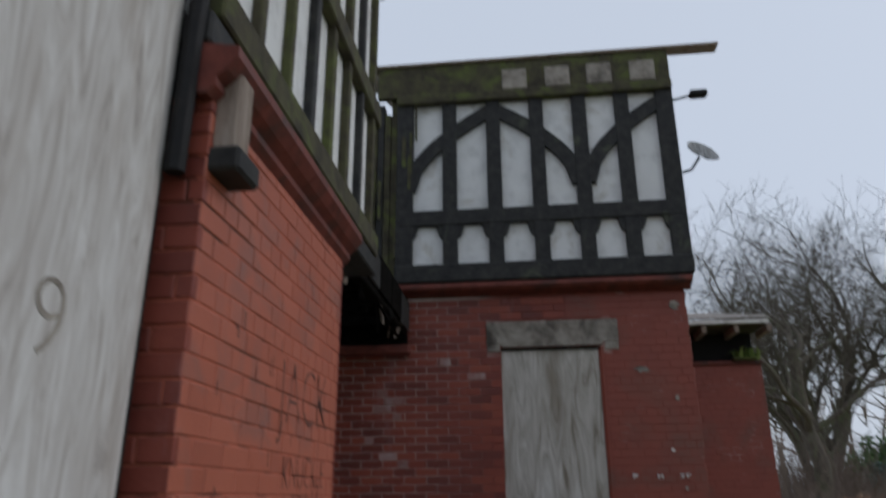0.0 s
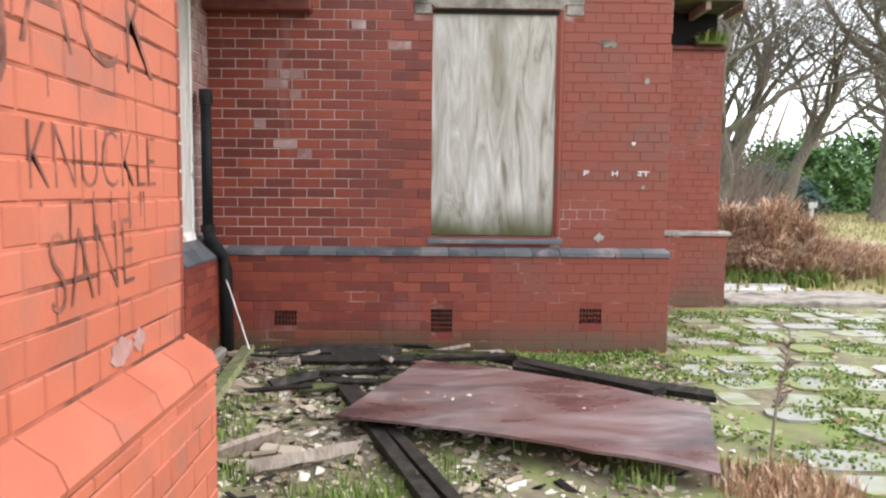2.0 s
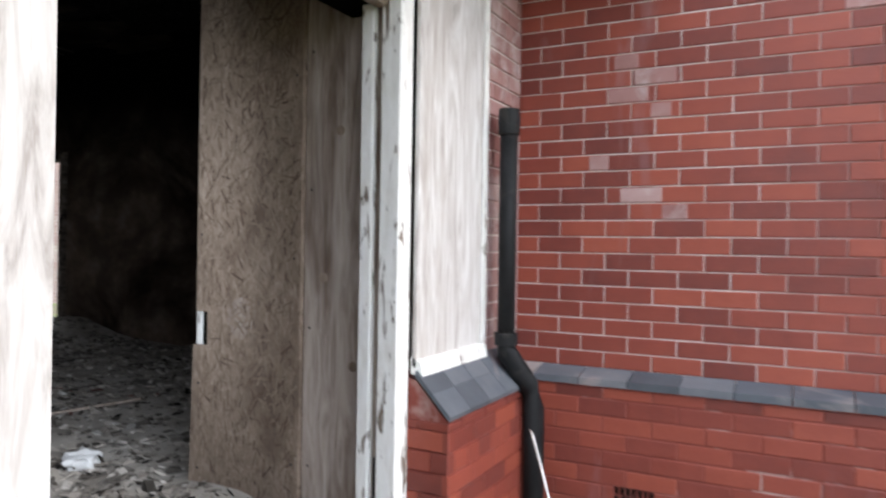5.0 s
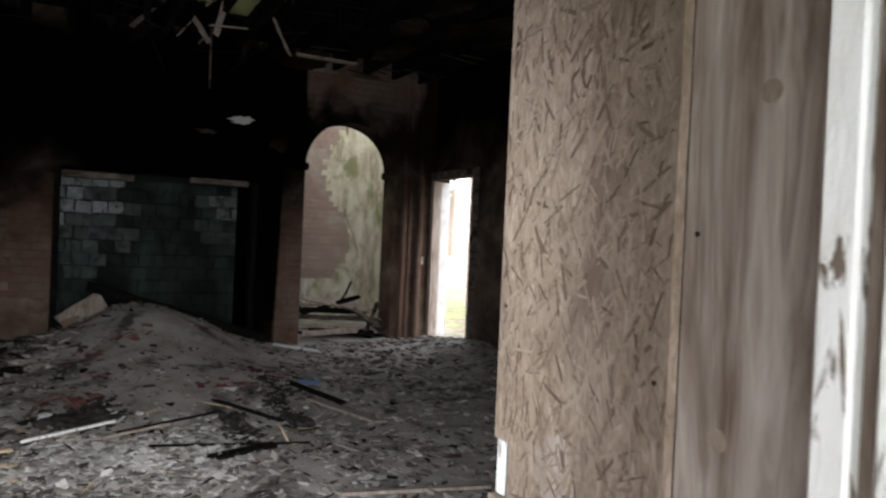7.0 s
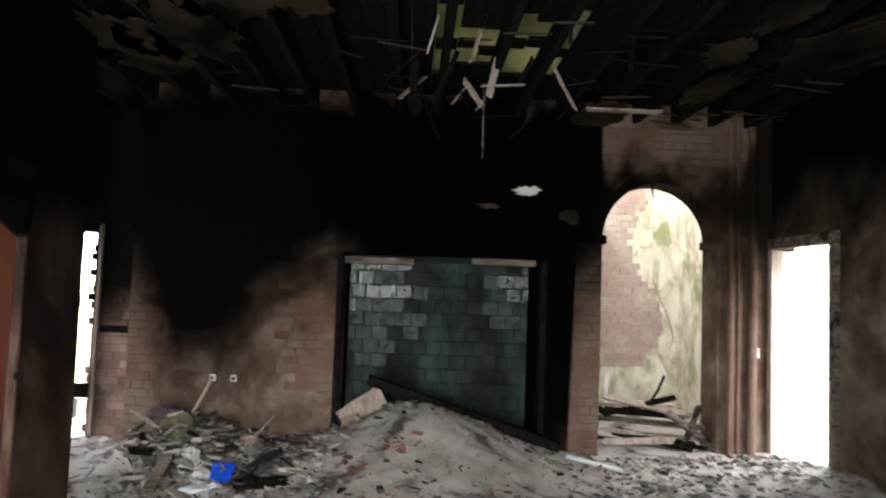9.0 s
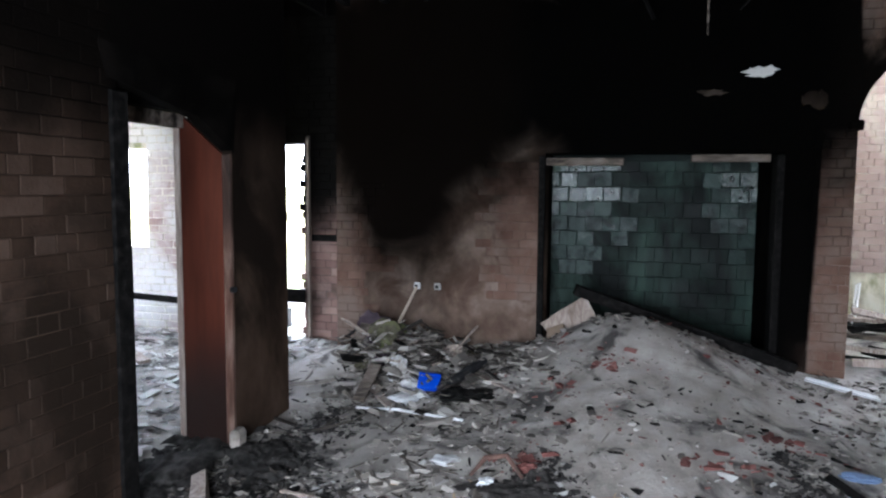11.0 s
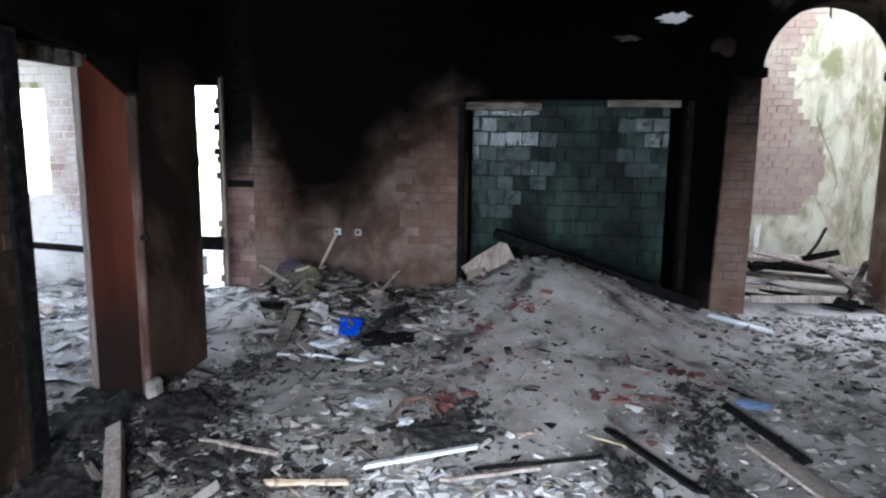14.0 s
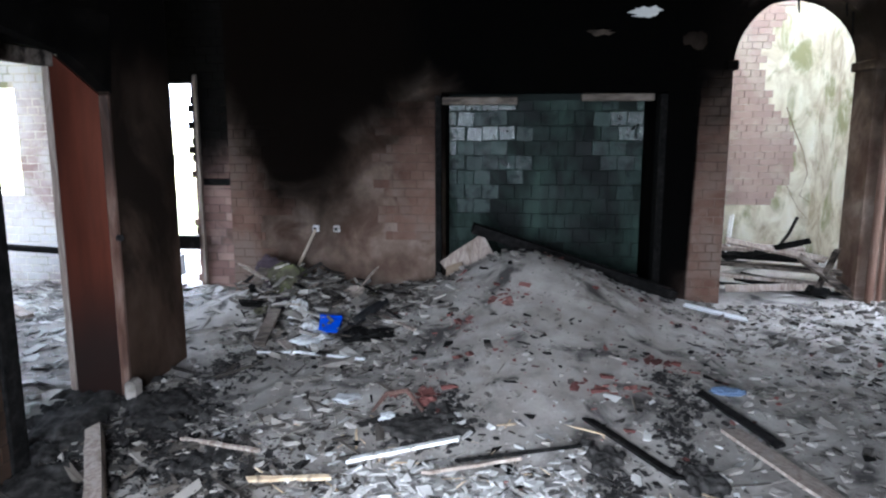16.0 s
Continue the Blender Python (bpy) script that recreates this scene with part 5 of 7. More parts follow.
chips("mortar_chips", M["pale_bits"], 10500, (-1.2, 2.4, 3.6, 7.38), (0.008, 0.06), ground_z, "pale mortar chips and dead leaves on the soil", 21, 0.35, 2.0, keep=strewn)
chips("mortar_slabs", M["mortar_bits"], 130, (-1.15, 0.3, 4.9, 7.3), (0.05, 0.15), lambda x, y: ground_z(x, y) + 0.01, "flat broken slabs of tan render on the soil", 27, 0.28, 1.6)
chips("dark_chips", M["wood_bits"], 3000, (-1.2, 2.4, 3.6, 7.38), (0.01, 0.05), ground_z, "splinters of burnt wood on the soil", 22, 0.4, 5.0, keep=strewn)
chips("brick_bits", M["brick_bits"], 60, (-1.2, 0.6, 4.5, 7.3), (0.03, 0.09), ground_z, "broken brick lumps on the soil", 23, 0.6, 1.6)
chips("step_grit", M["rubble"], 500, (-2.1, -1.2, 4.3, 7.3), (0.008, 0.05), lambda x, y: 0.12 if y < 6.45 else 0.065, "grit and plaster crumbs on the doorstep", 24, 0.5, 2.0)
chips("leaf_litter", M["bracken"], 1500, (1.8, 8, 2.5, 10), (0.01, 0.05), lambda x, y: ground_z(x, y) + 0.02, "dead leaves on the paving", 25, 0.2, 1.6)


# ---- the burnt hall: fittings ----
# tiles of the inglenook, one by one
TW, TH = 0.182, 0.158
rnd = random.Random(31)
tile_mesh = {}
row, z = 0, 0.24
while z < 2.24:
    y = 5.28 - (TW / 2 if row % 2 else 0)
    while y < 7.36:
        a, b = max(y, 5.28) + 0.0018, min(y + TW, 7.36) - 0.0018
        h = min(TH, 2.25 - z) - 0.0035
        if b - a > 0.03 and rnd.random() > 0.015:
            # glossy copies put the glints in both upper corners; sooty matte ones fill the middle
            near_l, near_r = math.hypot((a - 5.40) / 0.50, (z - 2.05) / 0.75), math.hypot((a - 7.15) / 0.34, (z - 2.05) / 0.55)
            k = min(near_l, near_r) + rnd.gauss(0, 0.28)
            grade = "tile" if k < 0.62 else "tile_dull" if k < 1.25 else "tile_matte"
            key = (round(b - a, 3), round(h, 3), grade)
            if key not in tile_mesh:
                tile_mesh[key] = Shape().raw(*brick_faces(key[0], key[1], 0.012, 0.006 if grade == "tile" else 0.003)).mesh("tile", M[grade])
            ob = new("tile", tile_mesh[key])
            ob.matrix_world = pose(-10.500 + rnd.uniform(-0.002, 0.002), a, z, rnd.gauss(0, 1.0), rnd.gauss(0, 2.2), 90 + rnd.gauss(0, 2.2))
            ob.parent = recess_back
        y += TW
    z += TH
    row += 1
mantel = thing("lintel_boards", "two charred pale lintel boards over the tiled recess", "lintel", kind="structure")
Shape().box(-9.36, -9.27, 5.33, 6.02, 2.165, 2.235, 0.008).out("lintel_board", M["scorched_wood"], mantel)
Shape().box(-9.36, -9.27, 6.595, 7.235, 2.195, 2.26, 0.008).out("lintel_board", M["scorched_wood"], mantel)
Shape().box(-9.335, -9.26, 5.265, 5.325, 0.35, 2.25, 0.008).out("recess_post", M["charred"], None, "charred post at the side of the recess", "post")
Shape().box(-9.55, -9.335, 7.30, 7.37, 0.3, 2.26, 0.008).out("recess_post", M["charred"], None, "charred post at the side of the recess", "post")
plank("fallen_beam", (-9.28, 5.62, 1.03), (-9.12, 7.46, 0.46), 0.11, 0.09, M["charred"], "charred beam fallen slantwise across the recess", "beam", seed=3)
plank("propped_board", (-9.1, 5.42, 0.62), (-9.2, 5.78, 0.86), 0.30, 0.02, M["wood_grey"], "pale broken board propped in the rubble", "board", twist=65, seed=4)
plank("brick_shard", (-9.0, 5.40, 0.64), (-9.0, 5.55, 0.70), 0.14, 0.05, M["pale_bits"], "pale broken block in the rubble", "rubble", twist=30, seed=5)

# pale plaster patch left on the black chimney breast, brick band over the arch
patch = Shape()
for y0, z0, w, h, seed in ((6.955, 2.885, 0.36, 0.145, 1), (6.6, 2.75, 0.28, 0.08, 2), (7.42, 2.62, 0.30, 0.2, 3)):
    rr = random.Random(seed)
    pts = [(y0 + w * (0.5 + 0.5 * math.cos(t) * rr.uniform(0.45, 1)), z0 + h * (0.5 + 0.5 * math.sin(t) * rr.uniform(0.45, 1))) for t in [k * math.pi / 9 for k in range(18)]]
    patch.prism(pts, -9.312, -9.298, "x")
    if seed == 1:
        patch.out("plaster_patch", M["plaster_bits"], None, "last pale patch of plaster on the black wall", "plaster")
        patch = Shape()
patch.out("plaster_scraps", M["brown_plaster"], None, "scraps of brown plaster on the black wall", "plaster", kind="stuff")
capital = thing("arch_capitals", "small moulded stone imposts at the spring of the arch", "impost", kind="structure")
for y0, y1 in ((7.83, 7.94), (9.065, 9.17)):
    Shape().box(-9.74, -9.27, y0, y1, 2.455, 2.54, 0.012).out("impost", M["chimney_plaster"], capital)
for i, (y, rad) in enumerate(((9.20, 0.035), (9.28, 0.022), (9.43, 0.045))):
    Shape().tube([(-9.27, y, 0.3), (-9.27, y + 0.01, 1.6), (-9.275, y, 3.7)], rad, 10).out("service_pipe", M["chimney_brick"], None, "rusty service pipe running up beside the arch", "pipe", "pipes beside the arch")
Shape().box(-9.318, -9.30, 9.44, 9.53, 1.36, 1.46, 0.006).out("switch_plate", M["white_plastic"], None, "pale switch plate on the wall", "switch")

for y, z, l in ((8.40, 3.10, 0.15), (8.86, 2.93, 0.2), (8.80, 3.00, 0.1)):
    plank("arch_strip", (-9.31, y, z), (-9.30, y + 0.01, z - l), 0.025, 0.008, M["charred"], "burnt strip hanging in the head of the arch", "strip", seed=int(y * 10), group="strips in the arch")

# sockets and stick on the chimney wall
for y in (4.096, 4.301):
    sock = thing("wall_socket", "sooty white wall socket hanging on the wall", "socket", "sockets")
    Shape().box(-9.318, -9.29, y - 0.03, y + 0.035, 0.968, 1.033, 0.008).out("plate", M["white_plastic"], sock)
    Shape().box(-9.289, -9.285, y - 0.015, y + 0.015, 0.985, 1.015, 0.001).out("holes", M["void"], sock)
Shape().tube([(-8.95, 3.93, 0.52), (-9.12, 4.03, 0.78), (-9.28, 4.10, 0.99)], 0.014, 8).out("stick", M["pale_bits"], None, "pale wooden stick leaning on the wall", "stick")

# doorway of the south wall: red-brown lining and frame
lining = thing("door_lining", "red-brown painted door lining of the south doorway", "door lining", kind="structure")
Shape().prism([(3.33, 0.30), (3.617, 0.30), (3.617, 2.15), (3.33, 2.40)], -6.645, -6.615, "x").out("panel", M["red_door"], lining)
Shape().box(-6.640, -6.605, 3.620, 3.676, 0.32, 2.15, 0.006).out("architrave", M["worn_red"], lining, "worn red-brown architrave with bare edges")
Shape().box(-6.640, -6.605, 3.29, 3.328, 0.30, 2.44, 0.004).out("stop", M["wood_grey"], lining)
Shape().box(-6.64, -5.62, 3.30, 3.36, 2.31, 2.395, 0.005).out("head", M["scorched_wood"], lining, "scorched worn head of the frame")
Shape().box(-6.64, -5.62, 3.31, 3.40, 2.40, 2.498).out("head_packing", M["charred"], lining)
Shape().box(-5.68, -5.56, 3.36, 3.69, 0.25, 2.40, 0.006).out("charred_jamb", M["charred"], lining)
# black slanted piece over the doorway's head
Shape().prism([(-6.66, 2.16), (-6.3, 2.34), (-5.55, 2.46), (-5.5, 2.62), (-6.70, 2.60)], 3.60, 3.6745, "y").out("charred_lintel", M["soot_plaster"], lining)
Shape().tube([(-6.61, 3.675, 1.32), (-6.60, 3.70, 1.32)], 0.02, 8).out("striking_plate", M["cast_iron"], lining)
Shape().box(-6.62, -6.50, 3.69, 3.76, 0.28, 0.46, 0.02).out("skirting_block", M["stone"], None, "broken pale skirting block at the door", "skirting")
plank("window_bar", (-9.58, 1.9, 0.81), (-9.58, 2.80, 0.80), 0.05, 0.14, M["charred"], "charred rail across the window gap", "rail")
Shape().box(-7.46, -7.40, 3.60, 3.665, 0.93, 1.07, 0.006).out("switch_box", M["white_plastic"], None, "small pale switch box on the end of the wall", "box")
plank("curtain_batten", (-9.60, 2.835, 0.35), (-9.60, 2.83, 2.48), 0.05, 0.03, M["wood_grey"], "grey upright batten beside the window gap", "batten")
# black block put in to paint a dark slot in the brick
Shape().box(-9.66, -9.596, 2.86, 3.20, 1.385, 1.455, 0.006).out("beam_end", M["charred"], None, "black block added as a dark slot in the brick beside the window gap", "beam")
plank("rail_board", (-9.3, 0.6, 0.78), (-9.2, 1.9, 0.74), 0.09, 0.05, M["charred"], "charred board lying across the side room", "board")
plank("side_plank", (-8.9, 0.7, 0.5), (-8.0, 2.0, 0.42), 0.10, 0.03, M["wood_grey"], "grey plank lying in the side room", "plank", group="planks in the side room")
plank("side_plank", (-8.4, 0.6, 0.46), (-7.4, 2.3, 0.42), 0.08, 0.03, M["charred"], "burnt plank lying in the side room", "plank", group="planks in the side room")

# doorway of the north wall
nf = thing("door_frame", "peeling grey-white frame of the open north doorway", "door frame", kind="structure")
Shape().box(-9.30, -9.22, 9.60, 9.72, 0.30, 2.45, 0.006).out("jamb", M["jamb_wood"], nf)
Shape().box(-8.245, -8.155, 9.60, 9.72, 0.30, 2.45, 0.006).out("jamb", M["scorched_wood"], nf)
Shape().box(-9.30, -8.155, 9.595, 9.72, 2.455, 2.56, 0.006).out("head", M["scorched_wood"], nf)
Shape().box(-9.31, -8.1, 9.62, 9.655, 2.565, 2.64, 0.006).out("architrave", M["brown_plaster"], nf)
Shape().box(-9.236, -9.224, 9.722, 9.85, 0.30, 2.44).out("reveal", M["panel_white"], nf, "pale plastered reveal")

# planks piled under the arch
pile = [((-9.9, 7.98, 0.42), (-9.55, 9.15, 0.40), 0.14), ((-9.85, 7.95, 0.52), (-9.6, 9.2, 0.47), 0.10), ((-10.0, 7.95, 0.62), (-9.6, 9.1, 0.60), 0.12), ((-9.9, 7.95, 0.72), (-9.7, 8.9, 0.70), 0.11),
        ((-9.8, 7.9, 0.80), (-9.75, 8.8, 0.80), 0.08), ((-9.6, 8.7, 0.75), (-9.35, 9.15, 0.40), 0.08), ((-10.1, 8.3, 0.45), (-9.4, 8.9, 0.44), 0.10), ((-9.7, 8.05, 0.88), (-9.6, 8.95, 0.72), 0.06), ((-9.5, 8.85, 0.45), (-9.45, 8.98, 0.86), 0.05), ((-9.9, 8.1, 0.66), (-9.5, 8.75, 0.92), 0.05), ((-9.45, 8.0, 0.46), (-9.4, 8.7, 0.5), 0.07)]
for i, (a, b, w) in enumerate(pile):
    plank("stair_plank", a, b, w, 0.035, M[("charred", "wood_grey", "scorched_wood")[i % 3]], "broken grey stair board piled under the arch", "plank", twist=-12 + 9 * i, seed=40 + i, group="boards under the arch")
Shape().tube([(-9.8, 8.08, 0.75), (-9.85, 8.12, 1.10), (-9.82, 8.14, 1.12), (-9.78, 8.10, 0.78)], 0.012, 6).out("bent_frame", M["white_paint"], None, "bent white wire frame among the boards", "frame")
Shape().tube([(-9.9, 8.55, 0.7), (-9.95, 8.72, 0.92), (-9.98, 8.80, 1.08)], 0.016, 6).out("splinter", M["wood_bits"], None, "upright splinter among the boards", "splinter")

# red brick showing through the plaster of the stair hall
rr = random.Random(8)
cracks = Shape()
for k in range(5):
    y0, z0 = 8.6 + 0.35 * k, 2.4 - 0.1 * k
    pts = [(-11.895, y0 + 0.14 * rr.gauss(0, 1) * j / 6 + 0.1 * j, z0 - 0.27 * j) for j in range(7)]
    cracks.tube(pts, [0.006, 0.007, 0.006, 0.006, 0.005, 0.004, 0.002], 5)
cracks.out("creeper_stems", M["pale_bits"], None, "pale dead creeper stems on the mossy wall", "creeper", kind="stuff")

# bits hanging from the burnt ceiling
rr = random.Random(77)
for i in range(16):
    x, y = rr.uniform(-8.9, -6.6), rr.uniform(5.9, 7.5)
    l = rr.uniform(0.15, 0.55)
    d = Vector((rr.gauss(0, 0.6), rr.gauss(0, 0.6), -1)).normalized() * l
    plank("hanging_lath", (x, y, 3.74), tuple(Vector((x, y, 3.74)) + d), rr.uniform(0.025, 0.06), 0.012, M["wood_grey"] if i % 3 == 0 else M["charred"], "broken lath hanging from the burnt ceiling", "lath", seed=i, group="hanging laths")
scraps = Shape()
for i in range(14):
    x, y = rr.uniform(-9.2, -4.5), rr.choice((rr.uniform(3.75, 5.4), rr.uniform(7.2, 9.6)))
    n = 26
    w, h = rr.uniform(0.3, 0.8), rr.uniform(0.15, 0.4)
    pts = [(x + w * math.cos(t) * rr.uniform(0.5, 1), y + h * math.sin(t) * rr.uniform(0.5, 1)) for t in [k * 2 * math.pi / n for k in range(n)]]
    scraps.prism(pts, 3.655, 3.672, "z")
scraps.out("ceiling_plaster", M["ceiling_brown"], None, "ragged brown plaster clinging to the laths", "plaster", kind="stuff")
for i, (x, y, w, h) in enumerate(((-6.2, 4.75, 0.9, 0.42), (-7.1, 4.45, 0.7, 0.35), (-5.2, 5.1, 0.7, 0.4), (-4.6, 4.3, 0.9, 0.4), (-6.0, 4.1, 0.8, 0.3), (-7.9, 8.4, 0.6, 0.22), (-6.9, 8.9, 0.8, 0.25), (-6.2, 8.2, 0.5, 0.2))):
    pts = [(x + w * math.cos(t) * rr.uniform(0.6, 1), y + h * math.sin(t) * rr.uniform(0.6, 1)) for t in [k * 2 * math.pi / 36 for k in range(36)]]
    Shape().prism(pts, 3.645, 3.652, "z").out("ceiling_patch", M["ceiling_brown"], None, "large patch of browned ceiling plaster", "plaster", "ceiling plaster patches")
for i, (a, b, w, m) in enumerate((((-7.9, 6.53, 3.55), (-7.9, 6.535, 3.02), 0.018, "scorched_wood"), ((-7.75, 6.62, 3.78), (-7.9, 6.57, 3.50), 0.06, "wood_grey"), ((-7.85, 6.36, 3.62), (-7.95, 6.52, 3.44), 0.06, "wood_grey"), ((-7.8, 6.50, 3.56), (-7.85, 6.85, 3.60), 0.035, "wood_grey"), ((-8.1, 5.75, 3.60), (-8.05, 6.0, 3.55), 0.04, "charred"), ((-7.7, 6.3, 3.8), (-7.85, 6.12, 3.42), 0.05, "charred"))):
    plank("hanging_lath", a, b, w, 0.012, M[m], "broken lath hanging from the burnt ceiling", "lath", seed=60 + i, group="hanging laths")
plank("ceiling_batten", (-8.66, 7.555, 3.65), (-8.64, 8.24, 3.64), 0.09, 0.02, M["wood_grey"], "pale batten under the burnt ceiling", "batten")

# ---- the floor: rubble, planks and rubbish ----
hall = (-9.25, -2.0, 3.72, 9.6)
on_sand = lambda x, y: math.exp(-((x + 7.4) / 2.1) ** 4 - ((y - 6.4) / 1.15) ** 4)
by_door = lambda x, y: math.exp(-((x + 6.75) / 0.75) ** 4 - ((y - 4.2) / 0.55) ** 4)
off_sand = lambda x, y, r: r.random() > 0.96 * on_sand(x, y) and r.random() > 0.8 * by_door(x, y)
chips("floor_rubble", M["rubble"], 20000, hall, (0.004, 0.065), hall_z, "ashy rubble and plaster crumbs over the floor", 51, 0.45, 2.2, keep=off_sand)
chips("wood_splinters", M["wood_bits"], 2600, hall, (0.006, 0.02), hall_z, "burnt splinters and broken laths over the floor", 52, 0.6, 12.0, keep=off_sand)
chips("brick_rubble", M["brick_bits"], 120, (-9.2, -4.2, 4.4, 8.6), (0.015, 0.075), hall_z, "red brick crumbs on the heap of sand", 53, 0.4, 1.8, keep=lambda x, y, r: r.random() < (0.15 + on_sand(x, y)) * (noise.noise((x * 1.9, y * 1.9, 4)) > 0.12))
chips("pale_rubble", M["plaster_bits"], 4600, (-6.6, -3.6, 4.4, 7.4), (0.007, 0.075), hall_z, "white plaster flakes on the floor", 54, 0.28, 2.0, keep=lambda x, y, r: r.random() < math.exp(-((y - 5.75) / 0.62) ** 4 - ((x + 5.35) / 0.50) ** 4) + 0.02)
heap = lambda x, y: math.exp(-((x + 8.45) / 0.8) ** 2 - ((y - 4.3) / 0.75) ** 2)
chips("corner_rubbish", M["rubble"], 900, (-9.25, -7.2, 3.75, 5.4), (0.02, 0.15), lambda x, y: hall_z(x, y) + 0.22 * heap(x, y) * random.random(), "heaped rubbish and broken boards in the corner", 55, 0.35, 2.2, keep=lambda x, y, r: r.random() < heap(x, y) + 0.05)
chips("corner_splinters", M["wood_bits"], 380, (-9.25, -6.9, 3.4, 5.6), (0.02, 0.06), lambda x, y: hall_z(x, y) + 0.28 * heap(x, y) * random.random(), "splintered wood in the corner heap", 56, 0.5, 9.0, keep=lambda x, y, r: r.random() < heap(x, y) + 0.1)
chips("side_rubble", M["plaster_bits"], 4200, (-9.5, -5.5, -0.4, 3.2), (0.015, 0.12), hall_z, "pale rubble and boards in the side room", 57, 0.3, 3.0)
chips("door_rubble", M["rubble"], 300, (-9.2, -7.8, 7.6, 9.6), (0.01, 0.10), hall_z, "bright rubble by the north doorway", 58, 0.5, 2.0)
chips("bright_rubble", M["pale_bits"], 700, (-9.3, -5.0, 10.1, 13.8), (0.03, 0.2), ground_z, "rubble and weeds in the yard", 59, 0.5, 2.0)
chips("dark_debris", M["charred"], 700, (-6.2, -3.2, 3.72, 5.3), (0.01, 0.06), hall_z, "black burnt debris by the doorway", 62, 0.4, 4.0, keep=lambda x, y, r: r.random() < math.exp(-((x + 4.9) / 1.1) ** 2 - ((y - 3.9) / 0.75) ** 2))
chips("ash_patches", M["charred"], 1700, (-9.2, -3.0, 3.8, 9.5), (0.010, 0.08), hall_z, "black ash and cinders over the rubble", 63, 0.15, 1.8, lift=0.1, keep=lambda x, y, r: noise.noise((x * 1.3, y * 1.3, 6)) > 0.1)
chips("doorway_rubble", M["wood_bits"], 2600, (-6.4, -3.0, 3.72, 5.4), (0.01, 0.07), hall_z, "dark mixed rubble beside the south wall", 64, 0.4, 4.0, keep=lambda x, y, r: r.random() < math.exp(-((y - 3.9) / 1.1) ** 2) * (1 - 0.8 * by_door(x, y)))
chips("sand_specks", M["brick_bits"], 190, (-9.2, -5.0, 4.9, 8.0), (0.008, 0.05), hall_z, "small red crumbs on the sand heap", 65, 0.35, 1.8, keep=lambda x, y, r: r.random() < on_sand(x, y) * (noise.noise((x * 2.3, y * 2.3, 11)) > 0.1))
chips("sand_grit", M["rubble"], 1500, (-9.2, -4.0, 4.7, 8.4), (0.005, 0.035), hall_z, "grit on the sand heap", 66, 0.5, 1.8, keep=lambda x, y, r: r.random() < on_sand(x, y))
chips("entrance_debris", M["rubble"], 1100, (-3.4, -1.75, 4.95, 6.45), (0.008, 0.07), hall_z, "grit and burnt wood inside the entrance", 67, 0.4, 3.0)
chips("entrance_splinters", M["wood_bits"], 700, (-3.4, -1.75, 4.95, 6.45), (0.01, 0.04), hall_z, "splinters inside the entrance", 68, 0.5, 9.0)
plank("threshold_board", (-1.66, 4.95, 0.145), (-1.66, 6.42, 0.145), 0.14, 0.05, M["scorched_wood"], "scorched threshold board of the entrance", "threshold")
chips("broken_laths", M["wood_bits"], 520, (-7.2, -4.6, 3.75, 7.6), (0.010, 0.026), hall_z, "broken laths and long splinters on the floor", 71, 0.5, 22.0, keep=off_sand)
chips("split_wood", M["pale_wood"], 70, (-6.4, -4.8, 4.6, 6.9), (0.010, 0.024), hall_z, "pale freshly split wood slivers on the floor", 72, 0.5, 22.0, lift=0.8)
clods = Shape()
rr = random.Random(61)
for i in range(60):
    x, y = rr.gauss(-7.7, 1.1), rr.gauss(6.1, 0.9)
    k = rr.uniform(0.02, 0.05)
    clods.raw([(x + k * rr.uniform(-1, 1), y + k * rr.uniform(-1, 1), hall_z(x, y) + k * rr.uniform(0, 0.8)) for _ in range(6)], [(0, 1, 2), (2, 3, 4), (4, 5, 0), (0, 2, 4), (1, 3, 5)])
clods.out("ash_clods", M["charred"], None, "black ash clods on the sand heap", "ash", kind="stuff")

floor_planks = [((-5.84, 5.22, 0), (-6.1, 5.74, 0), 0.043, "white_paint"), ((-5.62, 4.80, 0), (-5.66, 5.18, 0), 0.028, "pale_wood"), ((-5.75, 5.62, 0), (-5.9, 6.05, 0), 0.015, "wood_grey"), ((-5.9, 5.75, 0), (-6.0, 6.35, 0), 0.015, "charred"), ((-7.44, 4.19, 0), (-7.40, 4.52, 0), 0.03, "white_plastic"), ((-6.33, 7.16, 0), (-5.62, 7.44, 0), 0.13, "wood_grey"), ((-6.74, 7.10, 0), (-6.18, 7.36, 0), 0.05, "charred"), ((-6.29, 6.41, 0), (-5.79, 6.77, 0), 0.06, "charred"),
                ((-5.3, 6.6, 0), (-5.15, 6.2, 0), 0.099, "charred"), ((-7.41, 4.50, 0), (-7.23, 5.01, 0), 0.038, "white_plastic"), ((-7.92, 4.09, 0), (-7.46, 4.42, 0), 0.062, "wood_grey"), ((-8.4, 4.8, 0), (-7.6, 5.3, 0), 0.031, "wood_grey"),
                ((-5.0, 4.25, 0), (-4.35, 4.75, 0), 0.074, "wood_grey"), ((-4.7, 4.2, 0), (-4.1, 4.6, 0), 0.062, "wood_grey"), ((-5.5, 5.9, 0), (-5.3, 6.8, 0), 0.031, "charred"), ((-4.9, 5.0, 0), (-4.5, 5.5, 0), 0.031, "white_paint"),
                ((-6.0, 4.3, 0), (-5.9, 4.75, 0), 0.02, "wood_grey"), ((-4.4, 6.7, 0), (-4.2, 7.5, 0), 0.062, "wood_grey"), ((-8.9, 7.5, 0), (-8.6, 7.95, 0), 0.074, "white_plastic")]
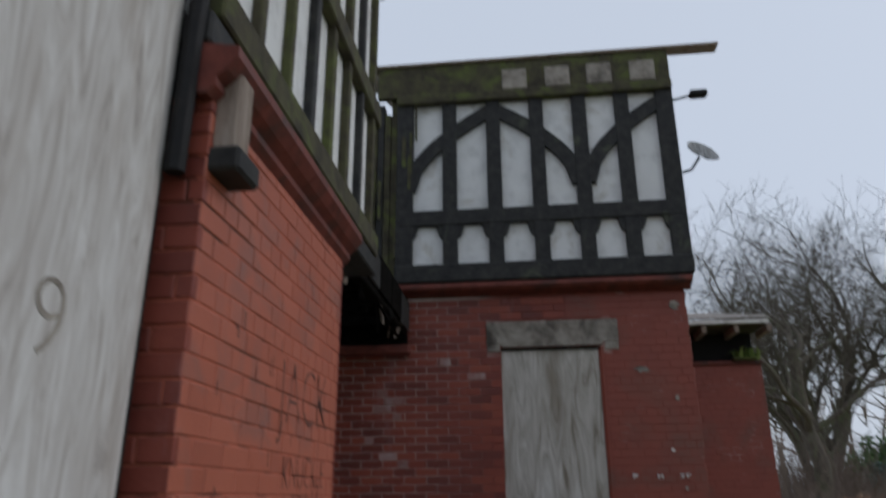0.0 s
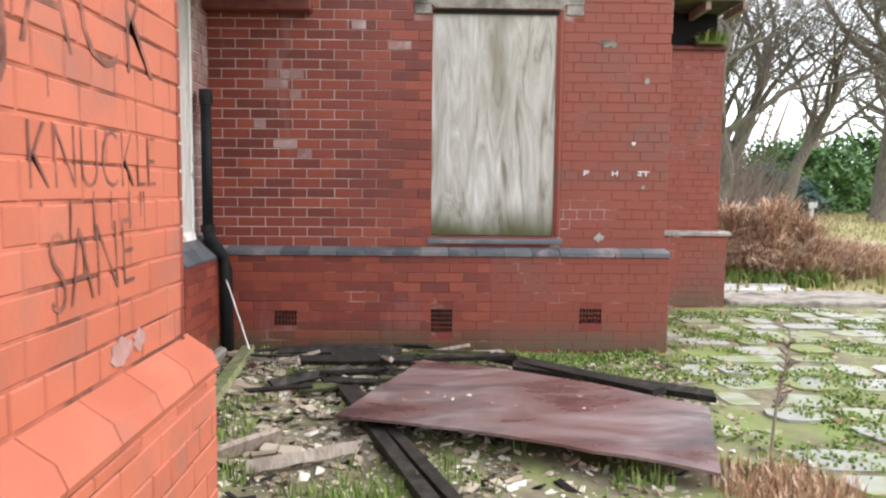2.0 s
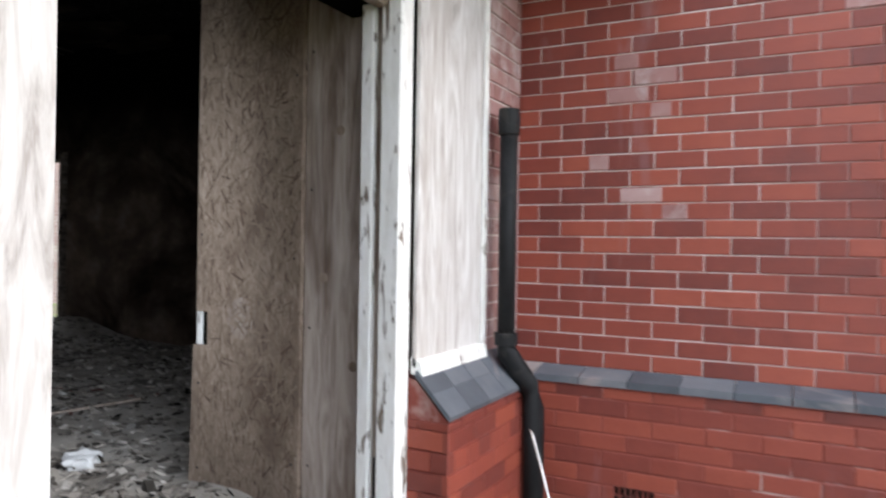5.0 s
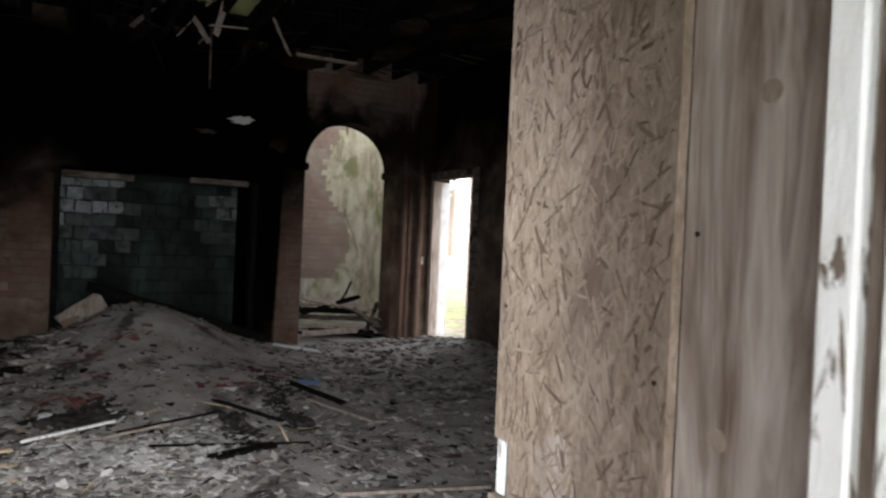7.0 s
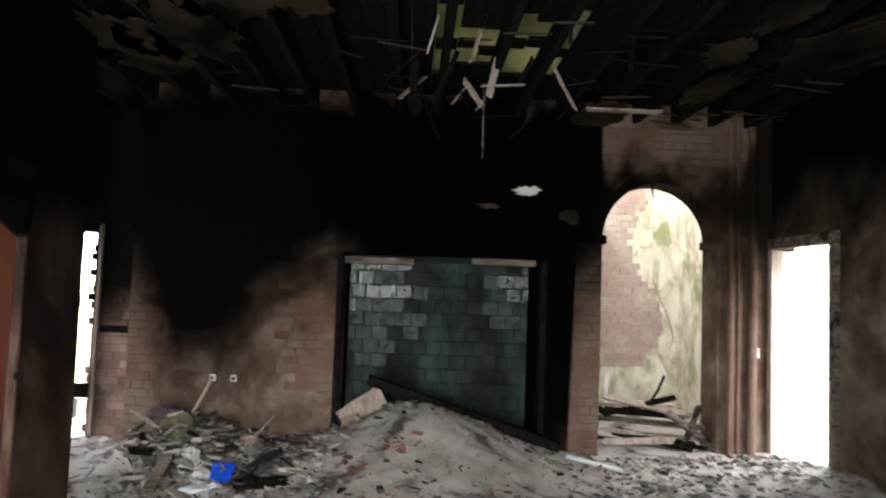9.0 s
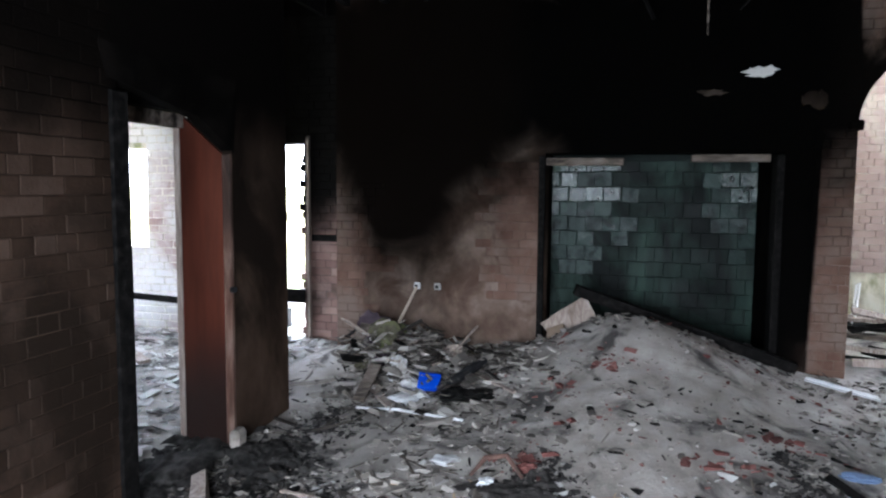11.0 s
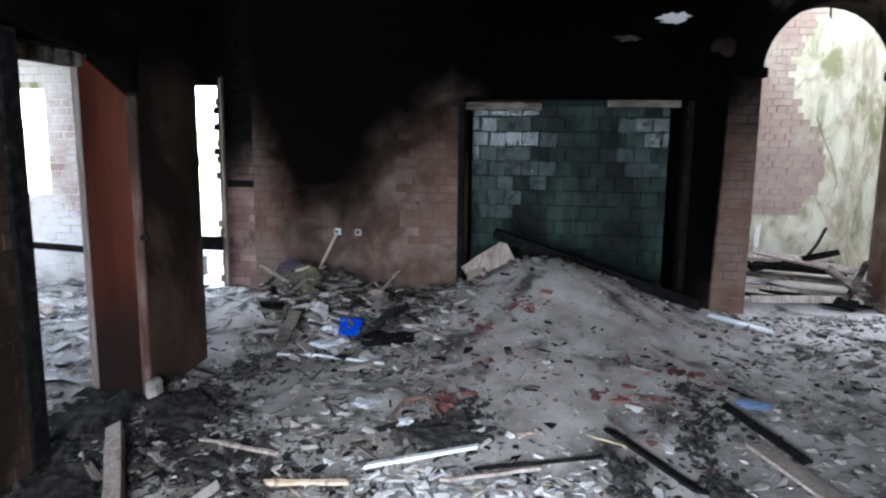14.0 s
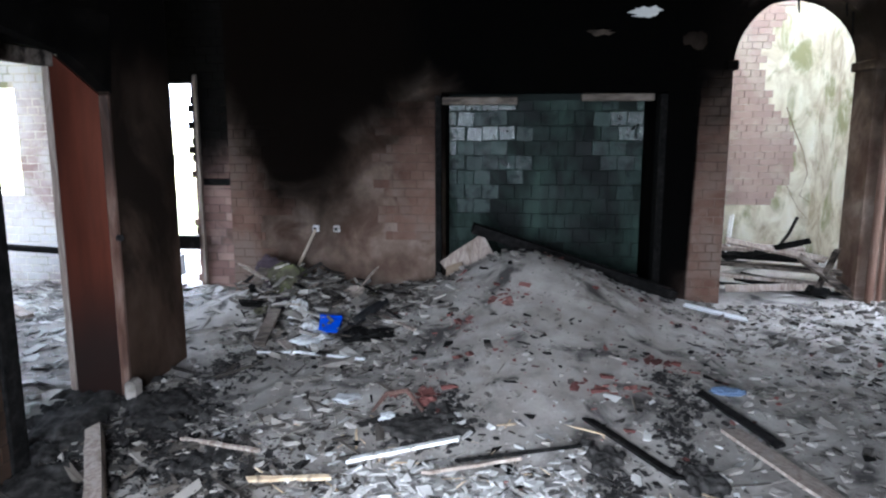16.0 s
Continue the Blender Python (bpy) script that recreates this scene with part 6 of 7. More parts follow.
for i, (a, b, w, mat) in enumerate(floor_planks):
    a, b = (a[0], a[1], hall_z(a[0], a[1]) + 0.025), (b[0], b[1], hall_z(b[0], b[1]) + 0.03)
    words = {"charred": "burnt black board lying on the rubble", "white_paint": "pale splintered board lying on the rubble", "pale_wood": "yellowish freshly split board lying on the rubble", "wood_grey": "grey broken board lying on the rubble", "white_plastic": "white plastic strip lying on the rubble"}[mat]
    plank("floor_board", a, b, w, 0.016, M[mat], words, "board", twist=rr.uniform(-14, 14), seed=70 + i, group="boards on the hall floor")


plank("thick_board", (-5.98, 3.83, hall_z(-5.98, 3.83) + 0.05), (-5.18, 4.33, hall_z(-5.18, 4.33) + 0.05), 0.075, 0.085, M["wood_grey"], "thick grey broken board half buried by the doorway", "board", twist=12, seed=91)


def drift(x, y, rx, ry, h, mat, label, seed, turn=0.0):
    """A low ragged black drift on the floor: ash, with shadow put into its colour."""
    n, c, d = 44, math.cos(turn), math.sin(turn)
    s = Shape()
    for i in range(n + 1):
        for j in range(n + 1):
            u, v = 2.4 * i / n - 1.2, 2.4 * j / n - 1.2
            px, py = x + rx * u * c - ry * v * d, y + rx * u * d + ry * v * c
            k = 1 - math.hypot(u, v) + 0.9 * noise.noise((px * 6 + seed, py * 6, 1)) + 0.6 * noise.noise((px * 21, py * 21 + seed, 2)) - 0.12
            s.v.append((px, py, hall_z(px, py) + max(-0.03, min(h, 0.10 * k)) + 0.012 * noise.noise((px * 34, py * 34, seed))))
    s.f = [(i * (n + 1) + j, (i + 1) * (n + 1) + j, (i + 1) * (n + 1) + j + 1, i * (n + 1) + j + 1) for i in range(n) for j in range(n)]
    return s.out("ash_drift", mat, None, label, "ash", kind="stuff", smooth=True)


# drifts by the south doorway are ash and also paint in the black shadows there
for k, (x, y, rx, ry, h, turn) in enumerate(((-6.25, 3.52, 0.75, 0.24, 0.03, 0.0), (-6.42, 3.98, 0.36, 0.24, 0.03, 0.4), (-5.55, 3.80, 0.50, 0.20, 0.03, 0.5), (-5.95, 6.46, 0.13, 0.10, 0.03, 0.3), (-5.80, 6.88, 0.14, 0.11, 0.03, 0.6), (-6.22, 5.52, 0.18, 0.26, 0.025, 0.2), (-5.85, 4.45, 0.2, 0.16, 0.025, 0.0), (-5.35, 4.05, 0.3, 0.2, 0.03, 0.5))):
    drift(x, y, rx, ry, h, M["ash_black"], "black drift on the floor, wet ash with shadow painted in", 3 * k + 1, turn)


def crumpled(name, x, y, size, mat, label, category, seed, up=0.5, at=None):
    """A soft crumpled thing on the floor."""
    bm = bmesh.new()
    bmesh.ops.create_icosphere(bm, subdivisions=3, radius=1)
    for v in bm.verts:
        k = 1 + 0.55 * noise.noise(v.co * 1.7 + Vector((seed, 0, 0))) + 0.25 * noise.noise(v.co * 4.5 + Vector((0, seed, 0)))
        v.co = Vector((v.co.x * size[0], v.co.y * size[1], max(v.co.z, -0.6) * size[2])) * k
    me = bpy.data.meshes.new(name)
    bm.to_mesh(me)
    bm.free()
    me.materials.append(mat)
    ob = new(name, me)
    ob.matrix_world = pose(x, y, (hall_z(x, y) if at is None else at) + size[2] * up, 0, 0, seed * 50)
    return tagged(ob, label, category)


tool = thing("blue_dustpan", "bright blue plastic dustpan among the rubbish", "dustpan")
bx, by = -7.85, 4.62
bz = hall_z(bx, by) + 0.06
Shape().prism([(-0.065, -0.09), (0.06, -0.10), (0.075, 0.05), (-0.05, 0.08)], -0.015, 0.015, "z", pose(bx, by, bz + 0.05, 0, 38, 10)).out("pan", M["blue_plastic"], tool)
Shape().prism([(-0.065, -0.09), (-0.05, -0.09), (-0.035, 0.08), (-0.05, 0.08)], 0.015, 0.045, "z", pose(bx, by, bz + 0.05, 0, 38, 10)).out("rim", M["blue_plastic"], tool)
Shape().tube([(bx - 0.1, by + 0.12, bz + 0.02), (bx - 0.3, by + 0.25, bz + 0.09), (bx - 0.5, by + 0.33, bz + 0.12)], [0.035, 0.045, 0.03], 8).out("shaft", M["cast_iron"], tool)
crumpled("dark_bag", -7.7, 4.95, (0.20, 0.13, 0.05), M["charred"], "flattened black bag on the rubbish", "bag", 2)
crumpled("white_bag", -8.04, 4.31, (0.10, 0.12, 0.14), M["white_plastic"], "crumpled dirty white bag in the rubbish", "bag", 3)
crumpled("purple_cloth", -8.75, 3.85, (0.17, 0.16, 0.15), M["cloth"], "heap of purple-grey cloth in the corner", "cloth", 4)
crumpled("brown_sack", -8.55, 4.05, (0.2, 0.16, 0.16), M["moss_timber"], "slumped brown sack in the corner heap", "sack", 5)
crumpled("paper_sheet", -6.64, 5.04, (0.11, 0.075, 0.012), M["white_plastic"], "pale blue-white paper on the floor", "paper", 6)
crumpled("paper_scrap", -6.33, 5.33, (0.055, 0.045, 0.02), M["white_plastic"], "crumpled pale paper scrap on the floor", "paper", 7)
crumpled("red_rag", -6.50, 5.52, (0.045, 0.06, 0.025), M["brick_bits"], "small dull red rag on the floor", "rag", 8)
Shape().tube([(-6.42, 5.22, hall_z(-6.42, 5.22) + 0.01), (-6.47, 5.30, hall_z(-6.47, 5.30) + 0.09), (-6.45, 5.42, hall_z(-6.45, 5.42) + 0.11), (-6.38, 5.52, hall_z(-6.38, 5.52) + 0.02)], [0.010, 0.016, 0.016, 0.012], 9).out("rusty_pipe", M["rust"], None, "short bent rust-brown pipe lying in the ash", "pipe", smooth=True)
crumpled("blue_scrap", -6.82, 7.28, (0.10, 0.05, 0.025), M["blue_grey"], "faded blue scrap of plastic on the floor", "scrap", 9)
near = lambda spots: (lambda x, y, r: r.random() < sum(math.exp(-((x - a) / c) ** 2 - ((y - b) / d) ** 2) for a, b, c, d in spots))
ASH = ((-6.15, 3.5, 0.5, 0.2), (-5.6, 3.85, 0.4, 0.15), (-6.35, 4.02, 0.34, 0.22), (-5.95, 4.1, 0.28, 0.26), (-5.7, 6.5, 0.2, 0.12), (-6.15, 6.85, 0.24, 0.08), (-6.4, 5.62, 0.26, 0.14), (-6.6, 7.0, 0.16, 0.12), (-5.75, 4.6, 0.25, 0.2), (-7.1, 4.1, 0.3, 0.16), (-6.9, 6.95, 0.12, 0.12))
chips("cinders", M["ash_black"], 7600, (-7.8, -5.0, 3.35, 7.6), (0.008, 0.05), hall_z, "patches of black ash and cinders", 69, 0.35, 2.2, "ash", 0.3, near(ASH))
BROKEN = ((-6.72, 6.62, 0.10, 0.20), (-6.65, 5.5, 0.12, 0.14), (-7.9, 5.95, 0.14, 0.14), (-7.2, 7.0, 0.1, 0.1), (-7.6, 5.6, 0.2, 0.12))
chips("brick_crumbs", M["brick_bits"], 170, (-8.6, -6.0, 5.0, 7.5), (0.012, 0.10), hall_z, "dull red crumbs of broken brick", 70, 0.35, 1.8, "rubble", 0.2, near(BROKEN))
crumpled("plaster_lump", -3.25, 6.35, (0.10, 0.09, 0.05), M["white_plastic"], "white plaster lump on the floor", "plaster", 10)
for i in range(22):
    x, y = rr.gauss(-8.4, 0.5), rr.gauss(4.25, 0.45)
    if -9.2 < x and y > 3.75:
        crumpled("rubbish_lump", x, y, (rr.uniform(0.05, 0.14), rr.uniform(0.05, 0.12), rr.uniform(0.03, 0.10)), M[rr.choice(("rubble", "wood_grey", "charred", "sand", "cloth", "white_plastic", "moss_timber"))], "crumpled lump of rubbish in the corner heap", "rubbish", 20 + i)


for i in range(16):
    x, y, t = rr.gauss(-8.35, 0.45), rr.gauss(4.3, 0.4), rr.uniform(0, 6.3)
    if -9.1 < x and y > 3.8:
        l, z = rr.uniform(0.15, 0.5), hall_z(x, y) + rr.uniform(0.04, 0.2)
        plank("heap_board", (x, y, z), (x + l * math.cos(t), y + l * math.sin(t) * 0.6, hall_z(x, y) + rr.uniform(0.03, 0.28)), rr.uniform(0.03, 0.10), 0.014, M[rr.choice(("wood_grey", "scorched_wood", "charred", "scorched_wood"))], "broken board jutting from the corner heap", "board", twist=rr.uniform(-50, 50), seed=400 + i, group="boards of the corner heap")


# ---- the garden ----
paving = thing("pavement", "uneven mossy grey flagstones", "paving", kind="structure")
rr = random.Random(91)
y = 2.2
while y < 9.6:
    h = rr.uniform(0.28, 0.42)
    x = 2.55 - 0.25 * max(0, 6 - y) + rr.uniform(-0.2, 0.2)
    while x < 8.5:
        w = rr.uniform(0.28, 0.66)
        if x > 1.7 and not (x < 2.62 and y + h > 7.35) and not (x < 4.05 and y + h > 9.8) and rr.random() > 0.12:
            s = Shape().prism([(w / 2 + (w / 2 - 0.02) * math.copysign(abs(math.cos(t)) ** 0.6, math.cos(t)) * rr.uniform(0.82, 1), h / 2 + (h / 2 - 0.02) * math.copysign(abs(math.sin(t)) ** 0.6, math.sin(t)) * rr.uniform(0.82, 1)) for t in [k * math.pi / 6 for k in range(12)]], -0.05, 0.0, "z")
            s.v = [(a + 0.02 * noise.noise((a * 5, b * 5, x)), b + 0.02 * noise.noise((a * 5, b * 5, y)), c) for a, b, c in s.v]
            ob = s.out("flagstone", M["slab"], paving)
            ob.matrix_world = pose(x, y, ground_z(x + w / 2, y + h / 2) + 0.012, rr.gauss(0, 0.8), rr.gauss(0, 0.8), rr.gauss(0, 1.5))
        x += w
    y += h
for i, (a, b, c, d) in enumerate(((4.1, 6.4, 9.9, 10.9), (4.2, 5.6, 11.0, 11.6))):
    Shape().box(a, b, c, d, -0.04, 0.05, 0.02).out("concrete_slab", M["stone"] if i == 0 else M["white_plastic"], None, "pale cracked concrete slab by the low range", "slab")


def blades(name, mat, count, area, length, label, category, seed, keep=None, height=ground_z, spread_out=0.35, width=0.004):
    """Grass or dead stems as thin bent blades."""
    rnd = random.Random(seed)
    s = Shape()
    made = 0
    for _ in range(count * 6):
        if made >= count:
            break
        x, y = rnd.uniform(area[0], area[1]), rnd.uniform(area[2], area[3])
        if keep and not keep(x, y, rnd):
            continue
        made += 1
        l, t = rnd.uniform(*length), rnd.uniform(0, 6.3)
        d = Vector((math.cos(t), math.sin(t), 0))
        side = Vector((-d.y, d.x, 0)) * width * rnd.uniform(0.7, 1.5)
        lean = rnd.uniform(0.1, 1) * spread_out * l
        p = Vector((x, y, height(x, y) - 0.01))
        a, b, c = p, p + d * lean * 0.35 + Vector((0, 0, l * 0.6)), p + d * lean * 1.3 + Vector((0, 0, l * (0.9 if spread_out < 0.8 else 0.55)))
        s.raw([a - side, a + side, b - side * 0.8, b + side * 0.8, c], [(0, 1, 3, 2), (2, 3, 4)])
    return s.out(name, mat, None, label, category, kind="stuff")


tuft = lambda k: (lambda x, y, r: noise.noise((x * k, y * k, 4)) > 0.05 + 0.25 * r.random())
clear = lambda x, y: not (x < 2.6 and y > 7.3) and not (x < 4.05 and y > 9.8)
blades("moss_tufts", M["grass"], 26000, (1.2, 8.5, 2.0, 10.5), (0.015, 0.05), "bright moss and short grass between the flags", "moss", 101, lambda x, y, r: clear(x, y) and noise.noise((x * 1.9, y * 1.9, 4)) > -0.1 + 0.3 * r.random(), lambda x, y: ground_z(x, y) + 0.015, 0.9, 0.009)
blades("grass_tufts", M["grass"], 3500, (-1.1, 1.6, 2.6, 7.35), (0.03, 0.12), "small grass tufts in the rubble", "grass", 102, tuft(2.2))
blades("wall_moss", M["grass"], 3000, (-1.0, 2.4, 6.95, 7.41), (0.015, 0.07), "bright moss along the foot of the plinth", "moss", 106, lambda x, y, r: r.random() < (y - 6.9) * 2 and (x > 0.4 or r.random() < 0.25), ground_z, 0.7, 0.006)
blades("corner_grass", M["grass"], 700, (-0.2, 0.35, 3.7, 4.6), (0.05, 0.16), "green grass tuft at the foot of the pier", "grass", 103)
blades("dry_grass", M["bracken"], 900, (1.7, 2.5, 4.2, 5.0), (0.05, 0.15), "dry brown grass tuft beside the plywood", "grass", 104, lambda x, y, r: (x - 2.1) ** 2 + (y - 4.6) ** 2 < 0.12 * r.random())
blades("lawn_grass", M["lawn"], 16000, (3.5, 26, 10.6, 34), (0.06, 0.22), "rough pale winter grass of the lawn", "grass", 105, lambda x, y, r: clear(x, y) and r.random() < 3.0 / (1 + 0.12 * y), width=0.02)
stem = thing("weed", "dead brown dock stem by the fallen plywood", "weed")
Shape().tube([(2.22, 5.0, 0.0), (2.25, 5.02, 0.28), (2.31, 5.02, 0.62)], [0.009, 0.007, 0.003], 6).out("stalk", M["twig"], stem)
heads = Shape()
for i in range(40):
    z = rr.uniform(0.25, 0.62)
    heads.tube([(2.24 + 0.1 * z, 5.02, z), (2.24 + 0.1 * z + rr.gauss(0, 0.025), 5.02 + rr.gauss(0, 0.025), z + 0.03)], [0.004, 0.006], 4)
heads.out("seed_head", M["twig"], stem)

# dead bracken, heaped
mound = lambda cx, cy, rx, ry, h: (lambda x, y: ground_z(x, y) + h * max(0.0, 1 - ((x - cx) / rx) ** 2 - ((y - cy) / ry) ** 2) * (0.75 + 1.1 * noise.noise((x * 1.6, y * 1.6, 2))))
inside = lambda cx, cy, rx, ry: (lambda x, y, r: ((x - cx) / rx) ** 2 + ((y - cy) / ry) ** 2 < 1 and noise.noise((x * 2.4, y * 2.4, 8)) > -0.25 + 0.3 * (r.random() - 0.5))
for k, (cx, cy, rx, ry, h) in enumerate(((5.85, 12.9, 1.2, 1.0, 0.85), (7.2, 13.4, 1.3, 0.9, 0.35))):
    blades("bracken_heap", M["bracken"], (5200, 1800)[k], (cx - rx, cx + rx, cy - ry, cy + ry), (0.25, 0.75), "tangled heap of dead brown bracken", "bracken", 110 + k, inside(cx, cy, rx, ry), mound(cx, cy, rx, ry, h), 2.2, 0.008)
blades("nettle_patch", M["grass"], 2200, (4.3, 6.4, 11.6, 12.9), (0.1, 0.35), "green weeds under the bracken", "weeds", 113, None, ground_z, 0.6, 0.012)
edge = thing("garden_kerb", "low mossy stone edging of the lawn", "kerb", kind="structure")
for i in range(14):
    x = 8.2 + i * 0.72
    Shape().box(x, x + 0.70, 15.0 + 0.06 * i, 15.3 + 0.06 * i, -0.05, 0.42 + rr.uniform(-0.02, 0.02), 0.03).out("kerb_stone", M["slab"] if i % 2 else M["moss_timber"], edge)


def tree(x, y, height, girth, seed, lean=(0, 0), twigs=3, label="bare winter tree with grey-brown bark", spread_k=1.0):
    """A bare tree: tapered trunk, limbs and fine twigs."""
    rnd = random.Random(seed)
    top = thing("tree", label, "tree", "bare trees")
    trunk, limbs = Shape(), Shape()

    def grow(p, d, length, r, level):
        pts, rad, n = [p], [r], 5 if level < 2 else 3
        for i in range(n):
            d = (d + Vector((rnd.gauss(0, 0.16), rnd.gauss(0, 0.16), rnd.gauss(0.03, 0.10))) * (1 + 0.25 * level)).normalized()
            p = p + d * length / n
            pts.append(p)
            rad.append(r * (1 - (0.5 if level == 0 else 0.62) * (i + 1) / n))
        (trunk if level == 0 else limbs).tube(pts, rad, (9, 6, 4, 3, 3)[min(level, 4)], caps=False)
        if level > twigs:
            return
        count = (7, 6, 5, 5, 4)[min(level, 4)]
        for k in range(count):
            at = rnd.uniform(0.38 if level == 0 else 0.25, 1.0) if k else 1.0
            i = min(int(at * n), n - 1)
            q = pts[i].lerp(pts[i + 1], at * n - i)
            t = rnd.uniform(0, 2 * math.pi)
            out = Vector((math.cos(t), math.sin(t), 0))
            way = (d * rnd.uniform(0.5, 1.0) + out * rnd.uniform(0.5, 1.1) * spread_k + Vector((0, 0, rnd.uniform(-0.05, 0.35)))).normalized()
            grow(q, way, length * rnd.uniform(0.48, 0.72), max(0.008, rad[i] * rnd.uniform(0.4, 0.62)), level + 1)

    grow(Vector((x, y, ground_z(x, y) - 0.1)), Vector((lean[0], lean[1], 1)).normalized(), height * 0.5, girth, 0)
    trunk.out("trunk", M["bark"], top, smooth=True)
    limbs.out("crown", M["bark"], top, smooth=True)
    return top


tree(16.5, 26.4, 14, 0.46, 1, (0.05, 0), spread_k=1.4)
tree(9.75, 24.4, 13, 0.17, 10, (0.02, 0))
tree(10.5, 24.2, 12, 0.14, 11, (-0.03, 0))
tree(10.2, 26.5, 13, 0.34, 2)
tree(8.6, 28.5, 12, 0.26, 3)
tree(12.2, 25.0, 11, 0.24, 4, (0.28, 0))
tree(14.5, 34.0, 13, 0.30, 5)
tree(8.4, 21.0, 10.5, 0.28, 6, (-0.05, 0), spread_k=1.3)
tree(21.5, 31.0, 13, 0.32, 7)
tree(25.0, 38.0, 14, 0.35, 8)
tree(11.5, 40.0, 14, 0.30, 9)


def shrub(name, x, y, rx, ry, h, count, leaf, mat, label, category, seed):
    """An evergreen: many small leaves in clumps on an uneven crown."""
    rnd = random.Random(seed)
    top = thing(name, label, category, "evergreens")
    s = Shape()
    for _ in range(count):
        t, u = rnd.uniform(0, 2 * math.pi), rnd.random()
        el = math.asin(u ** 0.8)
        lump = 0.78 + 0.34 * noise.noise((2.2 * math.cos(t) + seed, 2.2 * math.sin(t), 3 * u)) + 0.22 * noise.noise((6 * math.cos(t), 6 * math.sin(t) + seed, 7 * u))
        k = lump * rnd.uniform(0.82, 1.03)
        p = Vector((x + rx * k * math.cos(el) * math.cos(t), y + ry * k * math.cos(el) * math.sin(t), ground_z(x, y) + h * k * math.sin(el)))
        m = Matrix.Translation(p) @ Euler((rnd.uniform(-1, 1), rnd.uniform(-1, 1), rnd.uniform(0, 6.3))).to_matrix().to_4x4()
        l = leaf * rnd.uniform(0.6, 1.3)
        s.raw([(-l, 0, 0), (0, -l * 0.4, 0), (l, 0, 0.1 * l), (0, l * 0.4, 0)], [(0, 1, 2, 3)], m)
    s.out("leaves", mat, top)
    Shape().tube([(x, y, -0.1), (x, y, h * 0.6)], [0.12, 0.05], 7).out("stem", M["bark"], top)
    return top


shrub("evergreen_bush", 17.0, 33.5, 4.2, 3.0, 3.7, 9000, 0.17, M["leaf"], "dense green laurel hedge beyond the lawn", "hedge", 201)
shrub("evergreen_bush", 22.5, 37.0, 4.5, 3.0, 4.6, 7000, 0.19, M["leaf"], "dense green laurel hedge beyond the lawn", "hedge", 202)
shrub("evergreen_bush", 14.6, 30.0, 2.0, 1.6, 2.3, 5000, 0.13, M["leaf_blue"], "blue-green conifer bush before the hedge", "bush", 203)
shrub("evergreen_bush", 28.5, 36.0, 5.0, 3.0, 4.2, 6000, 0.2, M["leaf"], "dense green laurel hedge beyond the lawn", "hedge", 204)


def thicket(x, y, rx, h, count, seed):
    rnd = random.Random(seed)
    s = Shape()
    for _ in range(count):
        t, k = rnd.uniform(0, 6.3), rnd.random() ** 0.5
        p = Vector((x + rx * k * math.cos(t), y + rx * 0.6 * k * math.sin(t), 0))
        p.z = ground_z(p.x, p.y)
        d = Vector((rnd.gauss(0, 0.35), rnd.gauss(0, 0.35), 1)).normalized()
        l = h * rnd.uniform(0.5, 1.0)
        q = p + d * l * 0.5
        e = q + (d + Vector((rnd.gauss(0, 0.4), rnd.gauss(0, 0.4), -0.1))).normalized() * l * 0.5
        s.tube([p, q, e], [0.014, 0.010, 0.003], 3, caps=False)
    s.out("thicket", M["twig"], None, "grey-brown leafless thicket of thin stems", "shrub", kind="stuff")


thicket(8.6, 21.5, 1.6, 3.0, 800, 301)
thicket(7.0, 17.5, 1.1, 1.9, 420, 302)
thicket(10.3, 26.0, 1.6, 2.8, 500, 303)
woods = Shape()
rr = random.Random(401)
for i in range(150):
    t = rr.uniform(-1.2, 2.2)
    d = rr.uniform(60, 85)
    x, y, h = d * math.sin(t), d * math.cos(t), rr.uniform(8, 14)
    woods.tube([(x, y, 0), (x + rr.gauss(0, 0.6), y, h * 0.5), (x + rr.gauss(0, 1.5), y, h)], [0.25, 0.15, 0.03], 5, caps=False)
    for k in range(14):
        z = rr.uniform(0.3, 0.95) * h
        e = Vector((rr.gauss(0, 2.2), rr.gauss(0, 2.2), rr.uniform(0.5, 3.0)))
        woods.tube([(x, y, z), tuple(Vector((x, y, z)) + e * 0.5), tuple(Vector((x, y, z)) + e + Vector((rr.gauss(0, 0.5), 0, 0)))], [0.09, 0.05, 0.01], 3, caps=False)
woods.out("far_woods", M["twig"], None, "bare woods in the distance", "woods", kind="stuff")
sign = thing("garden_post", "small pale post before the hedge", "post")
Shape().box(14.6, 14.72, 27.5, 27.6, 0.2, 1.0, 0.02).out("stake", M["white_plastic"], sign)
Shape().box(14.5, 14.82, 27.46, 27.5, 0.85, 1.05, 0.01).out("plate", M["white_plastic"], sign)
Shape().box(3.55, 3.85, 9.80, 10.1, 3.07, 3.10, 0.01).out("gutter_tray", M["moss_timber"], None, "mossy gutter tray under the eaves", "gutter")
blades("gutter_fern", M["grass"], 160, (3.6, 3.9, 9.82, 10.0), (0.08, 0.26), "green fern growing from the wall top", "fern", 115, None, lambda x, y: 3.08, 0.9, 0.01)


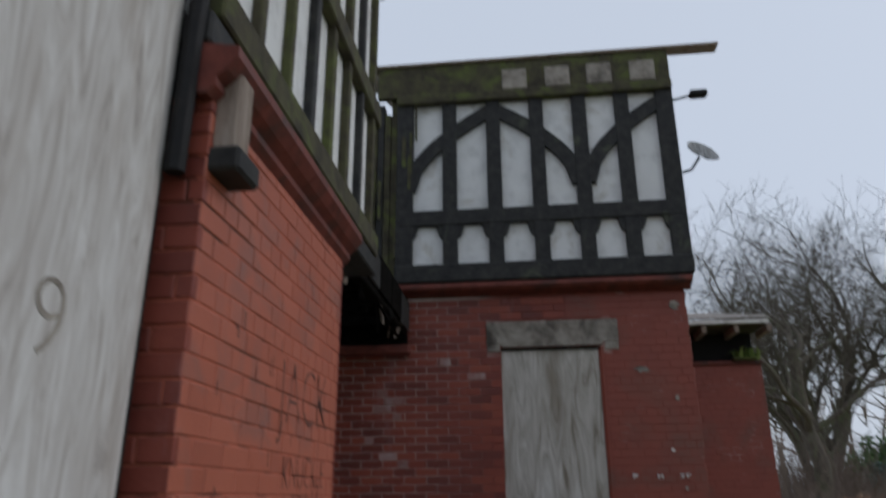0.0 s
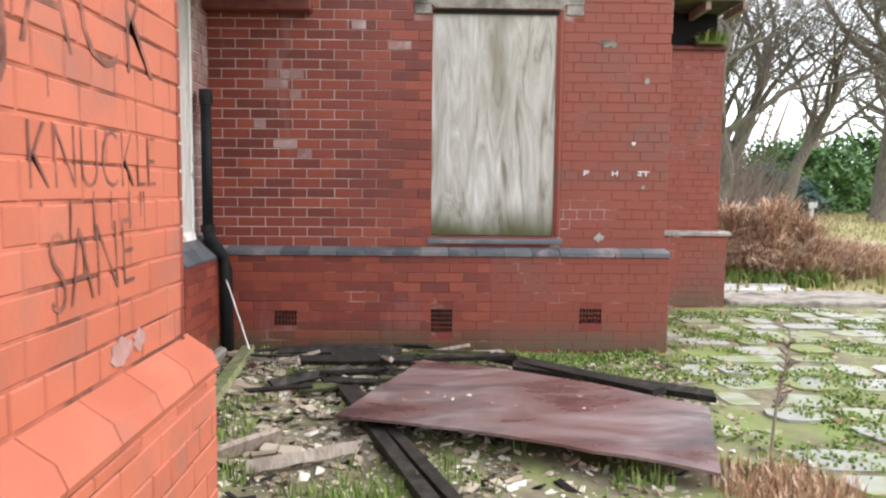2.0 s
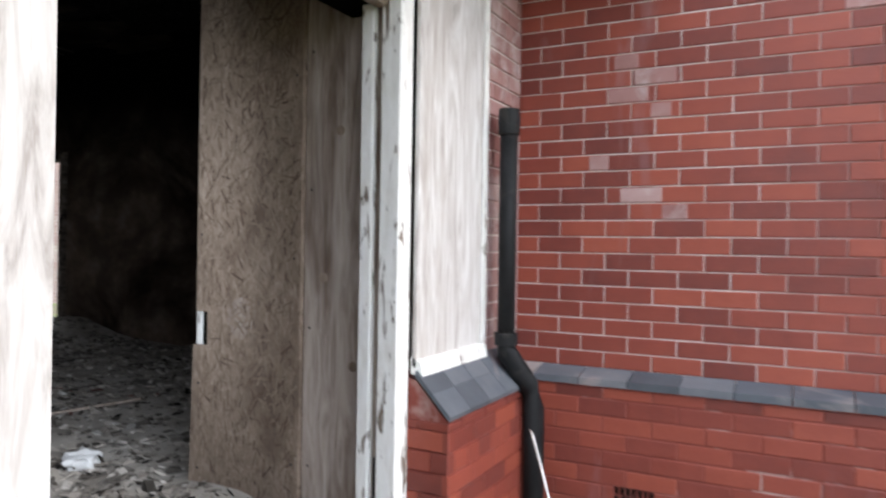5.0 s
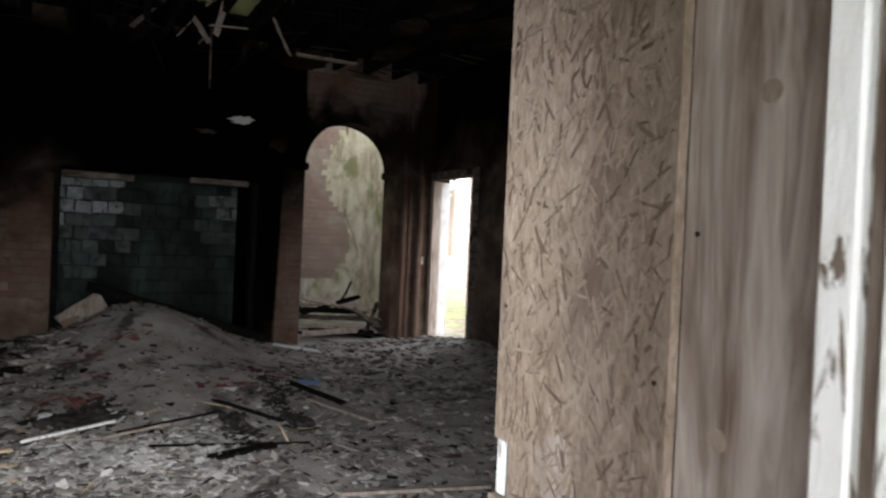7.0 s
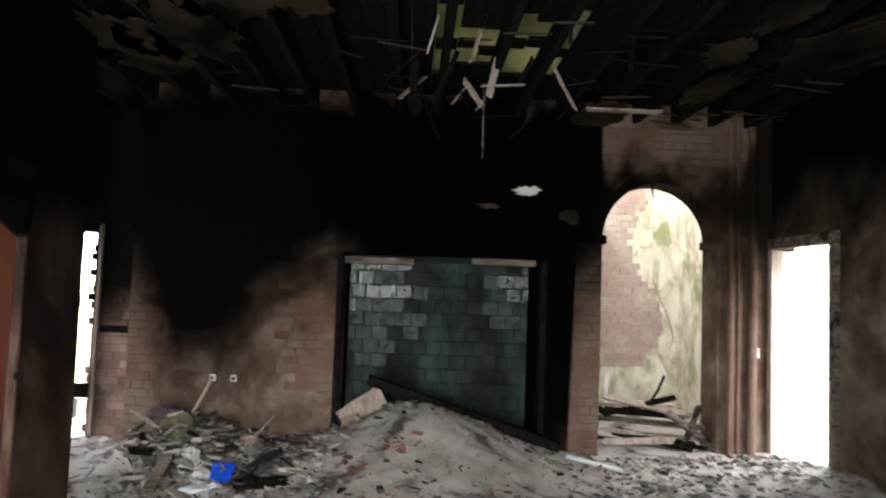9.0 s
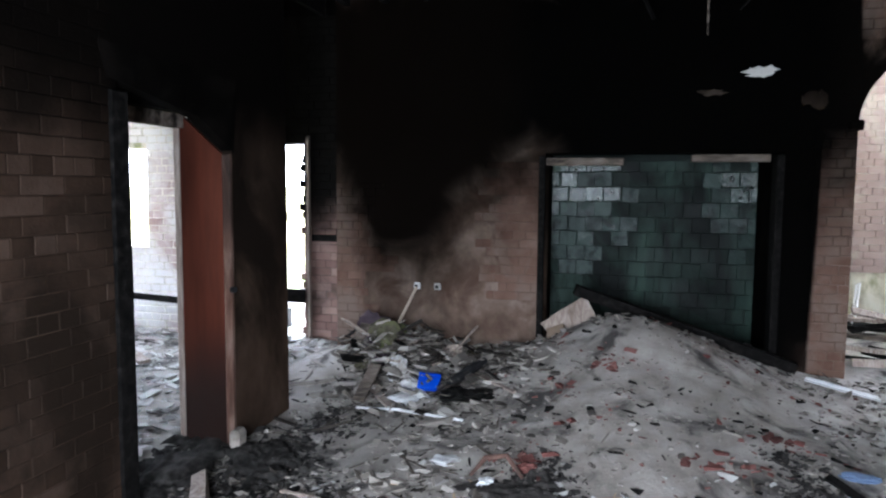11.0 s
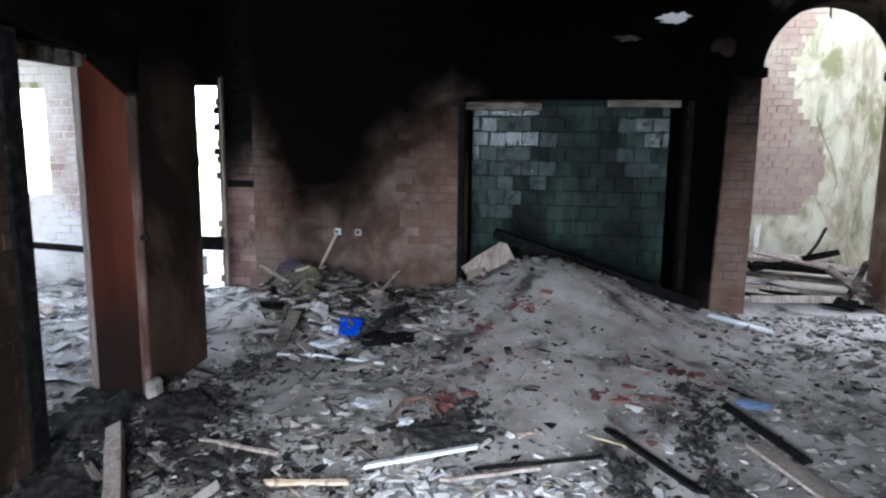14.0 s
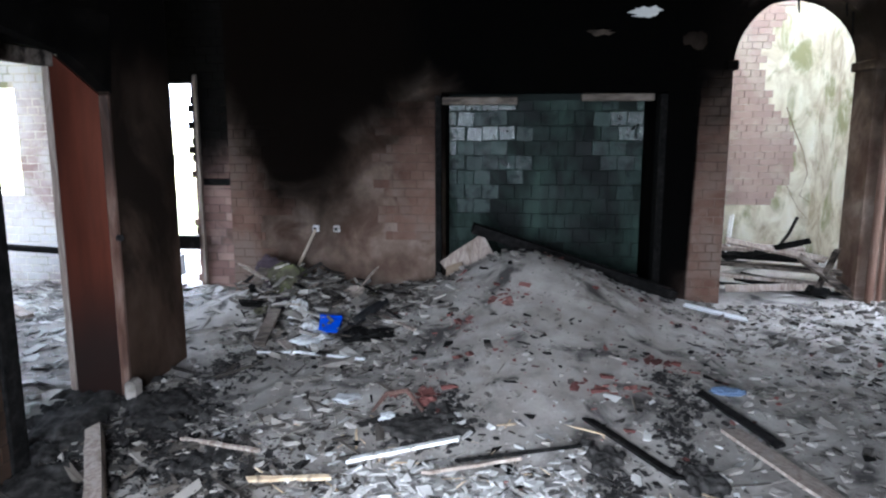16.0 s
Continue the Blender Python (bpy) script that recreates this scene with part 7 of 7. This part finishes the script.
# ---- brickwork, brick by brick ----
window_gap = [(1.87, 2.98, 0.90, 2.862), (1.72, 3.145, 2.82, 3.15)]
bricks(wing, "brick", (-1.4, 7.550, 0), 0, 2.6, 0.868, 3.44, window_gap, M["brick"], 300, lambda u, z: u < 1.9 and z < 2.6, seed=1, joint=0.0056, header=0)
bricks(wing_right, "brick", (1.2, 7.5540, 0), 0, 1.3, 0.868, 3.44, [(a - 2.6, b - 2.6, c, d) for a, b, c, d in window_gap], M["brick_red"], 160, seed=31, joint=0.0035, tidy=0.0006)
bricks(plinth, "brick", (-1.25, 7.4225, 0), 0, 2.23, 0.0, 0.80, [(0.41, 0.60, 0.2, 0.33), (1.73, 1.91, 0.15, 0.35)], M["brick"], 160, seed=2, header=0, joint=0.006)
bricks(plinth_right, "brick", (0.98, 7.4240, 0), 0, 1.52, 0.0, 0.80, [(0.76, 0.95, 0.23, 0.36)], M["brick_red"], 110, seed=32, joint=0.0035, tidy=0.0006)
bricks(back, "brick", (2.49, 9.9378, 0), 0, 1.44, 0.85, 3.02, [], M["brick_red"], 0, seed=3, joint=0.004, tidy=0.0006)
bricks(back_plinth, "brick", (2.49, 9.8378, 0), 0, 1.5, 0.0, 0.84, [], M["brick_red"], 0, seed=4, joint=0.004, tidy=0.0006)
bricks(pier, "brick", (-0.2855, 1.855, 0), 90, 1.785, 0.0, 2.60, [(-0.1, 1.9, 0.0, 0.89)], M["brick_painted"], 300, seed=5, joint=0.006)
bricks(pier_plinth, "brick", (-0.205, 1.815, 0), 90, 1.865, 0.0, 0.78, [], M["brick_painted"], 80, seed=6, joint=0.006)
bricks(pier, "brick", (-0.75, 1.852, 0), 0, 0.465, 0.0, 2.60, [], M["brick"], 0, seed=7)
bricks(pier_plinth, "brick", (-0.30, 1.812, 0), 0, 0.09, 0.0, 0.78, [], M["brick"], 0, seed=8)
bricks(pier, "brick", (-0.284, 3.638, 0), 180, 0.46, 0.0, 2.60, [], M["brick"], 0, seed=9)
bricks(bay, "brick", (-1.247, 6.465, 0), 90, 0.95, 0.0, 0.78, [], M["brick"], 60, seed=10, joint=0.006)
bricks(bay, "brick", (-1.5, 6.465, 0), 0, 0.25, 0.0, 0.78, [], M["brick"], 20, seed=11, joint=0.006)
bricks(quoin, "brick", (-1.397, 7.15, 0), 90, 0.40, 0.95, 3.3, [], M["brick_bleached"], 60, seed=12)
# sooty brick inside
torn = random.Random(43)
def ragged_edge(z0, z1, at, reach, width, course=0.0825):
    """Gaps that leave a torn right-hand end to each course."""
    return [(at + reach * (math.sin(0.7 * k) * 0.5 + torn.uniform(-0.5, 0.5)), width + 1, z0 + course * k, z0 + course * (k + 1)) for k in range(int((z1 - z0) / course) + 1)]


bricks(west, "brick", (-9.314, 4.62, 0), 90, 0.695, 0.9, 2.2, [(-0.1, 0.16 + 0.12 * math.sin(k * 1.9), 0.9 + 0.0825 * k, 0.9825 + 0.0825 * k) for k in range(16)], M["chimney_brick"], 60, seed=20, joint=0.0035, depth=0.02)
bricks(west, "brick", (-9.314, 7.585, 0), 90, 0.32, 0.25, 2.5, [], M["chimney_brick"], 60, seed=27, joint=0.006)
bricks(west, "brick", (-9.314, 7.86, 0), 90, 1.7, 3.20, 3.66, ragged_edge(3.20, 3.66, 1.35, 0.4, 1.7), M["chimney_brick"], 60, seed=28, joint=0.006)
bricks(west, "brick", (-9.314, 3.26, 0), 90, 0.9, 0.3, 2.0, ragged_edge(0.3, 2.0, 0.4, 0.3, 0.9), M["chimney_brick"], 60, seed=29, joint=0.0035, depth=0.02)
bricks(south, "brick", (-1.75, 3.6735, 0), 180, 3.84, 0.1, 3.0, [], M["dark_brick"], 60, lambda u, z: u > 2.0 and 0.6 < z < 2.4, seed=21, tidy=0.002, joint=0.0028, depth=0.02)
bricks(side_west, "brick", (-9.615, -0.8, 0), 90, 2.7, 0.2, 3.7, [(0.6, 1.685, 1.27, 2.37)], M["bare_brick"], 0, seed=22, tidy=0.004)
bricks(side_gap, "brick", (-9.615, 1.9, 0), 90, 1.36, 0.2, 3.7, [(-0.1, 0.875, 0.3, 2.42)], M["bare_brick_sooty"], 190, seed=26, tidy=0.005, joint=0.0035)
bricks(yard, "brick", (-16, 13.99, 0), 0, 13, 0.0, 3.5, [], M["bare_pink"], 0, seed=24, depth=0.02)
ragged = random.Random(41)
fallen = [(0.60 + 0.22 * math.sin(k * 0.23) + 0.12 * ragged.random(), 3.0, 1.0 + 0.0825 * k, 1.0825 + 0.0825 * k) for k in range(30)]
bricks(stair_back, "brick", (-11.885, 8.55, 0), 90, 1.1, 1.0, 3.45, fallen, M["bare_pink"], 0, seed=42, tidy=0.002, joint=0.003, depth=0.02)

# toothed brick ends at the sides of the tall window gap
tooth = random.Random(44)
for k in range(24):
    z = 0.38 + 0.0825 * k
    if tooth.random() < 0.75:
        reach = tooth.uniform(0.01, 0.07)
        Shape().box(-9.9, -9.64, 2.773 - reach, 2.777, z + 0.004, z + 0.076, 0.004).out("broken_brick", M["bare_brick_sooty"], side_gap)
for k in range(30):
    z = 0.3 + 0.0825 * k
    reach = tooth.uniform(0.0, 0.04)
    Shape().box(-7.38 - 0.008 - reach, -7.375, 3.39, 3.655, z + 0.004, z + 0.077, 0.004).out("broken_brick", M["dark_brick"], south)
